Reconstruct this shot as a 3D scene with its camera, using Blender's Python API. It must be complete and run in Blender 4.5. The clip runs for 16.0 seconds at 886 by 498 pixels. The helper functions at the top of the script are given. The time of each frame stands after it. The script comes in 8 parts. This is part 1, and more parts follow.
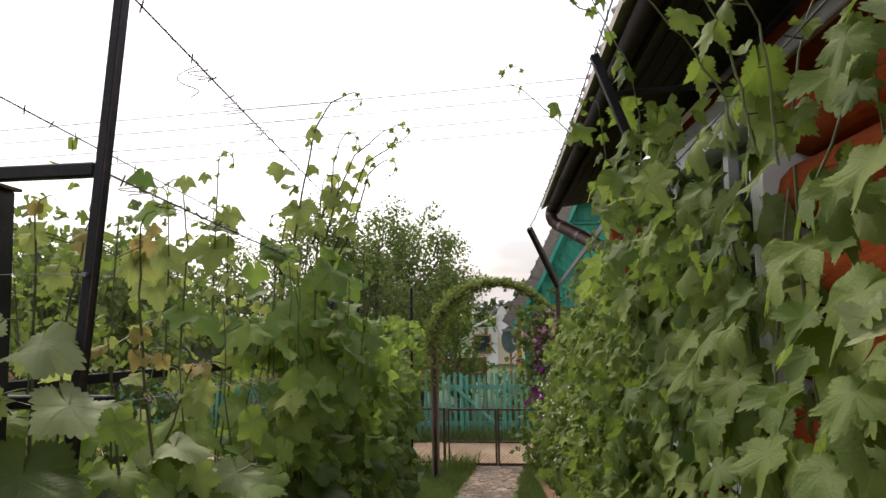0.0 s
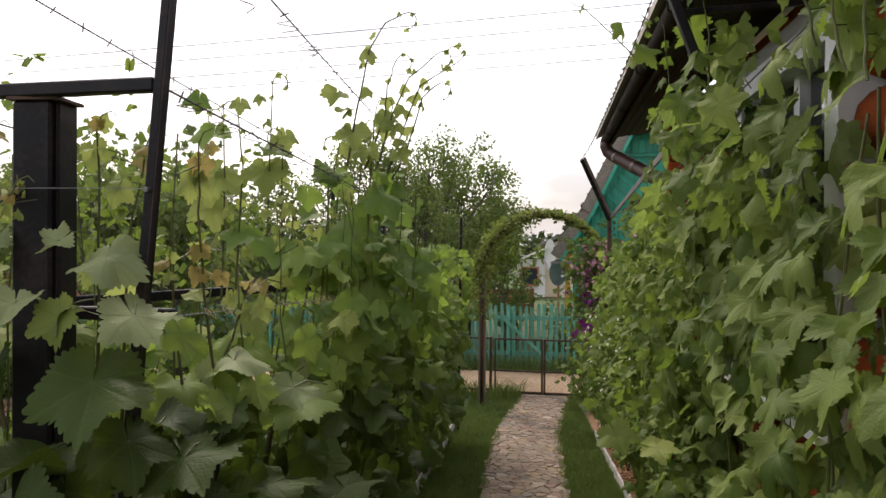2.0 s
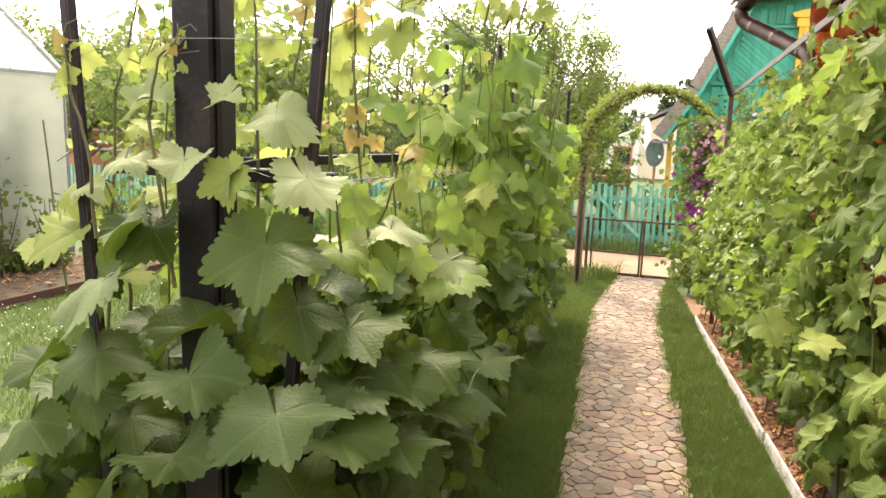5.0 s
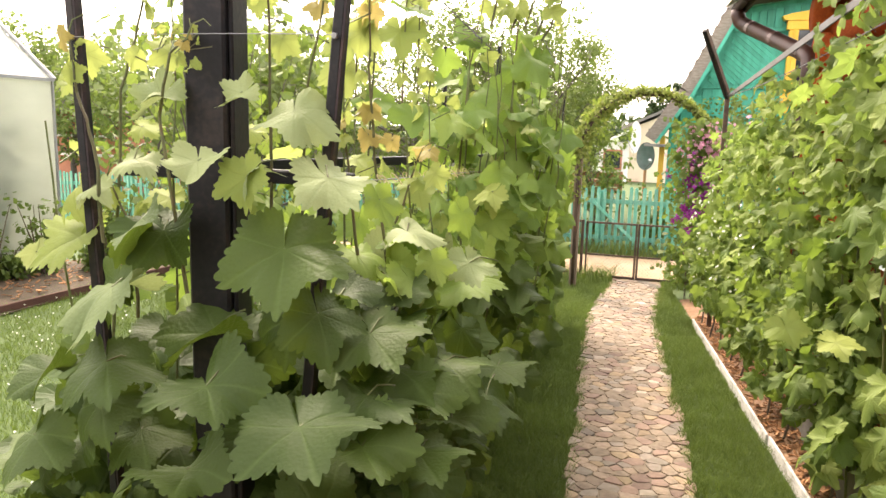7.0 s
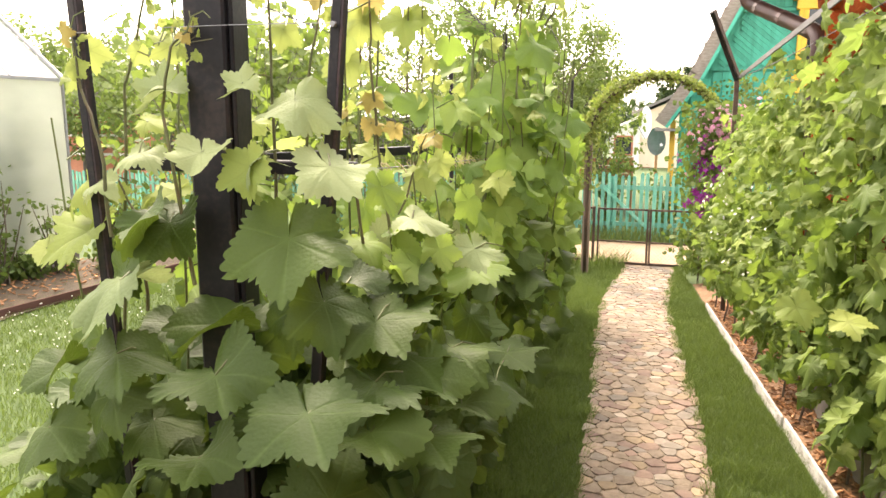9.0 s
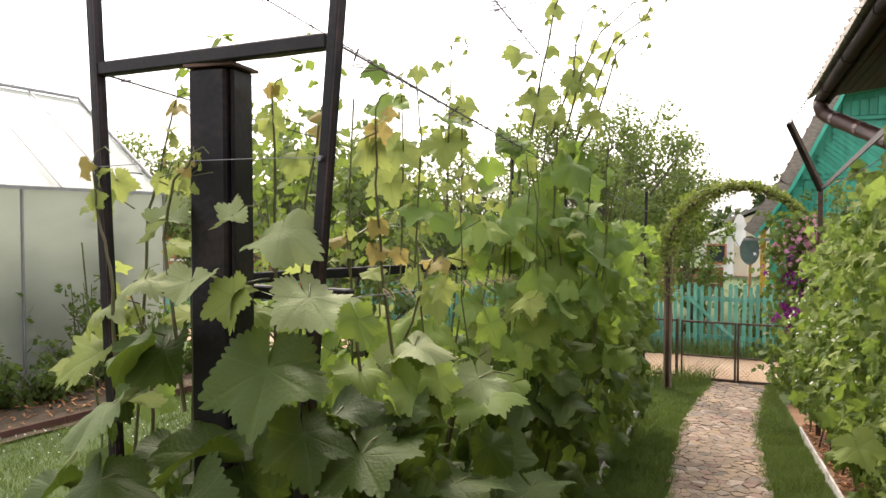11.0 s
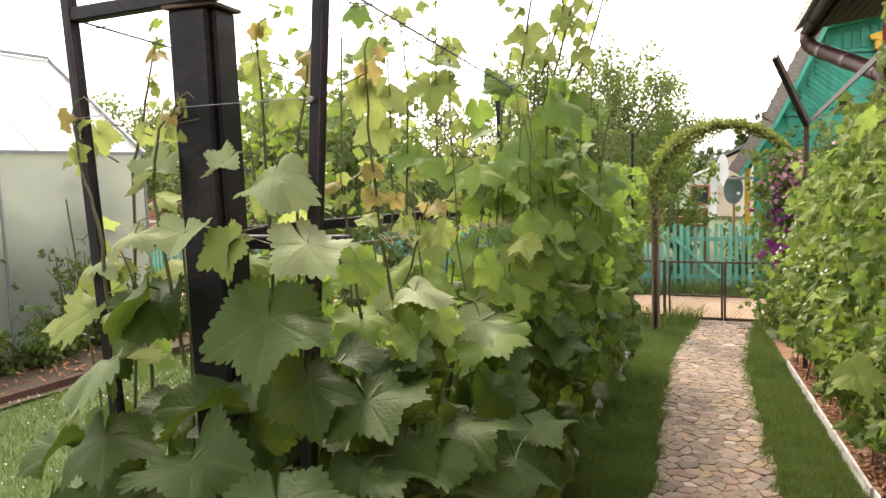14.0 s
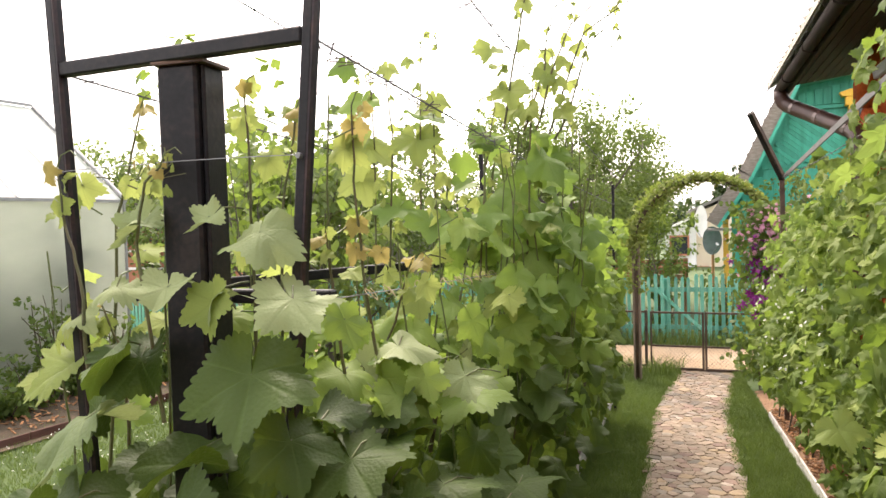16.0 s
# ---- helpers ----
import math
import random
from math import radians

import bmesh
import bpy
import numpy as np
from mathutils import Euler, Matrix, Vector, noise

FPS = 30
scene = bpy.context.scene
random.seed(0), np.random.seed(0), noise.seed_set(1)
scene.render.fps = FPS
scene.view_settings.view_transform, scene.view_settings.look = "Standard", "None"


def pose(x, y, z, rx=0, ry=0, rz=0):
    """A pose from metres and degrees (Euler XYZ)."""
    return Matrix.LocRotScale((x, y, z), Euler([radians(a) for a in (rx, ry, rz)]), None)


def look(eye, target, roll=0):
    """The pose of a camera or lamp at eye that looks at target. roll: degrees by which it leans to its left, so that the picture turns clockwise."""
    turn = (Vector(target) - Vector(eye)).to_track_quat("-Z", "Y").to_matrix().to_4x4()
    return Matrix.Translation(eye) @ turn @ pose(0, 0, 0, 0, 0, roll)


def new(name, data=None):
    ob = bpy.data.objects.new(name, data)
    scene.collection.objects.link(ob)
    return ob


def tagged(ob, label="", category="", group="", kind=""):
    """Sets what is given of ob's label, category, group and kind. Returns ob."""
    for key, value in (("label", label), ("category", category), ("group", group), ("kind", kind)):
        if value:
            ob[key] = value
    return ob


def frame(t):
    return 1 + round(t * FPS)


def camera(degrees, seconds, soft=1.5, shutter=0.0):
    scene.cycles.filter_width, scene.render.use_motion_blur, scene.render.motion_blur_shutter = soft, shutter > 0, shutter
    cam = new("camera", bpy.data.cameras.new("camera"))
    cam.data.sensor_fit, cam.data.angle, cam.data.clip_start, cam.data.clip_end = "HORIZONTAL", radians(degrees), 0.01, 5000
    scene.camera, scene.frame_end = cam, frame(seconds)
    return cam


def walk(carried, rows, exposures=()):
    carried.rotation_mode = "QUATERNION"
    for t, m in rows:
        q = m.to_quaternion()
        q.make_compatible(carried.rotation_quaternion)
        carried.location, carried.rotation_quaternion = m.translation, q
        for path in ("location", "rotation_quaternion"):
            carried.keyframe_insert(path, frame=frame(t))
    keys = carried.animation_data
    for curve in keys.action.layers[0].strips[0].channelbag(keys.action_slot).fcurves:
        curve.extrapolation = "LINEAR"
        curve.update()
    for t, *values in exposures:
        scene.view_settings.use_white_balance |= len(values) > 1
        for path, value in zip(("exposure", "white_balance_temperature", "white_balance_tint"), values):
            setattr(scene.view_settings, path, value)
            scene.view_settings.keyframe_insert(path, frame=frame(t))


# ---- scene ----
cam = camera(62.3, 16.0, soft=1.5)
PATH = [
    (0, (0.585, -0.047, 1.819), (0.315, 1.926, 1.998), -1.0),
    (0.5, (0.585, -0.057, 1.821), (0.46, 1.921, 2.09), -0.6),
    (1, (0.583, -0.06, 1.824), (0.5, 1.913, 2.141), 0.6),
    (1.5, (0.577, -0.048, 1.815), (0.318, 1.927, 1.99), 1.6),
    (2, (0.566, -0.031, 1.8), (0.164, 1.928, 1.794), 0.3),
    (2.5, (0.546, -0.019, 1.784), (-0.046, 1.884, 1.616), -1.3),
    (3, (0.537, -0.019, 1.781), (-0.151, 1.836, 1.489), -1.0),
    (3.5, (0.537, -0.015, 1.781), (-0.178, 1.82, 1.434), -1.0),
    (4, (0.488, 0.003, 1.78), (-0.286, 1.808, 1.402), -0.4),
    (4.2, (0.461, 0.011, 1.785), (-0.28, 1.832, 1.42), 0.2),
    (6.3, (0.281, 0.061, 1.762), (-0.259, 1.957, 1.424), 1.8),
    (6.5, (0.282, 0.063, 1.763), (-0.264, 1.956, 1.421), 1.9),
    (7, (0.29, 0.061, 1.763), (-0.286, 1.947, 1.431), 1.6),
    (7.5, (0.293, 0.067, 1.756), (-0.312, 1.943, 1.419), 0.5),
    (8, (0.291, 0.066, 1.753), (-0.324, 1.938, 1.407), -0.3),
    (8.5, (0.292, 0.069, 1.752), (-0.33, 1.933, 1.379), -0.3),
    (9, (0.305, 0.062, 1.755), (-0.302, 1.934, 1.398), 0.1),
    (9.5, (0.347, 0.089, 1.76), (-0.235, 1.984, 1.499), 0.1),
    (10, (0.403, 0.126, 1.779), (-0.384, 1.959, 1.632), -0.4),
    (10.2, (0.424, 0.136, 1.787), (-0.396, 1.958, 1.69), -0.1),
    (12.3, (0.478, 0.181, 1.797), (-0.425, 1.964, 1.745), -1.2),
    (12.5, (0.48, 0.184, 1.796), (-0.441, 1.958, 1.73), -1.6),
    (13, (0.479, 0.196, 1.788), (-0.461, 1.956, 1.651), -1.7),
    (13.5, (0.46, 0.192, 1.788), (-0.403, 1.987, 1.615), -1.9),
    (14, (0.425, 0.178, 1.775), (-0.384, 1.996, 1.572), -2.1),
    (14.5, (0.409, 0.175, 1.768), (-0.431, 1.973, 1.516), -2.9),
    (15, (0.399, 0.168, 1.776), (-0.419, 1.971, 1.496), -3.4),
    (15.5, (0.413, 0.17, 1.784), (-0.376, 1.996, 1.57), -2.7),
    (16, (0.421, 0.174, 1.788), (-0.342, 2.021, 1.715), -1.7),
]
walk(cam, [(t, look(eye, target, roll)) for t, eye, target, roll in PATH],
     exposures=[(0.0, 0.50, 6600, 17), (1.0, 0.38, 6600, 17), (2.0, 0.51, 6700, 17), (2.5, 0.94, 6900, 17), (3.0, 1.49, 7200, 17), (4.0, 2.20, 7350, 17), (6.3, 2.26, 7400, 17), (9.0, 2.49, 7450, 17), (10.2, 1.94, 7150, 17),
                (12.3, 0.99, 6750, 17), (13.0, 1.21, 6850, 17), (14.5, 1.89, 7050, 17), (15.2, 2.01, 7100, 17), (16.0, 1.85, 7000, 17)])

# ---------------------------------------------------------------- world and light
world = bpy.data.worlds.new("overcast_sky")
scene.world = world
world.use_nodes = True
wn, wl = world.node_tree.nodes, world.node_tree.links
wn.clear()
w_out = wn.new("ShaderNodeOutputWorld")
w_sky = wn.new("ShaderNodeTexSky")
w_sky.sky_type = "NISHITA"
w_sky.sun_disc = False
w_sky.sun_elevation, w_sky.sun_rotation = radians(48), radians(322)
w_sky.air_density, w_sky.dust_density = 1.0, 4.0
w_bg = wn.new("ShaderNodeBackground")
w_bg.inputs["Strength"].default_value = 0.07
w_cloud = wn.new("ShaderNodeBackground")
w_tc = wn.new("ShaderNodeTexCoord")
w_map = wn.new("ShaderNodeMapping")
w_map.inputs["Scale"].default_value = (1.0, 1.0, 2.6)
w_noise = wn.new("ShaderNodeTexNoise")
w_noise.inputs["Scale"].default_value = 2.2
w_noise.inputs["Detail"].default_value = 4.0
w_ramp = wn.new("ShaderNodeValToRGB")
w_ramp.color_ramp.elements[0].position, w_ramp.color_ramp.elements[1].position = 0.38, 0.60
w_ramp.color_ramp.elements[0].color = (0.29, 0.305, 0.33, 1)
w_ramp.color_ramp.elements[1].color = (1.06, 1.06, 1.05, 1)
w_cloud.inputs["Strength"].default_value = 0.95
w_add = wn.new("ShaderNodeAddShader")
wl.new(w_tc.outputs["Generated"], w_map.inputs["Vector"])
wl.new(w_map.outputs["Vector"], w_noise.inputs["Vector"])
wl.new(w_noise.outputs["Fac"], w_ramp.inputs["Fac"])
wl.new(w_ramp.outputs["Color"], w_cloud.inputs["Color"])
wl.new(w_sky.outputs["Color"], w_bg.inputs["Color"])
wl.new(w_bg.outputs["Background"], w_add.inputs[0])
wl.new(w_cloud.outputs["Background"], w_add.inputs[1])
wl.new(w_add.outputs["Shader"], w_out.inputs["Surface"])

sun_data = bpy.data.lights.new("sun", "SUN")
sun_data.energy, sun_data.angle, sun_data.color = 1.5, radians(12), (1.0, 0.95, 0.86)
sun = new("sun", sun_data)
sun.matrix_world = look((-5, 9, 9.5), (0, 2.5, 0))

# ---------------------------------------------------------------- small tools
RNG = random.Random(7)


def rnd(a, b):
    return RNG.uniform(a, b)


class Geo:
    """Vertices and faces gathered piece by piece."""

    def __init__(self):
        self.v, self.f = [], []

    def add(self, verts, faces):
        n = len(self.v)
        self.v.extend(tuple(p) for p in verts)
        self.f.extend(tuple(i + n for i in face) for face in faces)
        return self

    def box(self, a, b, bevel=0.0, m=None):
        """A box between two corners, its edges cut by bevel."""
        (x0, y0, z0), (x1, y1, z1) = a, b
        if bevel <= 0:
            vs = [(x, y, z) for z in (z0, z1) for y in (y0, y1) for x in (x0, x1)]
            fs = [(0, 2, 3, 1), (4, 5, 7, 6), (0, 1, 5, 4), (2, 6, 7, 3), (0, 4, 6, 2), (1, 3, 7, 5)]
        else:
            bm = bmesh.new()
            bmesh.ops.create_cube(bm, size=1.0)
            for v in bm.verts:
                v.co = Vector(((x0 + x1) / 2 + v.co.x * (x1 - x0), (y0 + y1) / 2 + v.co.y * (y1 - y0), (z0 + z1) / 2 + v.co.z * (z1 - z0)))
            bmesh.ops.bevel(bm, geom=bm.edges[:], offset=bevel, segments=1, affect="EDGES")
            bm.verts.index_update()
            vs = [v.co.copy() for v in bm.verts]
            fs = [[v.index for v in face.verts] for face in bm.faces]
            bm.free()
        if m is not None:
            vs = [m @ Vector(v) for v in vs]
        return self.add(vs, fs)

    def tube(self, pts, radii, sides=6, cap=True):
        """A round rod along a line of points."""
        pts = [Vector(p) for p in pts]
        if not isinstance(radii, (list, tuple)):
            radii = [radii] * len(pts)
        vs, fs = [], []
        side = None
        for i, p in enumerate(pts):
            d = (pts[min(i + 1, len(pts) - 1)] - pts[max(i - 1, 0)]).normalized()
            if side is None:
                side = d.orthogonal().normalized()
            side = (side - d * side.dot(d)).normalized()
            other = d.cross(side)
            for k in range(sides):
                a = 2 * math.pi * k / sides
                vs.append(p + (side * math.cos(a) + other * math.sin(a)) * radii[i])
        for i in range(len(pts) - 1):
            for k in range(sides):
                a, b = i * sides + k, i * sides + (k + 1) % sides
                fs.append((a, b, b + sides, a + sides))
        if cap:
            fs.append(tuple(reversed(range(sides))))
            fs.append(tuple(range((len(pts) - 1) * sides, len(pts) * sides)))
        return self.add(vs, fs)

    def beam(self, a, b, w, h, bevel=0.0, up=(0, 0, 1)):
        """A bar of section w by h from a to b."""
        a, b = Vector(a), Vector(b)
        d = (b - a)
        length = d.length
        d.normalize()
        up = Vector(up)
        if abs(d.dot(up)) > 0.98:
            up = Vector((0, 1, 0))
        x = d.cross(up).normalized()
        z = x.cross(d)
        m = Matrix.Translation(a) @ Matrix((x, d, z)).transposed().to_4x4()
        return self.box((-w / 2, 0, -h / 2), (w / 2, length, h / 2), bevel, m)

    def prism(self, outline, m, depth):
        """A flat outline (x, z) pushed back along y by depth."""
        n = len(outline)
        vs = [m @ Vector((x, 0, z)) for x, z in outline] + [m @ Vector((x, depth, z)) for x, z in outline]
        fs = [tuple(range(n)), tuple(reversed(range(n, 2 * n)))]
        fs += [(i, i + n, (i + 1) % n + n, (i + 1) % n) for i in range(n)]
        return self.add(vs, fs)

    def mesh(self, name, material, smooth=False):
        me = bpy.data.meshes.new(name)
        me.from_pydata(self.v, [], self.f)
        me.materials.append(material)
        if smooth:
            me.polygons.foreach_set("use_smooth", [True] * len(me.polygons))
        me.update()
        return me


def thing(name, at, label, category, group="", kind=""):
    ob = new(name)
    ob.empty_display_size = 0.1
    ob.location = at
    bpy.context.view_layer.update()
    return tagged(ob, label, category, group, kind)


def part(name, geo, material, parent=None, label="", smooth=False, kind=""):
    """One mesh object, in world places, under a thing or a part."""
    ob = new(name, geo.mesh(name, material, smooth) if isinstance(geo, Geo) else geo)
    if parent is not None:
        ob.parent = parent
        base, up = Matrix.Identity(4), parent
        chain = []
        while up is not None:
            chain.append(up)
            up = up.parent
        for o in reversed(chain):
            base = base @ o.matrix_parent_inverse @ o.matrix_basis
        ob.matrix_parent_inverse = base.inverted()
    return tagged(ob, label, kind=kind)


def structure(name, geo, material, label, category, smooth=False, kind="structure"):
    return tagged(part(name, geo, material, None, "", smooth), label, category, "", kind)


# ---------------------------------------------------------------- materials
def nodes_of(name):
    m = bpy.data.materials.new(name)
    m.use_nodes = True
    nt = m.node_tree
    return m, nt.nodes, nt.links, nt.nodes["Principled BSDF"]


def mat(name, colours, rough=0.7, metal=0.0, scale=6.0, fine=60.0, bump=0.3, spread=0.12, stretch=(1, 1, 1), coords="Object", per="object", fine_mix=0.35, bump_dist=0.004, spec=0.4):
    """A surface with stains (scale), grain (fine), a random shift for each piece and fine relief."""
    m, n, l, bsdf = nodes_of(name)
    tc = n.new("ShaderNodeTexCoord")
    mp = n.new("ShaderNodeMapping")
    mp.inputs["Scale"].default_value = stretch
    l.new(tc.outputs[coords], mp.inputs["Vector"])
    big, small = n.new("ShaderNodeTexNoise"), n.new("ShaderNodeTexNoise")
    big.inputs["Scale"].default_value, big.inputs["Detail"].default_value = scale, 5.0
    small.inputs["Scale"].default_value, small.inputs["Detail"].default_value = fine, 3.0
    l.new(mp.outputs["Vector"], big.inputs["Vector"])
    l.new(mp.outputs["Vector"], small.inputs["Vector"])
    mixf = n.new("ShaderNodeMix")
    mixf.inputs["Factor"].default_value = fine_mix
    l.new(big.outputs["Fac"], mixf.inputs["A"])
    l.new(small.outputs["Fac"], mixf.inputs["B"])
    ramp = n.new("ShaderNodeValToRGB")
    el = ramp.color_ramp.elements
    lo, hi = 0.3, 0.7
    el[0].position, el[1].position = lo, hi
    el[0].color, el[1].color = (*colours[0], 1), (*colours[-1], 1)
    for i, c in enumerate(colours[1:-1]):
        e = el.new(lo + (hi - lo) * (i + 1) / (len(colours) - 1))
        e.color = (*c, 1)
    l.new(mixf.outputs["Result"], ramp.inputs["Fac"])
    if per == "object":
        src = n.new("ShaderNodeObjectInfo").outputs["Random"]
    else:
        src = n.new("ShaderNodeNewGeometry").outputs["Random Per Island"]
    rng = n.new("ShaderNodeMapRange")
    rng.inputs["To Min"].default_value, rng.inputs["To Max"].default_value = 1 - spread, 1 + spread
    l.new(src, rng.inputs["Value"])
    hsv = n.new("ShaderNodeHueSaturation")
    l.new(ramp.outputs["Color"], hsv.inputs["Color"])
    l.new(rng.outputs["Result"], hsv.inputs["Value"])
    l.new(hsv.outputs["Color"], bsdf.inputs["Base Color"])
    bsdf.inputs["Roughness"].default_value, bsdf.inputs["Metallic"].default_value = rough, metal
    bsdf.inputs["Specular IOR Level"].default_value = spec
    if bump > 0:
        bp = n.new("ShaderNodeBump")
        bp.inputs["Strength"].default_value, bp.inputs["Distance"].default_value = bump, bump_dist
        l.new(mixf.outputs["Result"], bp.inputs["Height"])
        l.new(bp.outputs["Normal"], bsdf.inputs["Normal"])
    return m


def leaf_mat(name, dark, light, rough=0.56, translucent=0.38, per="object", vein=(0.16, 0.24, 0.07), glow=(0.24, 0.36, 0.04), spec=0.16, vein_mix=0.10):
    """A leaf: green that differs from leaf to leaf, paler veins from the mesh's own vein values, and light passing through."""
    m, n, l, bsdf = nodes_of(name)
    if per == "object":
        src = n.new("ShaderNodeObjectInfo").outputs["Random"]
    else:
        src = n.new("ShaderNodeNewGeometry").outputs["Random Per Island"]
    tc = n.new("ShaderNodeTexCoord")
    noise_tex = n.new("ShaderNodeTexNoise")
    noise_tex.inputs["Scale"].default_value, noise_tex.inputs["Detail"].default_value = 30.0, 4.0
    l.new(tc.outputs["Object"], noise_tex.inputs["Vector"])
    add = n.new("ShaderNodeMath")
    add.operation = "MULTIPLY_ADD"
    add.inputs[1].default_value, add.inputs[2].default_value = 0.45, -0.22
    l.new(noise_tex.outputs["Fac"], add.inputs[0])
    tot = n.new("ShaderNodeMath")
    tot.operation = "ADD"
    tot.use_clamp = True
    l.new(add.outputs[0], tot.inputs[0])
    l.new(src, tot.inputs[1])
    mix = n.new("ShaderNodeMix")
    mix.data_type = "RGBA"
    mix.inputs["A"].default_value, mix.inputs["B"].default_value = (*dark, 1), (*light, 1)
    l.new(tot.outputs[0], mix.inputs["Factor"])
    va = n.new("ShaderNodeAttribute")
    va.attribute_name = "vein"
    vm = n.new("ShaderNodeMix")
    vm.data_type = "RGBA"
    vm.inputs["B"].default_value = (*vein, 1)
    vf = n.new("ShaderNodeMath")
    vf.operation = "MULTIPLY"
    vf.inputs[1].default_value = vein_mix
    l.new(va.outputs["Fac"], vf.inputs[0])
    l.new(vf.outputs[0], vm.inputs["Factor"])
    l.new(mix.outputs["Result"], vm.inputs["A"])
    l.new(vm.outputs["Result"], bsdf.inputs["Base Color"])
    bsdf.inputs["Roughness"].default_value = rough
    bsdf.inputs["Specular IOR Level"].default_value = spec
    bp = n.new("ShaderNodeBump")
    bp.inputs["Strength"].default_value, bp.inputs["Distance"].default_value = 0.18, 0.014
    rib = n.new("ShaderNodeAttribute")
    rib.attribute_name = "rib"
    fold = n.new("ShaderNodeMath")
    fold.operation = "PINGPONG"
    fold.inputs[1].default_value = 0.055
    l.new(rib.outputs["Fac"], fold.inputs[0])
    curve = n.new("ShaderNodeMath")
    curve.operation = "POWER"
    curve.inputs[1].default_value = 0.8
    l.new(fold.outputs[0], curve.inputs[0])
    grain = n.new("ShaderNodeTexNoise")
    grain.inputs["Scale"].default_value = 26.0 if per == "object" else 160.0
    l.new(tc.outputs["Object"], grain.inputs["Vector"])
    quilt = n.new("ShaderNodeTexVoronoi")
    quilt.feature = "SMOOTH_F1"
    quilt.inputs["Scale"].default_value = 15.0 if per == "object" else 110.0
    quilt.inputs["Smoothness"].default_value = 0.6
    l.new(tc.outputs["Object"], quilt.inputs["Vector"])
    puff = n.new("ShaderNodeMath")
    puff.operation = "MULTIPLY_ADD"
    puff.inputs[1].default_value = -0.6
    l.new(quilt.outputs["Distance"], puff.inputs[0])
    l.new(curve.outputs[0], puff.inputs[2])
    both = n.new("ShaderNodeMath")
    both.operation = "MULTIPLY_ADD"
    both.inputs[1].default_value = 0.4
    l.new(grain.outputs["Fac"], both.inputs[0])
    l.new(puff.outputs[0], both.inputs[2])
    l.new(both.outputs[0], bp.inputs["Height"])
    l.new(bp.outputs["Normal"], bsdf.inputs["Normal"])
    tr = n.new("ShaderNodeBsdfTranslucent")
    tm = n.new("ShaderNodeMix")
    tm.data_type = "RGBA"
    tm.inputs["Factor"].default_value = 0.6
    tm.inputs["B"].default_value = (*glow, 1)
    l.new(vm.outputs["Result"], tm.inputs["A"])
    l.new(tm.outputs["Result"], tr.inputs["Color"])
    ms = n.new("ShaderNodeMixShader")
    ms.inputs["Fac"].default_value = translucent
    l.new(bsdf.outputs["BSDF"], ms.inputs[1])
    l.new(tr.outputs["BSDF"], ms.inputs[2])
    l.new(ms.outputs["Shader"], n["Material Output"].inputs["Surface"])
    return m


M_iron = mat("black_painted_iron", [(0.005, 0.005, 0.006), (0.011, 0.010, 0.011), (0.032, 0.024, 0.020)], 0.5, 0.0, 9, 90, 0.35, 0.1, spec=0.24)
M_ironedge = mat("worn_iron_edge", [(0.012, 0.010, 0.012), (0.03, 0.02, 0.022), (0.07, 0.04, 0.035)], 0.5, 0.0, 14, 90, 0.25, 0.1, spec=0.2)
M_rustiron = mat("weathered_brown_iron", [(0.05, 0.035, 0.028), (0.09, 0.06, 0.045), (0.14, 0.08, 0.05)], 0.7, 0.4, 14, 120, 0.4, 0.1)
M_wire = mat("dark_wire", [(0.03, 0.028, 0.026), (0.08, 0.07, 0.065)], 0.5, 0.6, 40, 200, 0.0)
M_galv = mat("galvanised_wire", [(0.15, 0.15, 0.15), (0.26, 0.26, 0.265)], 0.55, 0.5, 40, 200, 0.0)
M_stem = mat("green_cane", [(0.05, 0.075, 0.022), (0.10, 0.12, 0.036), (0.085, 0.055, 0.03)], 0.6, 0, 12, 80, 0.2, 0.2)
M_cane = mat("ripening_cane", [(0.045, 0.06, 0.02), (0.085, 0.085, 0.03), (0.09, 0.05, 0.028)], 0.6, 0, 10, 80, 0.2, 0.2)
M_bark = mat("vine_bark", [(0.06, 0.045, 0.032), (0.13, 0.10, 0.07)], 0.9, 0, 20, 120, 0.7, 0.15, (1, 1, 0.2))
M_treebark = mat("tree_bark", [(0.05, 0.042, 0.035), (0.14, 0.12, 0.10)], 0.9, 0, 8, 60, 0.8, 0.1, (1, 1, 0.3), bump_dist=0.02)
# large lower leaves, their green darkened to stand for canopy shade
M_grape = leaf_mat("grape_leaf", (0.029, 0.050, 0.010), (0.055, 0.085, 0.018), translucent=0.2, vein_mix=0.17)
# leaves higher up, brightened to stand for the light from above
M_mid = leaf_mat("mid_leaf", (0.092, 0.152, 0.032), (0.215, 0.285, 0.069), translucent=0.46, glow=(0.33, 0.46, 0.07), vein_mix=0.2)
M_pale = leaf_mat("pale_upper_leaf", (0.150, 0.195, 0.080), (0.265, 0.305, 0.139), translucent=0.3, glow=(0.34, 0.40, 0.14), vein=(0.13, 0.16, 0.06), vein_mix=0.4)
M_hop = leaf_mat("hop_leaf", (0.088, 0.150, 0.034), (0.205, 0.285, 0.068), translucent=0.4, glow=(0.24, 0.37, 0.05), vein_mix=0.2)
# inner leaves, darkened again for the shade between the front ones
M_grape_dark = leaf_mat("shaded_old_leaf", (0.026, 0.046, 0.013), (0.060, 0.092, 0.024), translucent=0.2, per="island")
# darker copy of the light vine green, standing for shade low in the screen
M_vine_shaded = leaf_mat("old_vine_leaf", (0.05, 0.085, 0.020), (0.14, 0.19, 0.044), translucent=0.32, per="island")
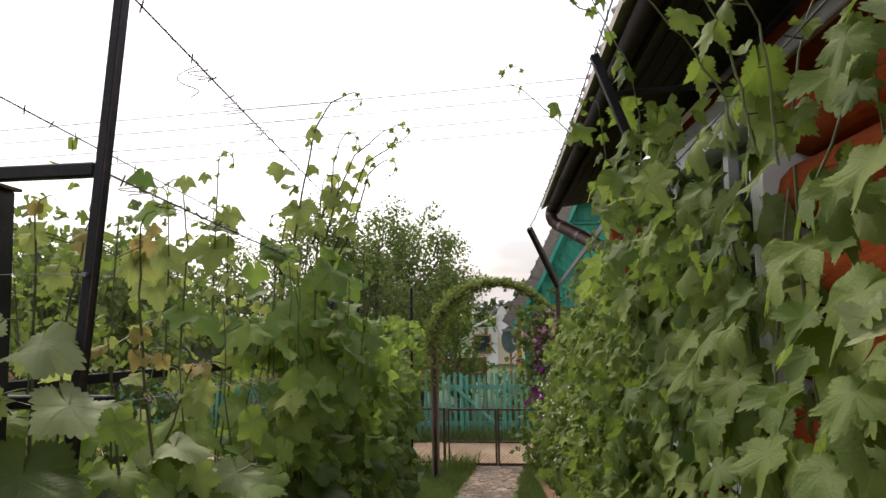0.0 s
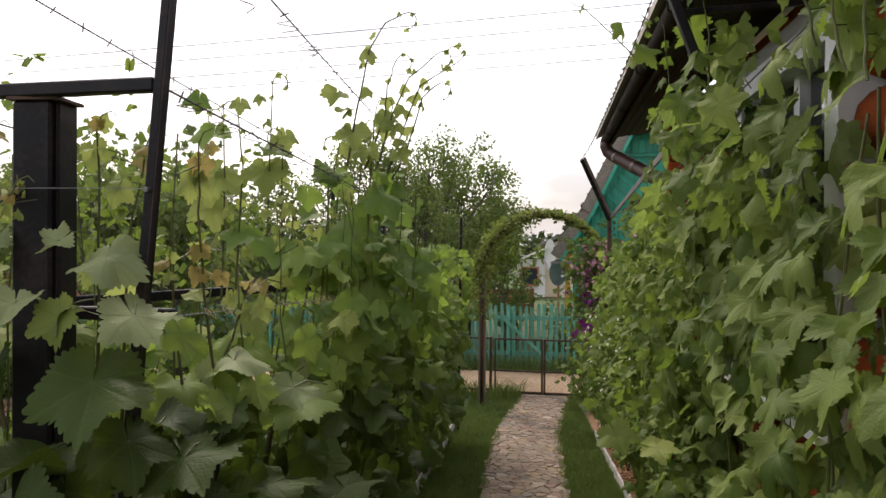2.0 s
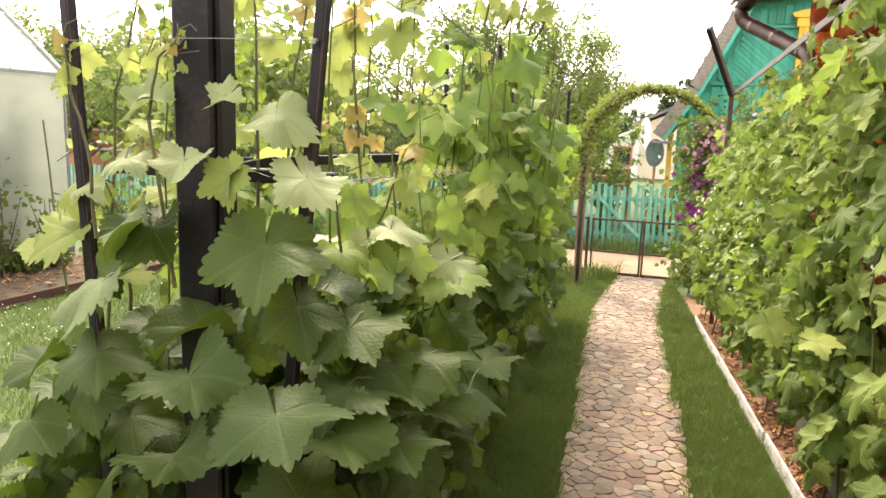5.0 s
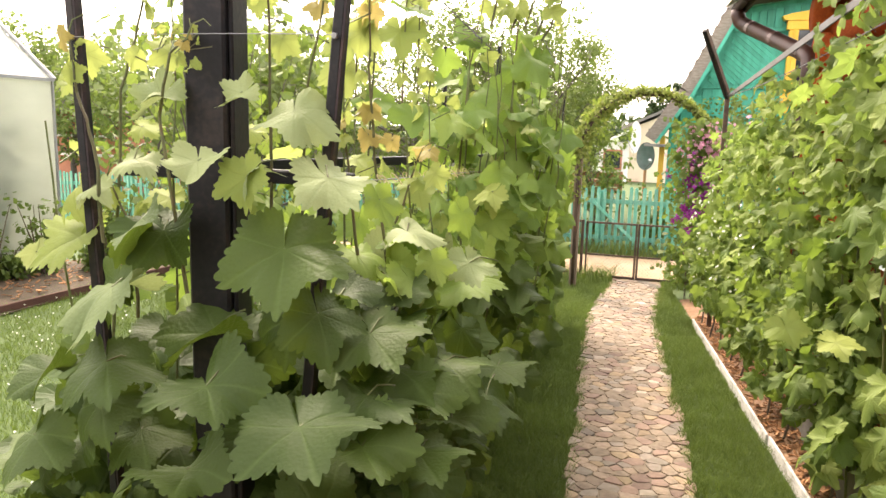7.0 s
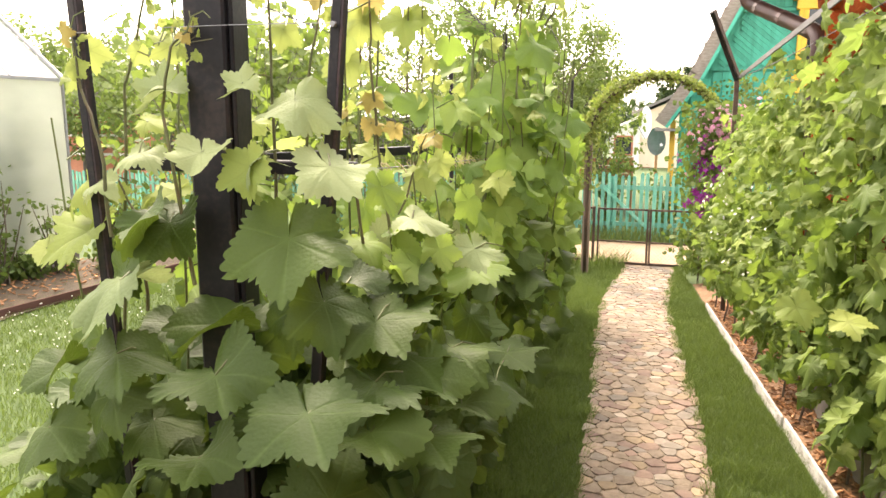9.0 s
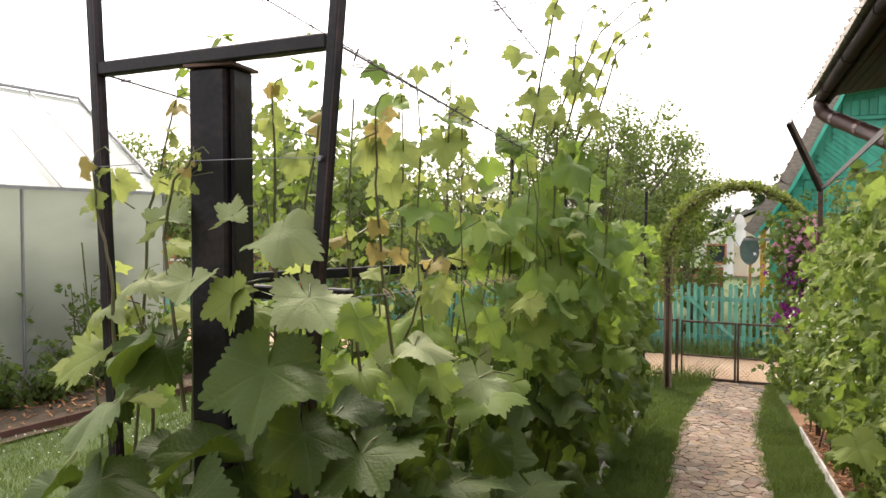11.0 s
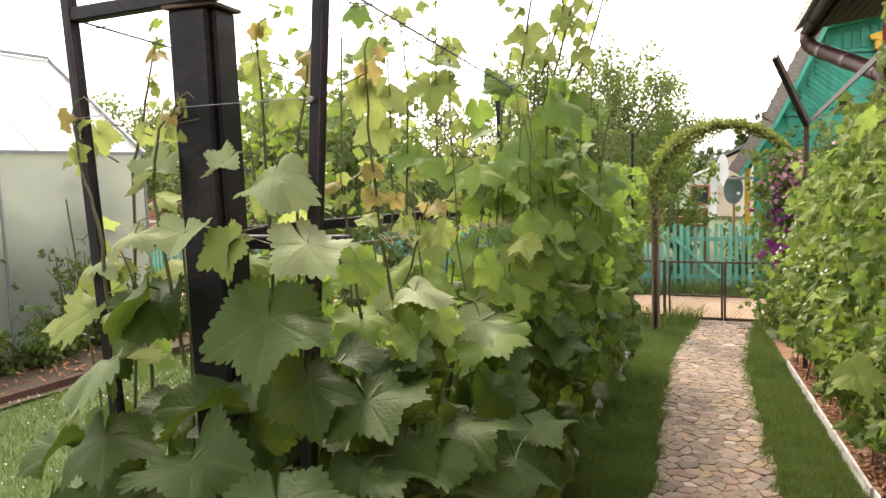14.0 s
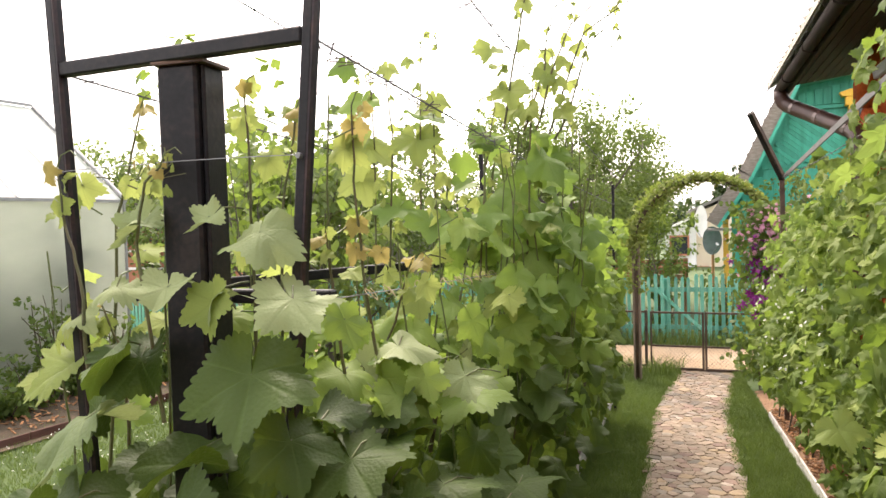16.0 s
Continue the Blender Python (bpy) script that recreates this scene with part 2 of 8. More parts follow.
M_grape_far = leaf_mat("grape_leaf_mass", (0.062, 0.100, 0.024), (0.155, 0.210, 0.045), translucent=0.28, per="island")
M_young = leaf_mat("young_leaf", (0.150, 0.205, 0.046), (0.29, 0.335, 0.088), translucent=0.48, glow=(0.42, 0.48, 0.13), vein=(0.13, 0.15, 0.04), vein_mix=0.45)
# young top growth, its green paled further to stand for backlight
M_young_backlit = leaf_mat("young_leaf_mass", (0.088, 0.148, 0.030), (0.20, 0.275, 0.059), translucent=0.45, glow=(0.30, 0.43, 0.06), per="island")
M_vine_light = leaf_mat("light_vine_mass", (0.052, 0.090, 0.020), (0.275, 0.335, 0.085), translucent=0.45, glow=(0.29, 0.43, 0.08), per="island")
M_vine_leaf = leaf_mat("light_vine_leaf", (0.074, 0.120, 0.027), (0.200, 0.262, 0.062), translucent=0.42, vein_mix=0.16)
M_copper = leaf_mat("coppery_young_leaf", (0.23, 0.19, 0.045), (0.34, 0.265, 0.075), translucent=0.42, glow=(0.46, 0.38, 0.14), vein=(0.20, 0.14, 0.05), vein_mix=0.4)
M_shrub = leaf_mat("shrub_leaf", (0.05, 0.085, 0.025), (0.115, 0.155, 0.046), per="island")
M_apple = leaf_mat("tree_leaf", (0.065, 0.095, 0.032), (0.15, 0.185, 0.066), per="island", translucent=0.36)
M_sapling = leaf_mat("sapling_leaf", (0.105, 0.150, 0.035), (0.23, 0.28, 0.076), per="island", translucent=0.4)
M_conifer = leaf_mat("conifer_needle", (0.018, 0.034, 0.015), (0.04, 0.062, 0.025), per="island", translucent=0.1)
M_archleaf = leaf_mat("arch_leaf", (0.115, 0.145, 0.034), (0.24, 0.25, 0.071), per="island")
M_blade = leaf_mat("grass_blade", (0.056, 0.086, 0.026), (0.128, 0.168, 0.058), per="island", translucent=0.3)
M_pink = leaf_mat("pink_petal", (0.45, 0.18, 0.27), (0.62, 0.36, 0.42), per="object", translucent=0.3, glow=(0.7, 0.35, 0.45), vein=(0.6, 0.3, 0.4))
M_purple = leaf_mat("purple_petal", (0.13, 0.012, 0.11), (0.26, 0.04, 0.22), per="object", translucent=0.25, glow=(0.35, 0.04, 0.3), vein=(0.3, 0.05, 0.25))
M_white = leaf_mat("white_petal", (0.6, 0.6, 0.52), (0.75, 0.75, 0.68), per="island", glow=(0.7, 0.7, 0.6), vein=(0.7, 0.7, 0.6))
M_turf = mat("turf", [(0.034, 0.060, 0.016), (0.056, 0.088, 0.025), (0.080, 0.108, 0.036)], 0.95, 0, 2.5, 55, 0.8, 0.0, bump_dist=0.02)
M_sand = mat("sandy_road", [(0.31, 0.205, 0.115), (0.39, 0.27, 0.165), (0.47, 0.35, 0.23)], 0.95, 0, 1.6, 60, 0.6, 0.0, bump_dist=0.015)
M_soil = mat("bed_soil", [(0.035, 0.025, 0.018), (0.09, 0.062, 0.042)], 0.95, 0, 5, 45, 0.9, 0.0, bump_dist=0.02)
M_mulch = mat("bark_mulch", [(0.12, 0.065, 0.034), (0.22, 0.12, 0.062), (0.31, 0.19, 0.105)], 0.9, 0, 9, 70, 0.9, 0.2, bump_dist=0.02)
M_bedmix = mat("brown_bed_soil", [(0.03, 0.024, 0.014), (0.07, 0.05, 0.03), (0.13, 0.085, 0.052)], 0.95, 0, 5, 55, 0.9, 0.0, bump_dist=0.02)
M_mortar = mat("path_joint", [(0.16, 0.125, 0.086), (0.23, 0.18, 0.127)], 0.95, 0, 8, 70, 0.6, 0.0)
M_stone = mat("path_stone", [(0.145, 0.108, 0.074), (0.215, 0.163, 0.115), (0.28, 0.217, 0.157)], 0.88, 0, 22, 120, 0.8, 0.22)
M_stone_grey = mat("grey_path_stone", [(0.14, 0.116, 0.09), (0.225, 0.187, 0.147)], 0.88, 0, 22, 120, 0.8, 0.28)
M_stone_rose = mat("rose_path_stone", [(0.155, 0.103, 0.078), (0.24, 0.163, 0.123)], 0.88, 0, 22, 120, 0.8, 0.22)
M_stone_ochre = mat("ochre_path_stone", [(0.20, 0.146, 0.088), (0.30, 0.222, 0.138)], 0.88, 0, 22, 120, 0.8, 0.22)
M_stone_cream = mat("pale_path_stone", [(0.24, 0.20, 0.15), (0.36, 0.30, 0.235)], 0.88, 0, 22, 120, 0.8, 0.22)
M_archleg = mat("brown_arch_leg", [(0.14, 0.10, 0.07), (0.22, 0.165, 0.12)], 0.85, 0, 12, 80, 0.5, 0.1, (5, 5, 0.6))
M_edge = mat("whitewashed_board", [(0.16, 0.14, 0.11), (0.50, 0.48, 0.44), (0.66, 0.64, 0.60)], 0.8, 0, 18, 90, 0.4, 0.1, (1, 0.35, 1))
M_log = mat("orange_log", [(0.15, 0.028, 0.008), (0.26, 0.050, 0.011), (0.34, 0.084, 0.018)], 0.9, 0, 3, 40, 0.8, 0.2, (3, 0.5, 3), bump_dist=0.008, spec=0.08)
M_groove = mat("log_caulking", [(0.03, 0.012, 0.008), (0.06, 0.025, 0.015)], 0.9, 0, 8, 60, 0.5)
M_soffit = mat("dark_soffit_board", [(0.025, 0.018, 0.014), (0.055, 0.040, 0.030)], 0.8, 0, 6, 60, 0.4, 0.15, (4, 0.4, 4))
M_gutterdark = mat("dark_gutter", [(0.018, 0.012, 0.010), (0.035, 0.022, 0.017)], 0.7, 0.0, 8, 80, 0.1, spec=0.1)
M_gutter = mat("brown_gutter", [(0.04, 0.02, 0.015), (0.075, 0.034, 0.025)], 0.45, 0.1, 8, 80, 0.1)
M_strap = mat("dull_grey_strap", [(0.075, 0.07, 0.066), (0.13, 0.122, 0.115)], 0.7, 0.2, 10, 90, 0.3, 0.1)
M_greywood = mat("grey_weathered_wood", [(0.15, 0.14, 0.13), (0.27, 0.25, 0.23)], 0.85, 0, 8, 80, 0.5, 0.12, (6, 0.6, 6))
M_palewood = mat("pale_grey_wood", [(0.26, 0.25, 0.24), (0.42, 0.41, 0.39)], 0.85, 0, 8, 80, 0.5, 0.12, (6, 0.6, 6))
M_slate = mat("grey_roof_sheet", [(0.10, 0.092, 0.082), (0.17, 0.158, 0.14), (0.125, 0.11, 0.095)], 0.85, 0, 5, 50, 0.4, 0.12)
M_sheet = mat("beige_roof_sheet", [(0.22, 0.19, 0.15), (0.34, 0.31, 0.26), (0.42, 0.38, 0.33)], 0.9, 0, 14, 70, 0.5, 0.12)
M_shingle = mat("weathered_shingle", [(0.13, 0.108, 0.086), (0.21, 0.18, 0.147), (0.29, 0.25, 0.205)], 0.9, 0, 12, 70, 0.6, 0.18, (1, 0.5, 3))
M_winwhite = mat("white_window_paint", [(0.66, 0.67, 0.66), (0.8, 0.8, 0.79)], 0.45, 0, 8, 60, 0.1, 0.04)
M_teal = mat("turquoise_board", [(0.015, 0.22, 0.145), (0.03, 0.31, 0.21), (0.05, 0.36, 0.26)], 0.55, 0, 3, 40, 0.3, 0.12, (5, 5, 0.5))
M_fence = mat("turquoise_picket", [(0.045, 0.215, 0.155), (0.085, 0.30, 0.22), (0.24, 0.39, 0.31)], 0.7, 0, 7, 50, 0.4, 0.2, (3, 3, 0.6))
M_yellow = mat("yellow_trim", [(0.60, 0.34, 0.03), (0.74, 0.46, 0.06)], 0.55, 0, 6, 60, 0.2, 0.06)
M_cream = mat("cream_wall", [(0.62, 0.50, 0.36), (0.74, 0.63, 0.48)], 0.85, 0, 2, 40, 0.2, 0.0)
M_brick = mat("red_brick", [(0.33, 0.12, 0.07), (0.45, 0.19, 0.11)], 0.85, 0, 4, 30, 0.3, 0.15)
M_whitewall = mat("white_wall", [(0.62, 0.60, 0.57), (0.76, 0.74, 0.70)], 0.8, 0, 3, 40, 0.2)
M_dish = mat("grey_dish", [(0.11, 0.11, 0.11), (0.18, 0.18, 0.18)], 0.5, 0.1, 8, 60, 0.1)
M_alu = mat("aluminium_profile", [(0.20, 0.20, 0.20), (0.30, 0.30, 0.30)], 0.5, 0.3, 10, 80, 0.1)
M_redboard = mat("red_brown_board", [(0.065, 0.03, 0.022), (0.115, 0.05, 0.036)], 0.85, 0, 8, 70, 0.4, 0.12, (4, 0.5, 4))
M_rust = mat("rusty_tank", [(0.30, 0.13, 0.06), (0.42, 0.2, 0.1)], 0.8, 0, 4, 30, 0.3)


def glass_mat():
    m, n, l, bsdf = nodes_of("window_glass")
    bsdf.inputs["Base Color"].default_value = (0.03, 0.035, 0.04, 1)
    bsdf.inputs["Roughness"].default_value = 0.06
    bsdf.inputs["Specular IOR Level"].default_value = 0.6
    return m


def poly_mat(name, base, clear, tint=(1, 1, 1)):
    """Milky twin-wall polycarbonate."""
    m, n, l, bsdf = nodes_of(name)
    tc, mp, wv = n.new("ShaderNodeTexCoord"), n.new("ShaderNodeMapping"), n.new("ShaderNodeTexNoise")
    mp.inputs["Scale"].default_value = (1, 1, 2.0)
    wv.inputs["Scale"].default_value, wv.inputs["Detail"].default_value = 1.6, 5
    l.new(tc.outputs["Object"], mp.inputs["Vector"])
    l.new(mp.outputs["Vector"], wv.inputs["Vector"])
    ramp = n.new("ShaderNodeValToRGB")
    ramp.color_ramp.elements[0].position, ramp.color_ramp.elements[1].position = 0.3, 0.7
    ramp.color_ramp.elements[0].color, ramp.color_ramp.elements[1].color = (*[c * base * k for c, k in zip((0.36, 0.38, 0.35), tint)], 1), (*[c * base * k for c, k in zip((0.55, 0.57, 0.54), tint)], 1)
    l.new(wv.outputs["Fac"], ramp.inputs["Fac"])
    l.new(ramp.outputs["Color"], bsdf.inputs["Base Color"])
    bsdf.inputs["Roughness"].default_value = 0.35
    tr = n.new("ShaderNodeBsdfTranslucent")
    tr.inputs["Color"].default_value = (0.86, 0.87, 0.85, 1)
    tp = n.new("ShaderNodeBsdfTransparent")
    tp.inputs["Color"].default_value = (0.85 * tint[0], 0.87 * tint[1], 0.85 * tint[2], 1)
    a, b = n.new("ShaderNodeMixShader"), n.new("ShaderNodeMixShader")
    a.inputs["Fac"].default_value, b.inputs["Fac"].default_value = 0.5, clear
    l.new(bsdf.outputs["BSDF"], a.inputs[1])
    l.new(tr.outputs["BSDF"], a.inputs[2])
    l.new(a.outputs["Shader"], b.inputs[1])
    l.new(tp.outputs["BSDF"], b.inputs[2])
    l.new(b.outputs["Shader"], n["Material Output"].inputs["Surface"])
    return m


M_glass, M_poly, M_polywall = glass_mat(), poly_mat("milky_polycarbonate", 1.25, 0.2), poly_mat("dusty_polycarbonate", 1.04, 0.42, (1.0, 1.0, 0.91))

# ---------------------------------------------------------------- ground, road, path
def ground_z(x, y):
    """The plot is level; beyond the lane the land falls off gently to one side."""
    k = min(max((y - 7.5) / 3.0, 0.0), 1.0)
    return -0.024 * min(max(-1.5 - x, 0.0), 13.0) * k


def axis_steps(lo, hi, step, far):
    out, v, g = [], lo, step
    a = [lo + i * step for i in range(int((hi - lo) / step) + 1)]
    left, right = [], []
    v = lo
    while v > -far:
        g *= 1.5
        v -= g
        left.append(v)
    v, g = hi, step
    while v < far:
        g *= 1.5
        v += g
        right.append(v)
    return list(reversed(left)) + a + right


xs, ys = axis_steps(-14, 8, 0.5, 900), axis_steps(-4, 14, 0.5, 900)
g = Geo()
g.add([(x, y, ground_z(x, y) + 0.012 * noise.noise((x * 0.7, y * 0.7, 0))* (1 if abs(x) < 14 else 0) - 0.012) for y in ys for x in xs],
      [(j * len(xs) + i, j * len(xs) + i + 1, (j + 1) * len(xs) + i + 1, (j + 1) * len(xs) + i) for j in range(len(ys) - 1) for i in range(len(xs) - 1)])
structure("ground", g, M_turf, "mown green turf of the garden plot", "lawn", True)

g = Geo()
rows = 46
for i in range(rows):
    x = -23 + i
    y0, y1 = 9.0 + 0.12 * math.sin(x * 0.9), 10.45 + 0.12 * math.sin(x * 0.7 + 1)
    for k in range(5):
        y = y0 + (y1 - y0) * k / 4
        g.v.append((x, y, ground_z(x, y) + 0.012 + 0.012 * math.sin(k / 4 * math.pi)))
for i in range(rows - 1):
    for k in range(4):
        a = i * 5 + k
        g.f.append((a, a + 5, a + 6, a + 1))
structure("road", g, M_sand, "pale sandy lane behind the garden gate", "road", True)

# the stone path: centre line and width
PATH_LINE = [(-4.0, 0.55, 0.63), (0.0, 0.43, 0.63), (2.0, 0.32, 0.62), (3.4, 0.228, 0.615), (4.6, 0.158, 0.625), (5.75, 0.042, 0.63), (7.15, -0.055, 0.60), (8.0, -0.02, 0.58), (8.86, 0.05, 0.60)]


def path_at(y):
    for (ya, xa, wa), (yb, xb, wb) in zip(PATH_LINE, PATH_LINE[1:]):
        if y <= yb:
            k = (y - ya) / (yb - ya)
            return xa + (xb - xa) * k, wa + (wb - wa) * k
    return PATH_LINE[-1][1:]


g = Geo()
steps = [(-4 + 0.2 * i) for i in range(65)]
for y in steps:
    c, w = path_at(y)
    g.v += [(c - w / 2, y, 0.004), (c, y, 0.010), (c + w / 2, y, 0.004)]
g.f = [f for i in range(len(steps) - 1) for f in ((3 * i, 3 * i + 1, 3 * i + 4, 3 * i + 3), (3 * i + 1, 3 * i + 2, 3 * i + 5, 3 * i + 4))]
path_bed = structure("pavement", g, M_mortar, "garden path of mixed tan and rose field stones", "path")


# ---------------------------------------------------------------- garden beds and their edging
def right_edge(y):
    return 1.507 - 0.128 * y


def left_edge(y):
    return -0.44 - 0.052 * y


g = Geo()
ylist = [-1 + 0.25 * i for i in range(37)]
house_bed = ylist[11:]
for y in house_bed:
    for k in range(6):
        x = right_edge(y) + (max(1.40 - 0.06 * y, right_edge(y) + 0.2) - right_edge(y)) * k / 5
        g.v.append((x, y, 0.022 + 0.03 * math.sin(k / 5 * math.pi) + 0.012 * noise.noise((x * 6, y * 6, 3))))
g.f = [(i * 6 + k, i * 6 + k + 1, i * 6 + k + 7, i * 6 + k + 6) for i in range(len(house_bed) - 1) for k in range(5)]
structure("ground_bed_house", g, M_mulch, "planting bed of orange-brown bark mulch along the house", "flower bed", True)
g = Geo()
for y in ylist[4:32]:
    for k in range(6):
        x = left_edge(y) - 1.0 * k / 5
        g.v.append((x, y + 0.4, 0.018 + 0.03 * math.sin(k / 5 * math.pi) + 0.012 * noise.noise((x * 6, y * 6, 3))))
g.f = [(i * 6 + k + 1, i * 6 + k, i * 6 + k + 6, i * 6 + k + 7) for i in range(27) for k in range(5)]
structure("ground_bed_trellis", g, M_soil, "planting bed of dark soil under the trellis", "flower bed", True)


g = Geo()
for i in range(40):
    y = -2.5 + i * 0.27
    for k in range(5):
        x = -6.62 + 1.38 * k / 4 + 0.03 * noise.noise((y, k, 2))
        g.v.append((x, y, 0.012 + 0.03 * math.sin(k / 4 * math.pi) + 0.015 * noise.noise((x * 5, y * 5, 3))))
g.f = [(i * 5 + k, i * 5 + k + 1, i * 5 + k + 6, i * 5 + k + 5) for i in range(39) for k in range(4)]
structure("ground_bed_greenhouse", g, M_bedmix, "strip of brown soil and bark along the greenhouse", "flower bed", True)


def edging(name, a, b, n, label, height=0.10):
    """Boards set on edge in a line, each a piece of its own."""
    top = thing(name, (a[0], a[1], 0), label, "edging", kind="structure")
    a, b = Vector(a), Vector(b)
    for i in range(n):
        p, q = a.lerp(b, i / n), a.lerp(b, (i + 1) / n)
        d = (q - p).normalized() * 0.004
        lean = Vector((rnd(-0.012, 0.012), 0, rnd(-0.01, 0.006)))
        part("board", Geo().beam(p + d + lean, q - d + lean, 0.016, height, 0.004), M_edge, top)
    return top


edging("trim_edging_house", (right_edge(1.75), 1.75, 0.025), (right_edge(7.05), 7.05, 0.025), 6, "worn whitewashed boards edging the mulch bed")
edging("trim_edging_trellis", (left_edge(1.3) + 0.03, 1.3, 0.045), (left_edge(7.2) + 0.03, 7.2, 0.045), 5, "worn whitewashed boards edging the trellis bed", 0.13)
edging("trim_edging_end", (left_edge(1.3) - 0.75, 1.30, 0.045), (left_edge(1.3) - 0.02, 1.27, 0.045), 2, "worn whitewashed boards at the end of the bed", 0.11)


# ---------------------------------------------------------------- the log house
def hw(s, out, z):
    """A place by the house: s along the wall, out from its face, height."""
    return Vector((1.45 - 0.06 * s - out * 0.998, s - out * 0.06, z))


HOUSE_END = 4.95
WIN = (2.24, 3.20, 1.38, 2.42)
house = thing("log_house", (3.5, 0, 0), "log house painted deep orange under dark overhanging eaves", "house")


def log(s0, s1, z, r=0.105, out=0.0):
    """A round-faced log lying along the wall, slightly knotty."""
    n = max(2, int((s1 - s0) / 0.35))
    vs, fs = [], []
    sec = [(-0.12, -r), (-0.02, -r), (0.028, -r * 0.82), (0.060, -r * 0.48), (0.072, 0.0), (0.060, r * 0.48), (0.028, r * 0.82), (-0.02, r), (-0.12, r)]
    for i in range(n + 1):
        s = s0 + (s1 - s0) * i / n
        k = 0.006 * noise.noise((s * 2.1, z * 5, 1.3))
        vs += [hw(s, o + k + out, z + h * 0.97) for o, h in sec]
    m = len(sec)
    for i in range(n):
        for k in range(m):
            a, b = i * m + k, i * m + (k + 1) % m
            fs.append((a, a + m, b + m, b))
    fs += [tuple(range(m)), tuple(reversed(range(n * m, n * m + m)))]
    return Geo().add(vs, fs)


LOGS = [0.42 + 0.215 * i for i in range(11)]
for z in LOGS:
    spans = [(-3.2, HOUSE_END)]
    if WIN[2] - 0.06 < z < WIN[3] + 0.06:
        spans = [(-3.2, WIN[0] - 0.10), (WIN[1] + 0.10, HOUSE_END)]
    for s0, s1 in spans:
        part("log", log(s0, s1, z), M_log, house, smooth=True)
for i, z in enumerate(LOGS):
    # the end wall's logs, whose heads stand out past the corner
    a, b = hw(HOUSE_END - 0.12, 0.13 + 0.03 * (i % 2), z + 0.10), hw(HOUSE_END - 0.12, -4.6, z + 0.10)
    part("log_head", Geo().tube([a, a.lerp(b, 0.5), b], [0.108, 0.112, 0.11], 12), M_log, house, smooth=True)
part("wall_core", Geo().add([hw(-3.2, -0.10, 0.0), hw(HOUSE_END - 0.05, -0.10, 0.0), hw(HOUSE_END - 0.05, -0.10, 2.74), hw(-3.2, -0.10, 2.74),
                             hw(-3.2, -4.6, 0.0), hw(HOUSE_END - 0.05, -4.6, 0.0), hw(HOUSE_END - 0.05, -4.6, 2.75), hw(-3.2, -4.6, 2.75)],
                            [(0, 3, 2, 1), (4, 5, 6, 7), (1, 2, 6, 5), (0, 4, 7, 3)]), M_groove, house)
part("plinth", Geo().add([hw(-3.2, 0.05, 0.0), hw(HOUSE_END, 0.05, 0.0), hw(HOUSE_END, 0.05, 0.30), hw(-3.2, 0.05, 0.30), hw(-3.2, -0.09, 0.30), hw(HOUSE_END, -0.09, 0.30)],
                         [(0, 3, 2, 1), (2, 3, 4, 5)]), M_slate, house)

# window with white casing
s0, s1, z0, z1 = WIN


def wbox(sa, sb, oa, ob, za, zb):
    return Geo().add([hw(s, o, z) for z in (za, zb) for o in (oa, ob) for s in (sa, sb)],
                     [(0, 2, 3, 1), (4, 5, 7, 6), (0, 1, 5, 4), (2, 6, 7, 3), (0, 4, 6, 2), (1, 3, 7, 5)])


win = part("window", wbox(s0 + 0.02, s1 - 0.02, -0.012, -0.006, z0 + 0.02, z1 - 0.02), M_glass, house, "white-painted wooden window")
for sa, sb, za, zb in ((s0 - 0.08, s0 + 0.02, z0 - 0.1, z1 + 0.1), (s1 - 0.02, s1 + 0.12, z0 - 0.1, z1 + 0.1), (s0 + 0.02, s1 - 0.02, z1 - 0.02, z1 + 0.10), (s0 + 0.02, s1 - 0.02, z0 - 0.1, z0 + 0.02)):
    part("casing", wbox(sa, sb, -0.06, 0.10, za, zb), M_winwhite, win)
for sa in (s0 + 0.02, (s0 + s1) / 2 - 0.03, s1 - 0.08):
    part("sash_bar", wbox(sa, sa + 0.06, -0.03, 0.03, z0 + 0.02, z1 - 0.02), M_winwhite, win)
part("transom", wbox(s0 + 0.08, s1 - 0.08, -0.028, 0.028, z1 - 0.42, z1 - 0.37), M_winwhite, win)
part("window_sill", wbox(s0 - 0.12, s1 + 0.12, 0.0, 0.14, z0 - 0.13, z0 - 0.10), M_winwhite, win)

# eaves: soffit boards, trim, roof sheet, fascia, gutter and downpipe
EAVE0, EAVE1 = -3.3, 5.86
for i in range(7):
    o0, o1 = 0.01 + i * 0.055, 0.01 + (i + 1) * 0.055 - 0.005
    za, zb = 2.705 - 0.05 * i / 7, 2.705 - 0.05 * (i + 1) / 7
    part("soffit_board", Geo().add([hw(EAVE0, o0, za), hw(EAVE1, o0, za), hw(EAVE1, o1, zb), hw(EAVE0, o1, zb), hw(EAVE0, o0, za + 0.02), hw(EAVE1, o0, za + 0.02), hw(EAVE1, o1, zb + 0.02), hw(EAVE0, o1, zb + 0.02)],
                                   [(0, 1, 2, 3), (7, 6, 5, 4), (0, 4, 5, 1), (2, 6, 7, 3), (1, 5, 6, 2), (0, 3, 7, 4)]), M_soffit, house)
part("trim_board", Geo().beam(hw(EAVE0, 0.088, 2.515), hw(HOUSE_END, 0.088, 2.515), 0.024, 0.062, 0.004), M_palewood, house, "grey weathered trim board under the eaves")
part("fascia", Geo().beam(hw(EAVE0, 0.402, 2.645), hw(EAVE1, 0.402, 2.645), 0.022, 0.10, 0.003), M_soffit, house)
roof = Geo()
n = 18
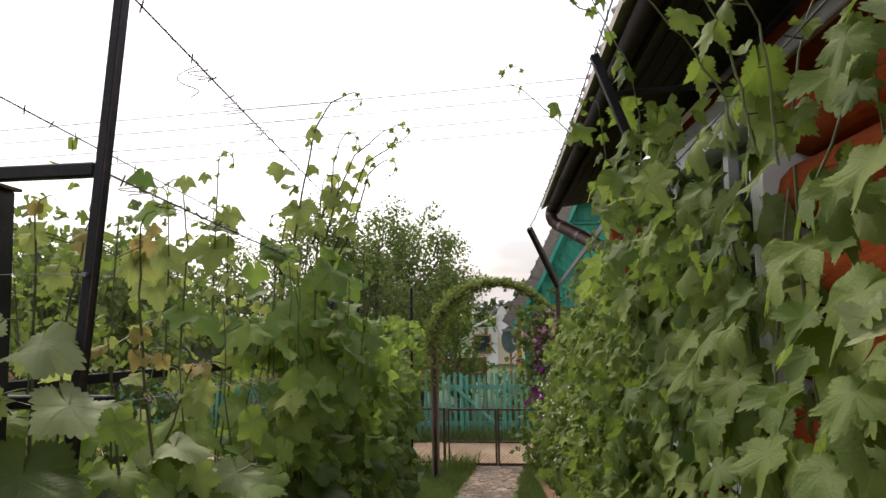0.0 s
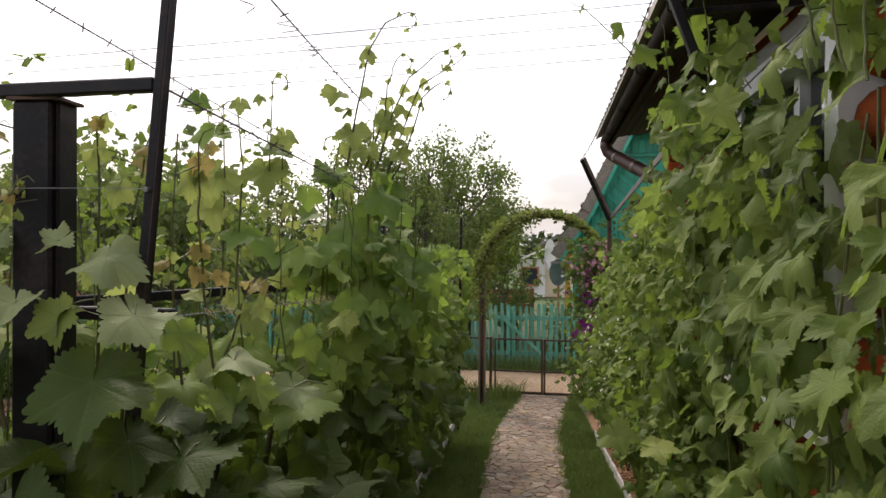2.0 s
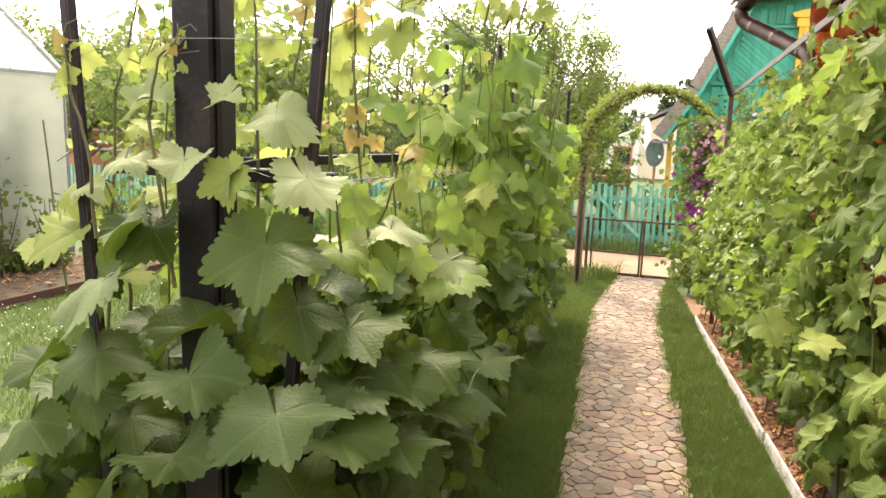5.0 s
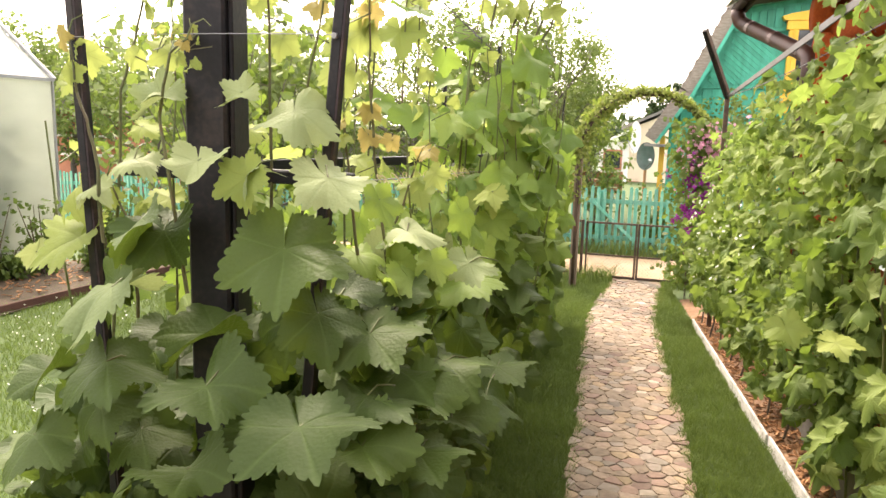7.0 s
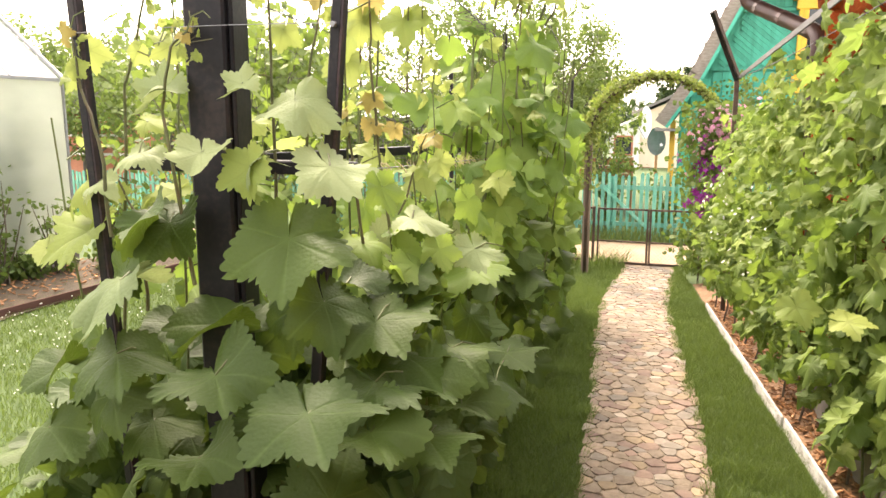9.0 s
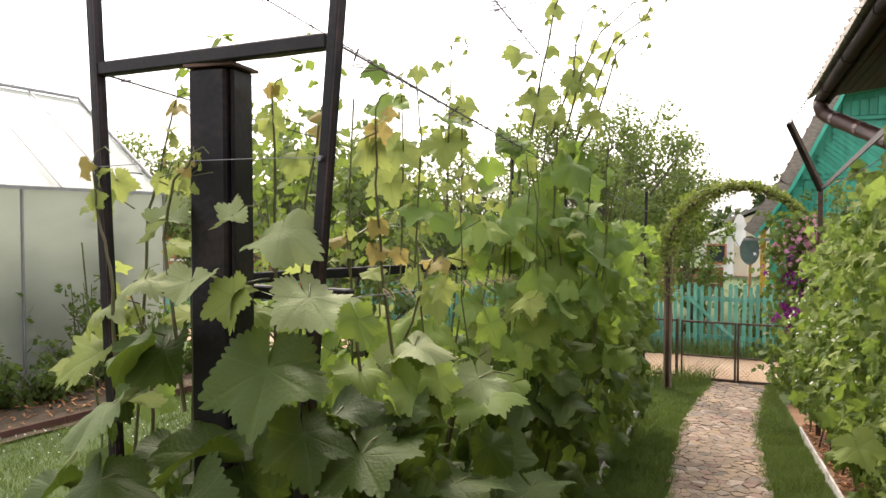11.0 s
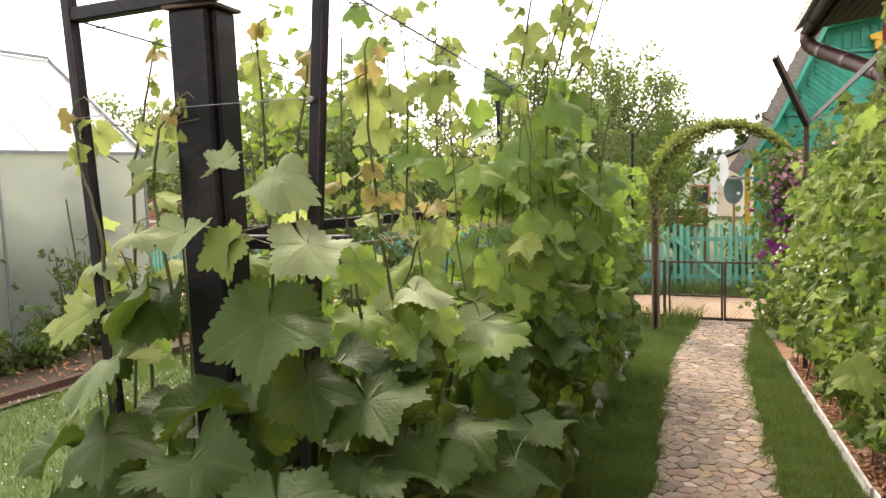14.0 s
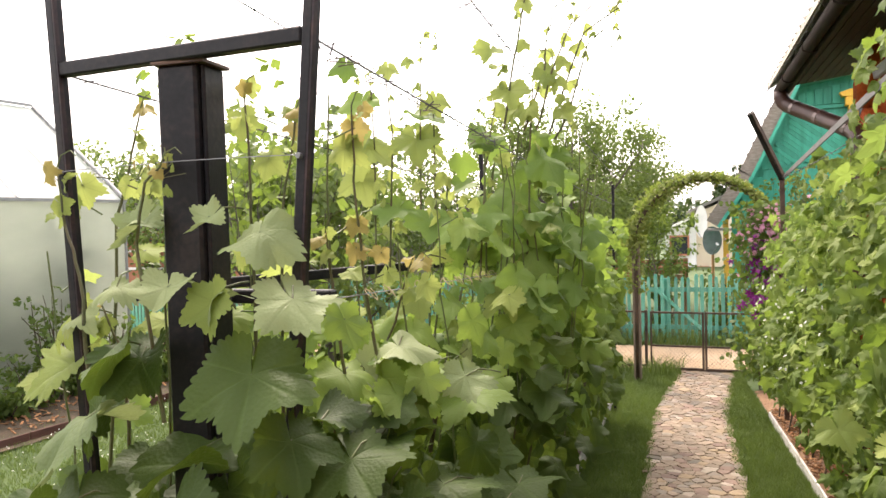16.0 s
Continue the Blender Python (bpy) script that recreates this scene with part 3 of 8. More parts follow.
for j in range(2):
    for i in range(n + 1):
        s = EAVE0 + (EAVE1 + 0.10 - EAVE0) * i / n
        roof.v += [hw(s, 0.515, 2.655 + 0.030 * j), hw(s, -2.2, 4.22 + 0.030 * j)]
for i in range(n):
    a = 2 * i
    b = a + 2 * (n + 1)
    roof.f += [(a, a + 2, a + 3, a + 1), (b, b + 1, b + 3, b + 2), (a, b, b + 2, a + 2)]
e = 2 * n
roof.f += [(e, e + 2 * (n + 1), e + 2 * (n + 1) + 1, e + 1)]
roof_ob = part("roof", roof, M_sheet, house, "beige weathered roof sheets")
for i in range(61):
    s = EAVE0 + 0.08 + i * 0.152
    part("roof_roll", Geo().tube([hw(s, 0.518, 2.690), hw(s, -2.2, 4.255)], 0.011, 6), M_sheet, roof_ob)
back = [hw(s, o, z) for s in (EAVE0, EAVE1 + 0.10) for o, z in ((-2.2, 4.22), (-5.0, 2.62), (-5.0, 2.65), (-2.2, 4.25))]
part("roof", Geo().add(back, [(0, 1, 5, 4), (2, 3, 7, 6), (1, 2, 6, 5), (0, 3, 2, 1), (4, 5, 6, 7)]), M_sheet, house)
for s in (-3.15, HOUSE_END - 0.10):
    part("gable", Geo().add([hw(q, o, z) for q in (s, s + 0.06) for o, z in ((0.0, 2.70), (-4.6, 2.74), (-2.2, 4.18))], [(0, 1, 2), (5, 4, 3), (0, 3, 4, 1), (1, 4, 5, 2), (2, 5, 3, 0)]), M_log, house)
for o in (-4.6,):
    part("wall", Geo().add([hw(s, o + d, z) for d in (0.0, 0.2) for s, z in ((-3.2, 0.0), (HOUSE_END, 0.0), (HOUSE_END, 2.7), (-3.2, 2.7))], [(0, 1, 2, 3), (7, 6, 5, 4), (0, 4, 5, 1), (2, 6, 7, 3), (1, 5, 6, 2), (0, 3, 7, 4)]), M_log, house)
g = Geo()
for i in range(9):
    s = EAVE0 + (EAVE1 - EAVE0) * i / 8
    for k in range(9):
        a = math.pi * k / 8
        g.v.append(hw(s, 0.450 + 0.034 * math.cos(a), 2.640 - 0.040 * math.sin(a)))
    for k in range(9):
        a = math.pi * (8 - k) / 8
        g.v.append(hw(s, 0.450 + 0.030 * math.cos(a), 2.643 - 0.036 * math.sin(a)))
for i in range(8):
    for k in range(18):
        a, b = i * 18 + k, i * 18 + (k + 1) % 18
        g.f.append((a, b, b + 18, a + 18))
g.f += [tuple(range(8 * 18, 8 * 18 + 18))]
gutter = part("gutter", g, M_gutterdark, house, "dark brown half-round metal gutter", True)
for i in range(10):
    s = EAVE0 + 0.5 + i * 0.9
    part("bracket", Geo().tube([hw(s, 0.408, 2.64), hw(s, 0.412, 2.605), hw(s, 0.450, 2.594), hw(s, 0.485, 2.610), hw(s, 0.489, 2.640)], 0.004, 5), M_gutterdark, gutter)
part("downpipe", Geo().tube([hw(5.74, 0.45, 2.61), hw(5.74, 0.45, 2.575), hw(5.735, 0.435, 2.535), hw(5.71, 0.405, 2.505), hw(4.90, 0.165, 2.235), hw(4.86, 0.15, 2.205), hw(4.84, 0.145, 2.14), hw(4.84, 0.145, 0.15)], 0.048, 12), M_gutter, house, "brown downpipe slanting back to the corner", True)
for k in (0.12, 0.52, 0.93):
    a, b = hw(5.71, 0.405, 2.505), hw(4.90, 0.165, 2.235)
    part("pipe_collar", Geo().tube([a.lerp(b, k), a.lerp(b, k + 0.05)], 0.0505, 12), M_gutter, house)

# ---------------------------------------------------------------- greenhouse
gh = thing("greenhouse", (-8.1, 2.5, 0), "milky polycarbonate greenhouse with thin metal bars", "greenhouse")
GX, GY0, GY1, GE, GR, GRX = -6.65, -3.0, 7.03, 2.15, 3.43, -8.15


def gpanel(name, pts, parent=gh):
    """A thin sheet of polycarbonate."""
    p = [Vector(q) for q in pts]
    nrm = (p[1] - p[0]).cross(p[2] - p[0]).normalized() * 0.008
    k = len(p)
    return part(name, Geo().add(p + [q - nrm for q in p], [tuple(range(k)), tuple(reversed(range(k, 2 * k)))] + [(i, i + k, (i + 1) % k + k, (i + 1) % k) for i in range(k)]), M_polywall if name == "wall_panel" else M_poly, parent)


bays = [GY1 - 1.89 * i for i in range(6)]
for ya, yb in zip(bays, bays[1:]):
    gpanel("wall_panel", [(GX, yb, 0.12), (GX, ya, 0.12), (GX, ya, GE), (GX, yb, GE)])
    gpanel("roof_panel", [(GX, yb, GE + 0.01), (GX, ya, GE + 0.01), (GRX, ya, GR), (GRX, yb, GR)])
    gpanel("roof_panel", [(GRX, yb, GR), (GRX, ya, GR), (2 * GRX - GX, ya, GE), (2 * GRX - GX, yb, GE)])
    gpanel("wall_panel", [(2 * GRX - GX, ya, 0.12), (2 * GRX - GX, yb, 0.12), (2 * GRX - GX, yb, GE), (2 * GRX - GX, ya, GE)])
gpanel("end_panel", [(GX, GY1, 0.12), (2 * GRX - GX, GY1, 0.12), (2 * GRX - GX, GY1, GE), (GRX, GY1, GR), (GX, GY1, GE)])
gpanel("end_panel", [(2 * GRX - GX, bays[-1], 0.12), (GX, bays[-1], 0.12), (GX, bays[-1], GE), (GRX, bays[-1], GR), (2 * GRX - GX, bays[-1], GE)])
for y in bays:
    part("post", Geo().beam((GX + 0.015, y, 0.0), (GX + 0.015, y, GE), 0.028, 0.02), M_alu, gh)
y = GY1
while y > bays[-1] - 0.1:
    part("roof_bar", Geo().beam((GX + 0.03, y, GE + 0.03), (GRX, y, GR + 0.03), 0.012, 0.012), M_alu, gh)
    y -= 0.72
part("eave_rail", Geo().beam((GX + 0.03, bays[-1], GE + 0.01), (GX + 0.03, GY1, GE + 0.01), 0.05, 0.035), M_alu, gh)
part("ridge_rail", Geo().beam((GRX, bays[-1], GR + 0.035), (GRX, GY1, GR + 0.035), 0.05, 0.03), M_alu, gh)
part("end_rafter", Geo().beam((GX + 0.03, GY1 + 0.02, GE + 0.02), (GRX, GY1 + 0.02, GR + 0.02), 0.03, 0.04), M_alu, gh)
part("sill_board", Geo().beam((GX + 0.03, bays[-1], 0.06), (GX + 0.03, GY1, 0.06), 0.03, 0.12), M_greywood, gh)
for y, z in ((4.55, 0.95), (4.9, 1.25)):
    part("inner_rail", Geo().beam((GX - 0.4, y, z), (GX - 0.4, y + 1.6, z), 0.015, 0.02), M_winwhite, gh)

gh_edge = thing("bed_edging", (-5.1, 3.9, 0), "red-brown board edging the strip before the greenhouse", "edging")
for k in range(4):
    ya = 1.6 + 1.5 * k
    part("board", Geo().beam((-5.52 + 0.10 * k, ya, 0.035), (-5.42 + 0.10 * k, ya + 1.49, 0.035), 0.02, 0.09, 0.004), M_redboard, gh_edge)

# ---------------------------------------------------------------- trellis frame of black iron
XL, XR, FY = -0.802, -0.258, 1.225


def trellis_frame(y, xl, xr, top, label, rails=(2.105,), lean=(-0.01, 0.01)):
    fr = thing("iron_trellis", ((xl + xr) / 2, y, 0), label, "trellis", "iron trellises along the bed")
    for x, slope in ((xl, lean[0]), (xr, lean[1])):
        foot, head = x - slope * 1.905, x + slope * (top - 1.905)
        p = part("post", Geo().beam((foot, y, -0.05), (head, y, top), 0.021, 0.026, 0.003, (0, 1, 0)), M_iron, fr)
        part("flange", Geo().beam((foot + 0.013, y - 0.010, 0.0), (head + 0.013, y - 0.010, top), 0.004, 0.010, 0, (0, 1, 0)), M_ironedge, p)
        for z in (1.905,):
            part("bolt", Geo().tube([(x, y - 0.022, z), (x, y - 0.013, z)], 0.005, 8), M_galv, p)
    for i, z in enumerate(rails):
        back = 0.0 if i == 0 else 0.125
        part("rail", Geo().beam((xl + lean[0] * (z - 1.905) + 0.011 - 0.3 * back, y + back, z), (xr + lean[1] * (z - 1.905) - 0.011 + back * 0.05, y + back, z), 0.026, 0.027, 0.003), M_iron, fr)
    return fr


near_frame = trellis_frame(FY, XL, XR, 2.49, "black-painted iron trellis frame with a cross rail", (2.105, 1.655), (-0.05, 0.095))
mid_frame = trellis_frame(4.3, -1.02, -0.70, 2.22, "black-painted iron trellis frame among the vines", (1.2,))
far_frame = trellis_frame(6.95, -1.22, -0.69, 2.08, "black-painted iron trellis frame at the bed's end", (1.3,))
post = thing("iron_post", (-0.49, 1.29, 0), "heavy black iron channel post under the trellis rail", "post")
m = Matrix.Translation((-0.543, 1.25, 0)) @ Matrix.Rotation(radians(8), 4, "Z")
part("web", Geo().box((-0.024, -0.030, -0.05), (0.056, 0.048, 2.085), 0.005, m), M_iron, post)
part("flange", Geo().box((0.0565, -0.016, -0.05), (0.066, 0.050, 2.085), 0.003, m), M_iron, post)
part("cap_plate", Geo().box((-0.030, -0.036, 2.086), (0.076, 0.056, 2.092), 0, m), M_rustiron, post)
rail2 = thing("cross_bar", (-0.9, 2, 1.6), "black iron bar joining the trellis frames", "rail")
part("bar", Geo().beam((-1.27, 2.17, 1.60), (-0.52, 4.25, 1.60), 0.03, 0.038, 0.003), M_iron, rail2)


def wire(name, a, b, sag, r, material, label, parts=True, twist=True, barbs=0):
    a, b = Vector(a), Vector(b)
    w = thing(name, a, label, "wire", "wires on the trellis")
    n = 28
    pts = [a.lerp(b, i / n) + Vector((0, 0, -sag * 4 * (i / n) * (1 - i / n))) for i in range(n + 1)]
    part("strand", Geo().tube(pts, r, 5), material, w)
    for k in range(barbs):
        t = (k + 0.5) / barbs
        p = a.lerp(b, t) + Vector((0, 0, -sag * 4 * t * (1 - t)))
        u = Vector((rnd(-1, 1), rnd(-0.4, 0.4), rnd(-1, 1))).normalized() * 0.014
        part("barb", Geo().tube([p - u, p + u], r * 0.8, 4), material, w)
    return w


wire("trellis_wire", (XL - 0.012, FY - 0.03, 1.905), (XR + 0.01, FY - 0.03, 1.905), -0.004, 0.0008, M_galv, "thin galvanised wire between the posts")
for x0, x1, za, zb in ((XR + 0.053, -0.68, 2.46, 2.17), (XR + 0.020, -0.675, 2.10, 1.90), (XL - 0.028, -1.215, 2.46, 2.17), (XL - 0.01, -1.21, 2.10, 1.90)):
    wire("barbed_wire", (x0, FY + 0.01, za), (x1, 6.95, zb), 0.02, 0.0022, M_wire, "rusty barbed wire wound with dry tendrils", barbs=44)
wire("trellis_wire", (XR, FY, 1.66), (-0.68, 6.95, 1.5), 0.02, 0.0013, M_galv, "thin galvanised wire along the vines")


# ---------------------------------------------------------------- arms that hold the vines by the house
def angle_pole(base, fork, tip, label, w=0.036):
    p = thing("vine_post", base, label, "post", "posts along the house bed")
    b, f, t = Vector(base), Vector(fork), Vector(tip)
    part("shaft", Geo().beam(b, f, *((w + 0.008, w + 0.008, 0.004) if w > 0.03 else (0.009, 0.009, 0.001))), M_rustiron, p)
    part("arm", Geo().beam(f - Vector((0, 0, 0.05)), t, w, w, 0.003), M_iron, p)
    if w > 0.03:
        part("arm_lip", Geo().beam(f + Vector((0.022, 0, -0.03)), t + Vector((0.022, 0, 0.008)), 0.006, w * 1.3, 0), M_rustiron, p)
    return p


far_pole = angle_pole((0.725, 6.88, 0), (0.707, 6.88, 2.104), (0.462, 6.43, 2.565), "dark iron post with a leaning arm at the bed", 0.031)
near_pole = thing("wall_bracket", (1.34, 2.05, 2.2), "dark iron arm reaching out from the wall under the eaves", "bracket")
part("bracket_bar", Geo().beam((1.36, 2.06, 2.46), (0.79, 2.005, 2.425), 0.016, 0.016, 0.002), M_iron, near_pole)
part("arm", Geo().beam((0.842, 2.01, 2.27), (0.742, 2.0, 2.541), 0.026, 0.024, 0.003), M_iron, near_pole)
brace = thing("brace_bar", (0.95, 5.8, 2.2), "grey flat brace running from the post to the house", "brace")
part("bar", Geo().beam((0.722, 6.84, 2.080), (0.893, 3.0, 2.25), 0.008, 0.036, 0.002), M_strap, brace)
wire("barbed_wire", (0.742, 2.0, 2.535), (0.462, 6.43, 2.56), 0.05, 0.0022, M_wire, "rusty barbed wire along the eaves", barbs=44)
wire("barbed_wire", (0.742, 2.0, 2.535), (0.87, -1.2, 2.52), 0.02, 0.0022, M_wire, "rusty barbed wire along the eaves", barbs=26)
wire("barbed_wire", (0.93, 1.95, 2.15), (0.71, 6.88, 2.08), 0.04, 0.0022, M_wire, "rusty barbed wire through the vines", barbs=30)
wire("barbed_wire", (0.93, 1.95, 2.2), (1.06, -1.2, 2.35), 0.02, 0.0022, M_wire, "rusty barbed wire through the vines", barbs=20)

# ---------------------------------------------------------------- gate, mesh fence and arch
GY = 8.9
gate = thing("garden_gate", (0, GY, 0), "low two-leaf dark iron gate with wire mesh", "gate")
for xa, xb in ((-0.605, -0.035), (-0.005, 0.56)):
    leaf = part("gate_leaf", Geo().beam((xa, GY, 0.675), (xb, GY, 0.675), 0.022, 0.022), M_rustiron, gate)
    part("bottom_bar", Geo().beam((xa, GY, 0.03), (xb, GY, 0.03), 0.022, 0.03), M_rustiron, leaf)
    part("middle_bar", Geo().beam((xa, GY, 0.29), (xb, GY, 0.29), 0.018, 0.018), M_rustiron, leaf)
    for x in (xa, xb):
        part("upright", Geo().beam((x, GY, 0.015), (x, GY, 0.685), 0.024 if x in (-0.035, -0.005) else 0.018, 0.022), M_rustiron, leaf)
    net = Geo()
    k = xa
    while k < xb - 0.01:
        for sgn in (1, -1):
            x0, z0 = (k, 0.04)
            x1, z1 = x0 + 0.25 * sgn, 0.29
            if sgn < 0:
                x0 += 0.0
            if x1 > xb:
                z1 = 0.04 + (xb - x0)
                x1 = xb
            if x1 < xa:
                z1 = 0.04 + (x0 - xa)
                x1 = xa
            net.tube([(x0, GY, z0), (x1, GY, z1)], 0.0016, 3, False)
        k += 0.042
    part("wire_mesh", net, M_wire, leaf, kind="stuff")
for xa, xb in ((-3.2, -0.66), (0.66, 1.9)):
    mf = thing("mesh_fence", ((xa + xb) / 2, GY, 0), "low dark wire-mesh garden fence beside the gate", "fence")
    part("top_bar", Geo().beam((xa, GY, 0.68), (xb, GY, 0.68), 0.022, 0.022), M_rustiron, mf)
    part("bottom_bar", Geo().beam((xa, GY, 0.05), (xb, GY, 0.05), 0.022, 0.022), M_rustiron, mf)
    x = xa
    while x <= xb:
        part("post", Geo().beam((x, GY, 0), (x, GY, 0.70), 0.03, 0.03), M_rustiron, mf)
        x += (xb - xa) / 2
    net = Geo()
    k = xa
    while k < xb - 0.6:
        net.tube([(k, GY, 0.06), (k + 0.6, GY, 0.66)], 0.0016, 3, False)
        net.tube([(k + 0.6, GY, 0.06), (k, GY, 0.66)], 0.0016, 3, False)
        k += 0.05
    part("wire_mesh", net, M_wire, mf, kind="stuff")

AY, AR, AXC = 8.33, 0.70, 0.02
arch = thing("garden_arch", (AXC, AY, 0), "rusty iron garden arch wound with thin climbing stems", "arch")
for dy in (-0.05, 0.05):
    pts = [(AXC - AR, AY + dy, 0.0), (AXC - AR, AY + dy, 0.8), (AXC - AR, AY + dy, 1.46)]
    pts += [(AXC - AR * math.cos(a), AY + dy, 1.46 + AR * math.sin(a)) for a in [math.pi * k / 16 for k in range(1, 16)]]
    pts += [(AXC + AR, AY + dy, 1.46), (AXC + AR, AY + dy, 0.8), (AXC + AR, AY + dy, 0.0)]
    part("hoop", Geo().tube(pts, 0.02, 8), M_rustiron, arch, smooth=True)
for x in (AXC - AR, AXC + AR):
    part("leg", Geo().beam((x, AY - 0.02, -0.02), (x, AY - 0.02, 1.50), 0.080, 0.06, 0.006, (0, 1, 0)), M_archleg, arch, "brown weathered wooden leg")
for k in range(9):
    a = math.pi * k / 8
    x, z = AXC - AR * math.cos(a), 1.46 + AR * math.sin(a)
    part("rung", Geo().beam((x, AY - 0.07, z), (x, AY + 0.07, z), 0.03, 0.012), M_rustiron, arch)
for x in (AXC - AR, AXC + AR):
    for z in (0.35, 0.75, 1.1):
        part("rung", Geo().beam((x, AY - 0.07, z), (x, AY + 0.07, z), 0.03, 0.012), M_rustiron, arch)

# ---------------------------------------------------------------- picket fence across the lane
def picket_mesh(w, h):
    return Geo().prism([(-w / 2, 0), (w / 2, 0), (w / 2, h - 0.03), (w * 0.28, h), (-w * 0.28, h), (-w / 2, h - 0.03)], Matrix.Identity(4), 0.02).mesh("picket", M_fence)


FENY = 10.85
fence = thing("picket_fence", (0, FENY, 0), "faded turquoise wooden picket fence across the lane", "fence")
pickets = [picket_mesh(0.048, 0.98), picket_mesh(0.043, 0.95), picket_mesh(0.052, 1.0)]
x = -13.0
while x < 5.5:
    zt = ground_z(x, FENY)
    ob = part("picket", RNG.choice(pickets), M_fence, fence)
    ob.matrix_parent_inverse = Matrix.Identity(4)
    ob.location = (x - 0.0, 0, zt - 0.02 + rnd(-0.015, 0.015))
    ob.rotation_euler = (0, rnd(-0.02, 0.02), 0)
    x += 0.088 + rnd(-0.006, 0.006)
for z in (0.22, 0.75):
    for i in range(9):
        xa, xb = -13 + i * 2.06, -13 + (i + 1) * 2.06
        part("fence_rail", Geo().beam((xa, FENY + 0.04, ground_z(xa, FENY) + z), (xb, FENY + 0.04, ground_z(xb, FENY) + z), 0.03, 0.06), M_fence, fence)
for i in range(10):
    xa = -13 + i * 2.06
    part("fence_post", Geo().beam((xa, FENY + 0.09, ground_z(xa, FENY) - 0.1), (xa, FENY + 0.09, ground_z(xa, FENY) + 0.9), 0.07, 0.07), M_fence, fence)
part("fence_brace", Geo().beam((-0.75, FENY - 0.02, 0.75), (-0.05, FENY - 0.02, 0.12), 0.02, 0.042), M_fence, fence)


# unseen plain wall, added behind the walker to keep low sky light off the front leaves
structure("wall_south", Geo().box((-6.0, -2.6, 0.0), (-0.1, -2.45, 2.8)), M_greywood, "unseen plain grey board wall added to block sky light", "wall")


def tendril(p, length, seed):
    """A dry curled tendril hanging from a wire."""
    rg = random.Random(seed)
    p = Vector(p)
    pts = []
    for i in range(14):
        k = i / 13
        r = 0.012 + 0.02 * math.sin(k * 3)
        pts.append(p + Vector((r * math.sin(k * 9 + seed), 0.4 * r * math.cos(k * 9), -length * k)))
    return Geo().tube(pts, 0.0011, 4, False)


dry = thing("dry_tendrils", (-0.3, 2.0, 2.4), "dry brown tendrils curled round the barbed wire", "tendrils")
for i, (y, ln) in enumerate(((1.55, 0.10), (1.62, 0.03), (1.85, 0.04), (2.02, 0.07), (2.1, 0.02), (2.3, 0.05), (2.5, 0.03))):
    k = (y - FY) / (6.95 - FY)
    part("tendril", tendril((XR + 0.053 + (-0.68 - XR - 0.053) * k, y, 2.46 - 0.29 * k - 0.08 * k * (1 - k)), ln, i), M_bark, dry)
for i in range(9):
    y = 1.35 + i * 0.16
    k = (y - FY) / (6.95 - FY)
    part("tendril", tendril((XR + 0.020 + (-0.675 - XR - 0.020) * k, y, 2.10 - 0.20 * k), 0.02 + 0.02 * (i % 3), 20 + i), M_bark, dry)

M_straw = mat("dry_straw_tendril", [(0.30, 0.24, 0.13), (0.46, 0.38, 0.22)], 0.8, 0, 30, 120, 0.2)
for i in range(16):
    k = (0.25 + 0.10 * i) / 5.725
    p = Vector((XR + (-0.68 - XR) * k, FY + 5.725 * k, 1.66 - 0.16 * k - 0.08 * k * (1 - k)))
    pts = [p + Vector((0.012 * math.sin(a * 1.7 + i), 0.006 * a - 0.02, 0.010 * math.cos(a * 2.1 + i) + 0.004 * math.sin(a))) for a in [0.5 * q for q in range(13)]]
    part("tendril", Geo().tube(pts, 0.0012, 4, False), M_straw, dry)

# ---------------------------------------------------------------- leaves
OUTLINES = {
    "grape": ((0.0, 1.04), (0.10, 0.95), (0.34, 0.80), (0.56, 0.69), (0.80, 0.80), (1.06, 0.99), (1.18, 0.95), (1.45, 0.78), (1.72, 0.66), (1.98, 0.70), (2.22, 0.75), (2.55, 0.65), (2.95, 0.60), (3.142, 0.57)),
    "lobed": ((0.0, 1.14), (0.10, 1.02), (0.32, 0.78), (0.54, 0.60), (0.78, 0.74), (1.02, 0.94), (1.18, 0.86), (1.45, 0.63), (1.72, 0.55), (1.98, 0.64), (2.20, 0.64), (2.55, 0.56), (2.95, 0.50), (3.142, 0.46)),
    "hop": ((0.0, 1.04), (0.12, 0.93), (0.40, 0.74), (0.64, 0.62), (0.90, 0.76), (1.16, 0.92), (1.35, 0.82), (1.70, 0.66), (2.1, 0.60), (2.5, 0.56), (2.9, 0.48), (3.142, 0.42)),
}


def leaf_outline(th, kind):
    """Radius of a leaf at an angle from its tip."""
    a = abs(th)
    if kind in OUTLINES:
        r = float(np.interp(a, [k for k, _ in OUTLINES[kind]], [v for _, v in OUTLINES[kind]]))
        return r * (1 - 0.8 * math.exp(-((math.pi - a) / 0.055) ** 2))
    r = 0.34 + 0.66 * math.exp(-(a / 0.55) ** 2)
    r *= 1 - 0.34 * min(max((a - 1.9) / 0.9, 0.0), 1.0) ** 1.5
    return r * (1 - 0.75 * math.exp(-((math.pi - a) / 0.16) ** 2))


VEINS = {"grape": (0.0, 1.0, -1.0, 1.85, -1.85), "lobed": (0.0, 0.98, -0.98, 1.9, -1.9), "hop": (0.0, 1.2, -1.2, 2.2, -2.2), "oval": (0.0,)}


LEAF_RIBS = {}


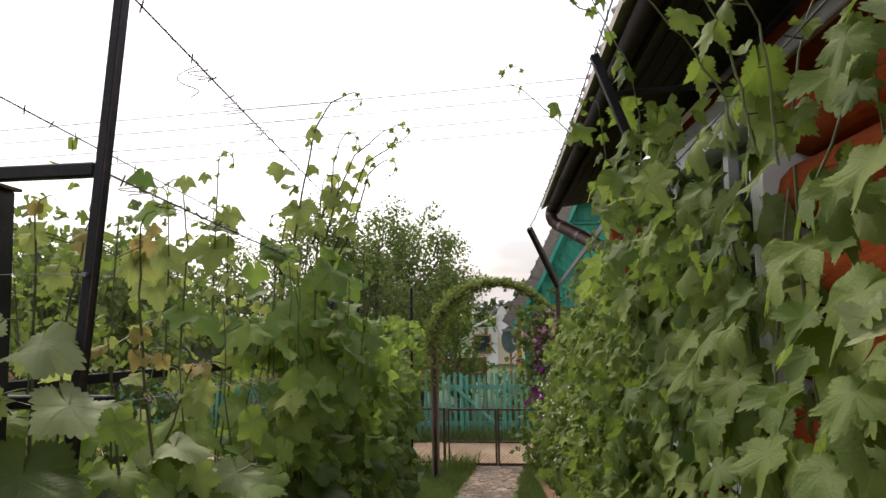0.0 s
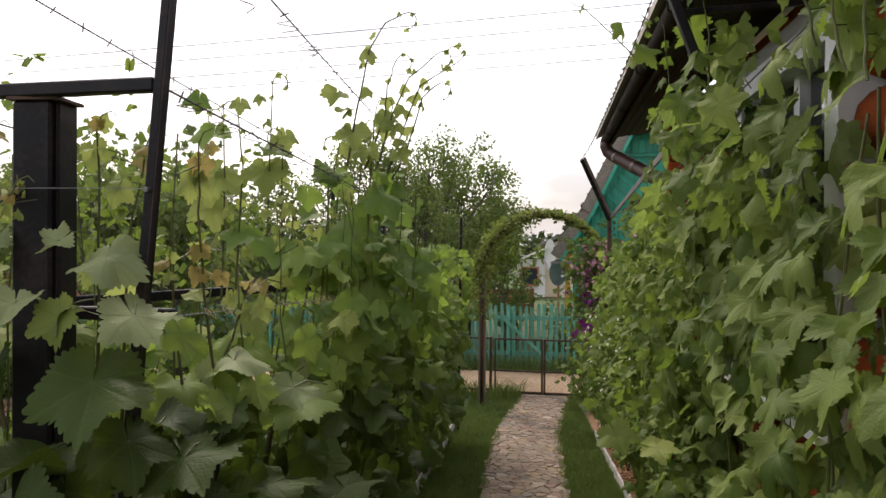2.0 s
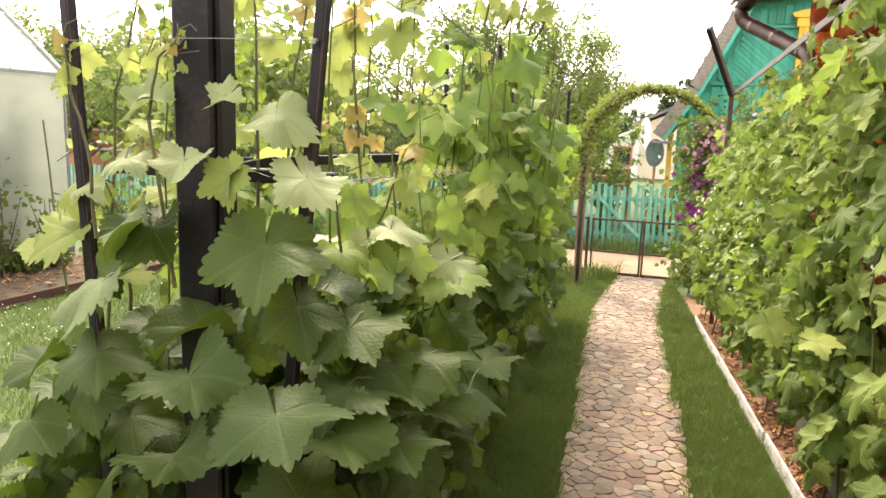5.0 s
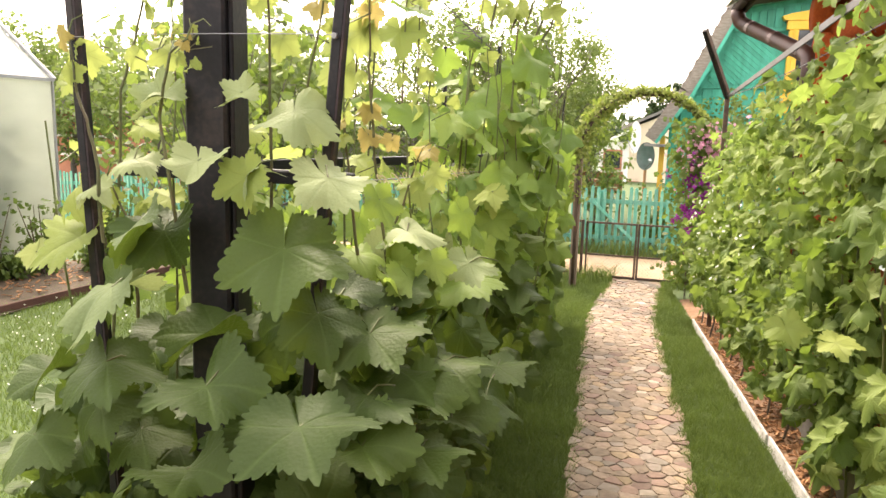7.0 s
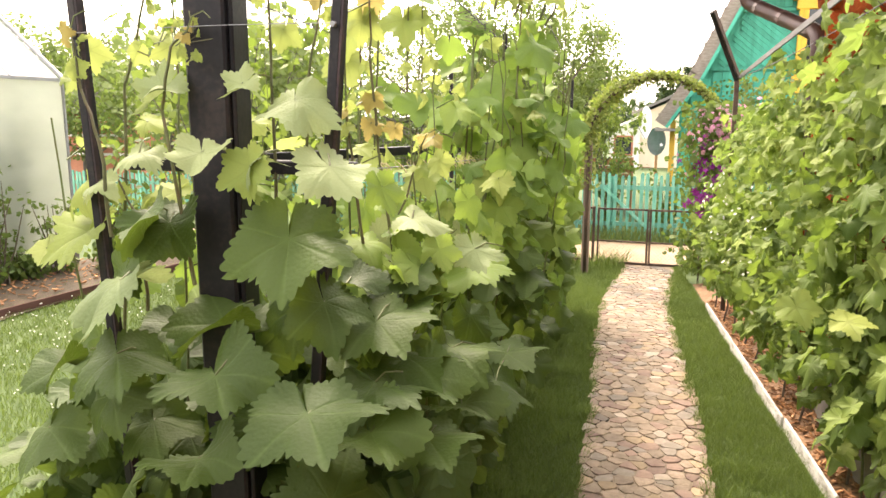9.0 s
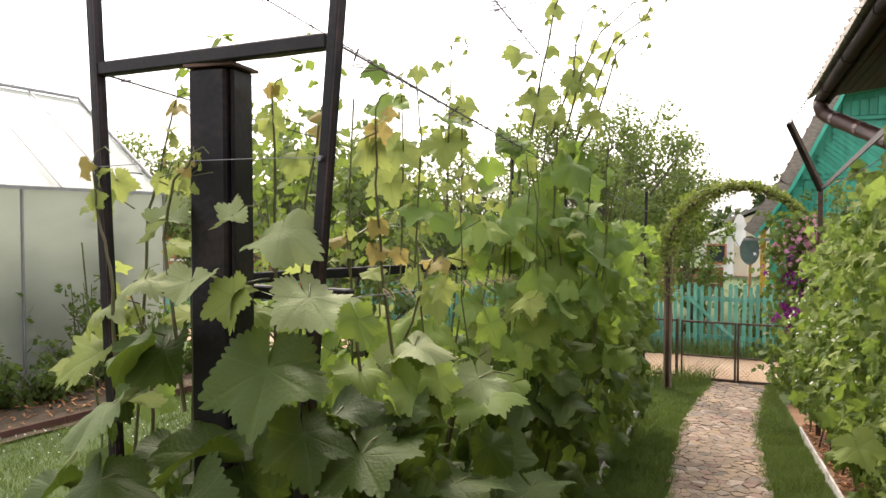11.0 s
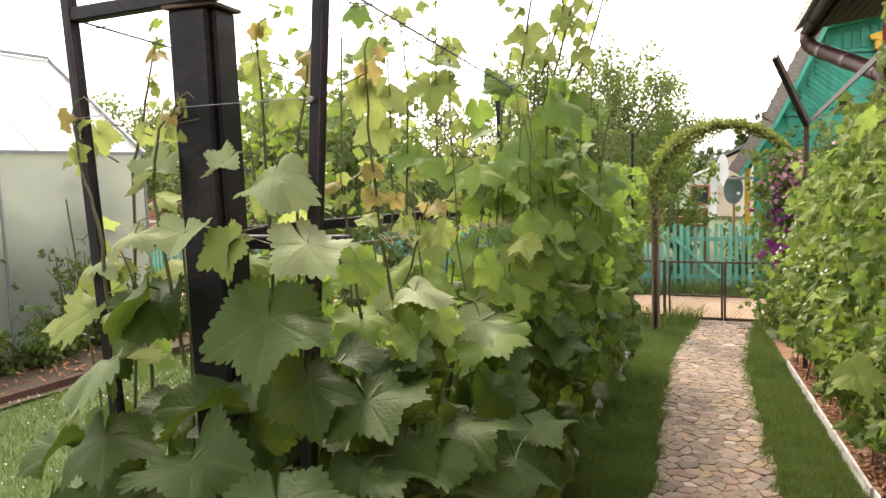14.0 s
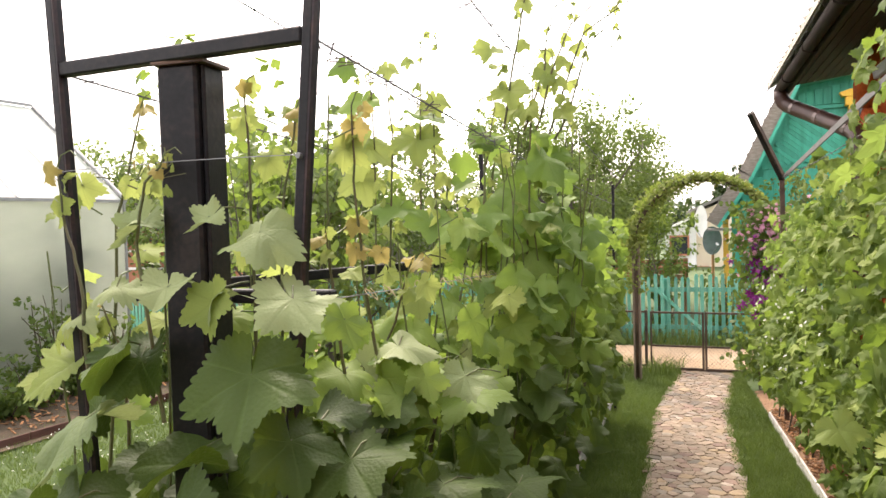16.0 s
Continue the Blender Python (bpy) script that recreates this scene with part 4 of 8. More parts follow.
def leaf_shape(kind, teeth, n, rings, seed, droop=0.25, fold=0.10, wave=0.05):
    """Points, faces and vein values of one leaf: petiole at the origin, tip along +y, upper face +z, unit length."""
    rg = random.Random(seed)
    ph, ph2 = rg.uniform(0, 6.28), rg.uniform(0, 6.28)
    skew = rg.uniform(-0.12, 0.12)
    ph3, ph4 = rg.uniform(0, 6.28), rg.uniform(0, 6.28)
    lobe_len = [rg.uniform(0.90, 1.10) for _ in range(8)]
    vs, vein, ribs = [(0.0, 0.0, 0.0)], [1.0], [0.0]
    for j in range(1, rings + 1):
        q = j / rings
        for i in range(n):
            th = -math.pi + 2 * math.pi * (i + 0.5) / n
            r = leaf_outline(th, kind) * float(np.interp(th, np.linspace(-math.pi, math.pi, 8), lobe_len))
            if j == rings and teeth:
                r *= 1 + teeth * (0.15, 0.75, 0.45, -0.85)[i % 4] * (0.35 + 1.1 * rg.random())
            x, y = r * q * math.sin(th + skew * q), r * q * math.cos(th + skew * q)
            d = min(abs(th - v) for v in VEINS[kind])
            w = math.exp(-(d * (0.25 + q) / 0.030) ** 2)
            soft = math.sqrt(x * x + 0.02)
            z = -droop * (x * x + y * abs(y) * 0.8) + fold * (soft - 0.141)
            # slow rolls of the blade, stronger towards the rim
            z += wave * q * (math.sin(3.1 * x + ph) * math.cos(2.7 * y + ph2) + 0.7 * q * math.sin(2 * th + ph3) + 0.35 * q * q * math.sin(5 * th + ph4))
            z += 0.006 * math.sin(math.pi * q) * (1 - 2 * w)
            vs.append((x, y, z))
            vein.append(w if rings > 2 else 0.25 * w)
            ribs.append(r * q * (math.cos(d) - 0.9 * math.sin(min(d, 1.2))) + 4.0)
    fs = [(0, 1 + (i + 1) % n, 1 + i) for i in range(n - 1)]
    for j in range(rings - 1):
        for i in range(n - 1):
            a, b = 1 + j * n + i, 1 + j * n + (i + 1) % n
            fs.append((a, b, b + n, a + n))
    fs = [tuple(reversed(f)) if len(f) == 4 else tuple(reversed(f)) for f in fs]
    LEAF_RIBS[len(LEAF_RIBS)] = ribs
    return np.array(vs), fs, vein


def leaf_mesh(name, material, *args, **kw):
    vs, fs, vein = leaf_shape(*args, **kw)
    me = bpy.data.meshes.new(name)
    me.from_pydata([tuple(v) for v in vs], [], fs)
    me.materials.append(material)
    me.attributes.new("vein", "FLOAT", "POINT").data.foreach_set("value", vein)
    me.attributes.new("rib", "FLOAT", "POINT").data.foreach_set("value", LEAF_RIBS[len(LEAF_RIBS) - 1])
    me.polygons.foreach_set("use_smooth", [True] * len(me.polygons))
    me.update()
    return me


def leaf_pose(p, tip, nrm, size):
    tip, nrm = Vector(tip).normalized(), Vector(nrm)
    nrm = nrm - tip * nrm.dot(tip)
    if nrm.length < 1e-4:
        nrm = tip.orthogonal()
    nrm.normalize()
    x = tip.cross(nrm)
    return Matrix.Translation(p) @ Matrix((x, tip, nrm)).transposed().to_4x4() @ Matrix.Scale(size, 4)


BENDS = ((0.32, 0.10, 0.15), (0.16, 0.26, 0.18), (0.52, -0.10, 0.17), (0.10, 0.34, 0.19), (0.30, -0.20, 0.17), (0.65, 0.12, 0.20))


def leaf_set(name, material, kind, n, rings, seed, teeth=0.05, bends=BENDS):
    return [leaf_mesh(name, material, kind, teeth, n, rings, seed + i, droop=d, fold=f, wave=w) for i, (d, f, w) in enumerate(bends)]


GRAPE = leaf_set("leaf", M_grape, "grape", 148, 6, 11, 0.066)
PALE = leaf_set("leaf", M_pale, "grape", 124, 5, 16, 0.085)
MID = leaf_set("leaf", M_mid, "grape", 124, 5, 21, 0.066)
LOBED = leaf_set("leaf", M_vine_leaf, "lobed", 124, 5, 31, 0.10)
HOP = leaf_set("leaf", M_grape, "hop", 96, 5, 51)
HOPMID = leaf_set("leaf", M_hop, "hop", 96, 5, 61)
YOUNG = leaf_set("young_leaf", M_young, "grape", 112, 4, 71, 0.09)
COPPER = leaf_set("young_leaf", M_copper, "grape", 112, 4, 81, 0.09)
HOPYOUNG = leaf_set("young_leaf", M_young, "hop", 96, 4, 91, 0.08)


class LeafMass:
    """Many small leaves gathered into one mesh."""

    def __init__(self, shapes):
        self.shapes = shapes
        self.vs, self.fs, self.vein, self.n = [], [], [], 0

    def put(self, p, tip, nrm, size):
        vs, fs, vein = RNG.choice(self.shapes)
        m = np.array(leaf_pose(p, tip, nrm, size))
        self.vs.append(vs @ m[:3, :3].T + m[:3, 3])
        self.fs.extend(tuple(i + self.n for i in f) for f in fs)
        self.vein.extend(vein)
        self.n += len(vs)

    def part(self, name, material, parent, label=""):
        if not self.n:
            return None
        me = bpy.data.meshes.new(name)
        me.from_pydata(np.concatenate(self.vs).tolist(), [], self.fs)
        me.materials.append(material)
        me.attributes.new("vein", "FLOAT", "POINT").data.foreach_set("value", self.vein)
        me.update()
        ob = part(name, me, material, parent, label)
        return tagged(ob, kind="stuff")


LOW_GRAPE = [leaf_shape("grape", 0.06, 30, 2, 111 + i, droop=d, fold=f, wave=w) for i, (d, f, w) in enumerate(BENDS)]
LOW_LOBED = [leaf_shape("lobed", 0.13, 44, 2, 121 + i, droop=d, fold=f, wave=w) for i, (d, f, w) in enumerate(BENDS)]
LOW_HOP = [leaf_shape("hop", 0.06, 30, 2, 131 + i, droop=d, fold=f, wave=w) for i, (d, f, w) in enumerate(BENDS)]
TINY = [leaf_shape("oval", 0.0, 8, 1, 141 + i, droop=0.3, fold=0.25, wave=0.03) for i in range(3)]
IVY = [leaf_shape("hop", 0.0, 12, 1, 151 + i, droop=0.3, fold=0.12, wave=0.05) for i in range(3)]


def one_leaf(parent, mesh, p, tip, nrm, size):
    ob = new(mesh.name, mesh)
    ob.parent = parent
    ob.matrix_parent_inverse = parent.matrix_basis.inverted()
    ob.matrix_basis = leaf_pose(p, tip, nrm, size)
    return ob


def stalked(parent, mesh, p, tip, nrm, size):
    """A leaf with its stalk, which runs back from the blade's foot."""
    p = Vector(p)
    back = Vector((rnd(-0.04, 0.04), rnd(0.05, 0.11), rnd(-0.03, 0.03)))
    part("petiole", Geo().tube([p, p + back * 0.35 + Vector((0, 0, 0.012)), p + back * 0.75 + Vector((0, 0, 0.006)), p + back], 0.0017, 5, False), M_stem, parent)
    return one_leaf(parent, mesh, p, tip, nrm, size)


def wobble(a):
    return Vector((RNG.gauss(0, a), RNG.gauss(0, a), RNG.gauss(0, a)))


def cane(pts, r0, r1, bend=0.02):
    pts = [Vector(p) for p in pts]
    out = []
    for a, b in zip(pts, pts[1:]):
        for k in range(4):
            out.append(a.lerp(b, k / 4) + wobble(bend * 0.25))
    out.append(pts[-1])
    n = len(out)
    return Geo().tube(out, [r0 + (r1 - r0) * i / (n - 1) for i in range(n)], 6)


# ---------------------------------------------------------------- trees, shrubs and weeds
def foliage(parent, name, material, shapes, spots, count, size, spread, up=0.35, flat=1.0, label=""):
    """Leaves in clumps round the given spots (x, y, z, radius)."""
    mass = LeafMass(shapes)
    total = sum(s[3] ** 2 for s in spots)
    for sx, sy, sz, sr in spots:
        for _ in range(max(3, int(count * sr * sr / total))):
            d = Vector((RNG.gauss(0, 1), RNG.gauss(0, 1), RNG.gauss(0, 1) * flat)).normalized() * sr * (rnd(0.0, 1.0) ** 0.45)
            p = Vector((sx, sy, sz)) + d
            nrm = d.normalized() * 0.6 + Vector((0, 0, up + 0.3)) + wobble(0.45)
            tip = d.normalized() * 0.5 + Vector((0, 0, -0.35)) + wobble(0.6)
            mass.put(p, tip, nrm, size * rnd(1 - spread, 1 + spread))
    return mass.part(name, material, parent, label)


def tree(at, height, radius, name, label, leaf=0.055, count=5200, material=None, trunk=0.09, seed=1, low=0.3, shapes=None, category="tree", open_top=True):
    """Tapered trunk, forking limbs, and a crown of leaf clumps along the twigs."""
    global RNG
    keep, RNG = RNG, random.Random(seed)
    t = thing(name, at, label, category)
    base = Vector(at)
    wood, spots = Geo(), []
    top = base + Vector((rnd(-0.1, 0.1), rnd(-0.1, 0.1), height * 0.62))
    stem = [base + Vector((0, 0, -0.1)), base.lerp(top, 0.35) + wobble(0.04), base.lerp(top, 0.7) + wobble(0.06), top]
    wood.tube(stem, [trunk, trunk * 0.8, trunk * 0.55, trunk * 0.3], 8)
    limbs = Geo()
    for i in range(13):
        k = low + (0.98 - low) * i / 12
        a = i * 2.4 + rnd(-0.4, 0.4)
        s = base.lerp(top, k)
        reach = radius * (1.05 - 0.55 * abs(k - 0.45)) * rnd(0.75, 1.1)
        end = s + Vector((math.cos(a) * reach, math.sin(a) * reach, height * 0.30 * rnd(0.7, 1.25)))
        mid = s.lerp(end, 0.5) + Vector((0, 0, -0.08 * height * rnd(0, 1)))
        limbs.tube([s, mid, end], [trunk * 0.38, trunk * 0.22, trunk * 0.06], 5)
        for q in (0.45, 0.65, 0.82, 1.0):
            c = (s.lerp(mid, q * 2) if q < 0.5 else mid.lerp(end, q * 2 - 1))
            for _ in range(2):
                e = c + Vector((rnd(-1, 1), rnd(-1, 1), rnd(-0.3, 1.1))) * radius * 0.28
                limbs.tube([c, e], [trunk * 0.07, trunk * 0.03], 3, False)
                spots.append((e.x, e.y, e.z, radius * rnd(0.13, 0.25)))
    if open_top:
        for _ in range(9):
            c = top + Vector((rnd(-0.5, 0.5) * radius, rnd(-0.5, 0.5) * radius, 0))
            e = c + Vector((rnd(-0.2, 0.2), rnd(-0.2, 0.2), height * rnd(0.15, 0.36)))
            limbs.tube([c, e], [trunk * 0.1, trunk * 0.03], 3, False)
            for q in (0.3, 0.6, 0.85, 1.0):
                w = c.lerp(e, q)
                spots.append((w.x, w.y, w.z, radius * 0.10))
    part("trunk", wood, M_treebark, t, smooth=True)
    part("limb", limbs, M_treebark, t)
    foliage(t, "crown", material or M_apple, shapes or TINY, spots, count, leaf, 0.35)
    RNG = keep
    return t


def spruce(at, height, radius, seed):
    global RNG
    keep, RNG = RNG, random.Random(seed)
    t = thing("spruce_tree", at, "dark far spruce with a pointed top", "tree", "far spruces")
    base = Vector(at)
    part("trunk", Geo().tube([base, base + Vector((0, 0, height))], [radius * 0.09, 0.01], 6), M_treebark, t)
    mass = LeafMass(TINY)
    layers = 22
    for i in range(layers):
        k = i / layers
        z = height * (0.12 + 0.88 * k)
        rr = radius * (1 - k) ** 0.85 * rnd(0.8, 1.1) + 0.05
        for j in range(max(5, int(15 * (1 - k)))):
            a = rnd(0, 6.28)
            for q in (0.35, 0.6, 0.8, 1.0):
                d = Vector((math.cos(a), math.sin(a), -0.35 * q))
                mass.put(base + Vector((0, 0, z)) + d * rr * q, d + Vector((0, 0, -0.3)) + wobble(0.3), Vector((0, 0, 1)) + wobble(0.3), rr * 0.42 + 0.12)
    mass.part("crown", M_conifer, t)
    RNG = keep
    return t


def shrub(at, radius, height, name, label, count, leaf, material=None, shapes=None, category="shrub", seed=1, stems=9):
    global RNG
    keep, RNG = RNG, random.Random(seed)
    s = thing(name, at, label, category)
    base = Vector(at)
    spots = []
    for i in range(stems):
        a = rnd(0, 6.28)
        e = base + Vector((math.cos(a) * radius * rnd(0.2, 0.8), math.sin(a) * radius * rnd(0.2, 0.8), height * rnd(0.7, 1.0)))
        part("stem", Geo().tube([base + wobble(0.03), base.lerp(e, 0.5) + wobble(0.05), e], [0.012, 0.008, 0.003], 4), M_bark, s)
        for q in (0.25, 0.5, 0.7, 0.85, 1.0):
            c = base.lerp(e, q) + wobble(radius * 0.16)
            spots.append((c.x, c.y, max(c.z, 0.06), radius * rnd(0.2, 0.38) * (1.15 - 0.5 * q)))
    foliage(s, "crown", material or M_shrub, shapes or TINY, spots, count, leaf, 0.4)
    RNG = keep
    return s


# ---------------------------------------------------------------- behind the lane
def local(m, pts):
    return [m @ Vector(p) for p in pts]


gm = Matrix.Translation((0, 12.5, 0))
green = thing("green_house", (2.4, 15.5, 0), "turquoise board house with a steep grey roof", "house")
GAB = [(0.03, 1.58), (0.535, 2.35), (1.20, 3.72), (2.7, 3.98), (4.20, 3.72), (4.865, 2.35), (5.37, 1.58)]
wall_pts = [(0.22, -0.3), (0.22, 1.88), (0.53, 2.36), (1.20, 3.74), (2.7, 4.00), (4.20, 3.74), (4.87, 2.36), (5.18, 1.88), (5.18, -0.3)]
part("wall", Geo().prism(wall_pts, gm @ Matrix.Translation((0, 0.42, 0)), 5.2), M_teal, green)


def gable_z(x, table):
    for (xa, za), (xb, zb) in zip(table, table[1:]):
        if xa <= x <= xb:
            return za + (zb - za) * (x - xa) / (xb - xa)
    return table[-1][1]


def herring(x):
    return gable_z(x, [(0.22, 1.78), (0.56, 2.30), (1.22, 3.66), (2.7, 3.92), (4.18, 3.66), (4.84, 2.30), (5.18, 1.78)])


GABLE_LINE = 2.50
# slanting boards fill the gable, upright boards the wall below
for i in range(58):
    c = -2.6 + i * 0.085
    pts = []
    for k in range(13):
        x = 0.68 + 0.10 * k
        z = GABLE_LINE + 0.03 - (x - 0.75) * 0.85 + c + 2.3
        pts.append((x, z))
    inside = [(x, z) for x, z in pts if GABLE_LINE + 0.03 <= z <= min(herring(x) - 0.03, 3.34) and x < 1.9]
    if len(inside) >= 2:
        (xa, za), (xb, zb) = inside[0], inside[-1]
        part("gable_board", Geo().beam(gm @ Vector((xa, 0.40, za)), gm @ Vector((xb, 0.40, zb)), 0.026, 0.0630, 0.002), M_teal, green)
for i in range(34):
    x = 0.30 + i * 0.155
    if x > 5.1:
        break
    zt = min(GABLE_LINE - 0.04, herring(x) - 0.05)
    if 1.84 < x < 2.66:
        zt = min(zt, 2.30)
    part("wall_board", Geo().beam(gm @ Vector((x, 0.405, -0.2)), gm @ Vector((x, 0.405, zt)), 0.146, 0.022, 0.003, (0, 1, 0)), M_teal, green)
for i in range(24):
    x = 1.14 + i * 0.118
    if x < 4.2:
        part("gable_board", Geo().beam(gm @ Vector((x, 0.405, 3.42)), gm @ Vector((x, 0.405, max(3.46, herring(x) - 0.04))), 0.11, 0.022, 0.003, (0, 1, 0)), M_teal, green)
part("trim_band", Geo().beam(gm @ Vector((1.10, 0.385, 3.38)), gm @ Vector((4.3, 0.385, 3.38)), 0.04, 0.05), M_teal, green)
part("trim_band", Geo().beam(gm @ Vector((0.68, 0.385, GABLE_LINE)), gm @ Vector((4.7, 0.385, GABLE_LINE)), 0.04, 0.05), M_teal, green)
for x in (0.13, 5.25):
    part("corner_board", Geo().beam(gm @ Vector((x, 0.37, -0.2)), gm @ Vector((x, 0.37, 1.70)), 0.085, 0.04, 0.003, (0, 1, 0)), M_yellow, green, "yellow corner board")
for (xa, za), (xb, zb) in zip(GAB, GAB[1:]):
    nx, nz = -(zb - za), xb - xa
    k = 0.21 / math.hypot(nx, nz)
    ring = [(xa, za), (xb, zb), (xb + nx * k, zb + nz * k), (xa + nx * k, za + nz * k)]
    rf = part("roof", Geo().prism(ring, gm, 5.9), M_shingle, green, "grey weathered roof")
    length = math.hypot(xb - xa, zb - za)
    part("barge_board", Geo().beam(gm @ Vector((xa, -0.03, za)), gm @ Vector((xb, -0.03, zb)), 0.03, 0.05), M_teal, rf)
    part("verge_underside", Geo().beam(gm @ Vector((xa, 0.22, za)), gm @ Vector((xb, 0.22, zb)), 0.46, 0.03, 0, (0, 0, 1)), M_teal, rf)
    rows_n = int(length / 0.19)
    for r in range(rows_n):
        q = (r + 0.5) / rows_n
        x, z = xa + (xb - xa) * q + nx * k, za + (zb - za) * q + nz * k
        part("roof_course", Geo().beam(gm @ Vector((x, 0.0, z)), gm @ Vector((x, 5.9, z)), 0.03, 0.03), M_shingle, rf)
part("eave_board", Geo().box((-0.15, 0.0, 1.52), (0.22, 0.42, 1.56), 0.006, gm), M_greywood, green, "grey board closing the eave")
chim = part("chimney", Geo().box((1.33, 2.6, 3.6), (1.58, 2.95, 4.35), 0.01, gm), M_brick, green)
gw = part("window", Geo().box((2.00, 0.30, 2.36), (2.50, 0.41, 3.36), 0, gm), M_glass, green, "dark window in carved yellow casing")
for xa, xb, za, zb in ((1.88, 2.01, 2.37, 3.36), (2.49, 2.62, 2.37, 3.36), (1.84, 2.66, 3.36, 3.50), (1.84, 2.66, 2.22, 2.37)):
    part("casing", Geo().box((xa, 0.24, za), (xb, 0.38, zb), 0.01, gm), M_yellow, gw)
part("cornice", Geo().prism([(1.80, 3.50), (2.70, 3.50), (2.74, 3.56), (2.62, 3.60), (2.25, 3.66), (1.88, 3.60), (1.76, 3.56)], gm @ Matrix.Translation((0, 0.22, 0)), 0.16), M_yellow, gw)
for xa, xb in ((1.93, 1.96), (2.54, 2.57)):
    part("carving", Geo().box((xa, 0.215, 2.36), (xb, 0.24, 3.36), 0.004, gm), M_yellow, gw)
for k in range(5):
    x = 1.93 + 0.16 * k
    part("carving", Geo().prism([(x - 0.06, 2.22), (x + 0.06, 2.22), (x + 0.03, 2.13), (x, 2.09), (x - 0.03, 2.13)], gm @ Matrix.Translation((0, 0.27, 0)), 0.03), M_yellow, gw)
part("mullion", Geo().box((2.23, 0.285, 2.37), (2.27, 0.30, 3.36), 0, gm), M_winwhite, gw)

# far cream house with a brick base, its dish and the dish on a pole
cream = thing("cream_house", (-0.6, 27, 0), "cream plastered house with a brick base", "house")
part("wall", Geo().prism([(-1.6, 0.0), (2.4, 0.0), (2.4, 2.6), (0.4, 3.3), (-1.6, 2.45)], Matrix.Translation((0.45, 27.0, -0.6)), 5.0), M_cream, cream)
part("base", Geo().box((-2.3, 26.9, -0.6), (-0.75, 27.0, 0.0)), M_brick, cream)
part("side_wall", Geo().box((-2.15, 26.6, 0.0), (-1.15, 27.0, 1.35)), M_whitewall, cream)
part("roof", Geo().prism([(-1.9, 2.40), (0.4, 3.42), (2.7, 2.5), (2.7, 2.62), (0.4, 3.54), (-1.9, 2.50)], Matrix.Translation((0.45, 26.7, -0.6)), 5.6), M_slate, cream)
part("porch_roof", Geo().prism([(-2.4, 1.15), (-1.1, 1.75), (-1.1, 1.82), (-2.4, 1.22)], Matrix.Translation((0, 26.3, 0.0)), 1.0), M_whitewall, cream)
cw = part("window", Geo().box((-1.95, 26.55, 0.45), (-1.40, 26.6, 1.05)), M_glass, cream)
for a, b in (((-2.0, 26.52, 0.40), (-1.35, 26.56, 0.46)), ((-2.0, 26.52, 1.04), (-1.35, 26.56, 1.10)), ((-2.0, 26.52, 0.46), (-1.94, 26.56, 1.04)), ((-1.41, 26.52, 0.46), (-1.35, 26.56, 1.04))):
    part("frame", Geo().box(a, b), M_brick, cw)
brickwall = thing("brick_wall", (-2.5, 26.4, -0.5), "low orange brick yard wall", "wall")
part("body", Geo().box((-4.6, 26.2, -0.6), (-1.5, 26.4, 0.05), 0.02), M_brick, brickwall)


def dish(at, rx, rz, facing, label, pole, material):
    d = thing("satellite_dish", at, label, "satellite dish", "satellite dishes")
    g, n = Geo(), 20
    m = Matrix.Translation(at) @ facing
    pts = []
    for j in range(5):
        q = j / 4
        for i in range(n):
            a = 2 * math.pi * i / n
            pts.append(m @ Vector((rx * q * math.cos(a), 0.16 * rx * (1 - q * q) * 1.6, rz * q * math.sin(a))))
    pts2 = [p + m.to_3x3() @ Vector((0, 0.012, 0)) for p in pts]
    fs = [(j * n + i, j * n + (i + 1) % n, (j + 1) * n + (i + 1) % n, (j + 1) * n + i) for j in range(4) for i in range(n)]
    g.add(pts, fs)
    g.add(pts2, [tuple(reversed(f)) for f in fs])
    part("reflector", g, material, d, smooth=True)
    part("feed_arm", Geo().tube([m @ Vector((0, 0.02, -rz)), m @ Vector((0, -0.35, -rz * 0.35))], 0.012, 6), M_galv, d)
    part("converter", Geo().tube([m @ Vector((0, -0.33, -rz * 0.35)), m @ Vector((0, -0.25, -rz * 0.2))], 0.035, 8), M_alu, d)
    if pole:
        part("pole", Geo().tube([(at[0], at[1] + 0.18, -0.6), (at[0], at[1] + 0.18, at[2])], 0.035, 8), M_rust, d)
    return d


dish((-0.31, 18.8, 1.16), 0.235, 0.34, Matrix.Rotation(radians(25), 4, "Z"), "dark grey satellite dish on a rusty pole", True, M_dish)
dish((-0.95, 26.3, 1.55), 0.25, 0.55, Matrix.Rotation(radians(-35), 4, "Z"), "white satellite dish on the cream house", False, M_whitewall)

plank = thing("plank_fence", (-1.9, 14.2, 0), "orange-brown plank fence behind the pickets", "fence")
for i in range(3):
    part("plank", Geo().beam((-3.3, 14.2, 0.62 + 0.14 * i), (-0.55, 14.2, 0.64 + 0.14 * i), 0.025, 0.125, 0.003), M_rust, plank)
for x in (-3.2, -1.9, -0.6):
    part("post", Geo().beam((x, 14.25, -0.2), (x, 14.25, 1.0), 0.08, 0.08), M_rust, plank)

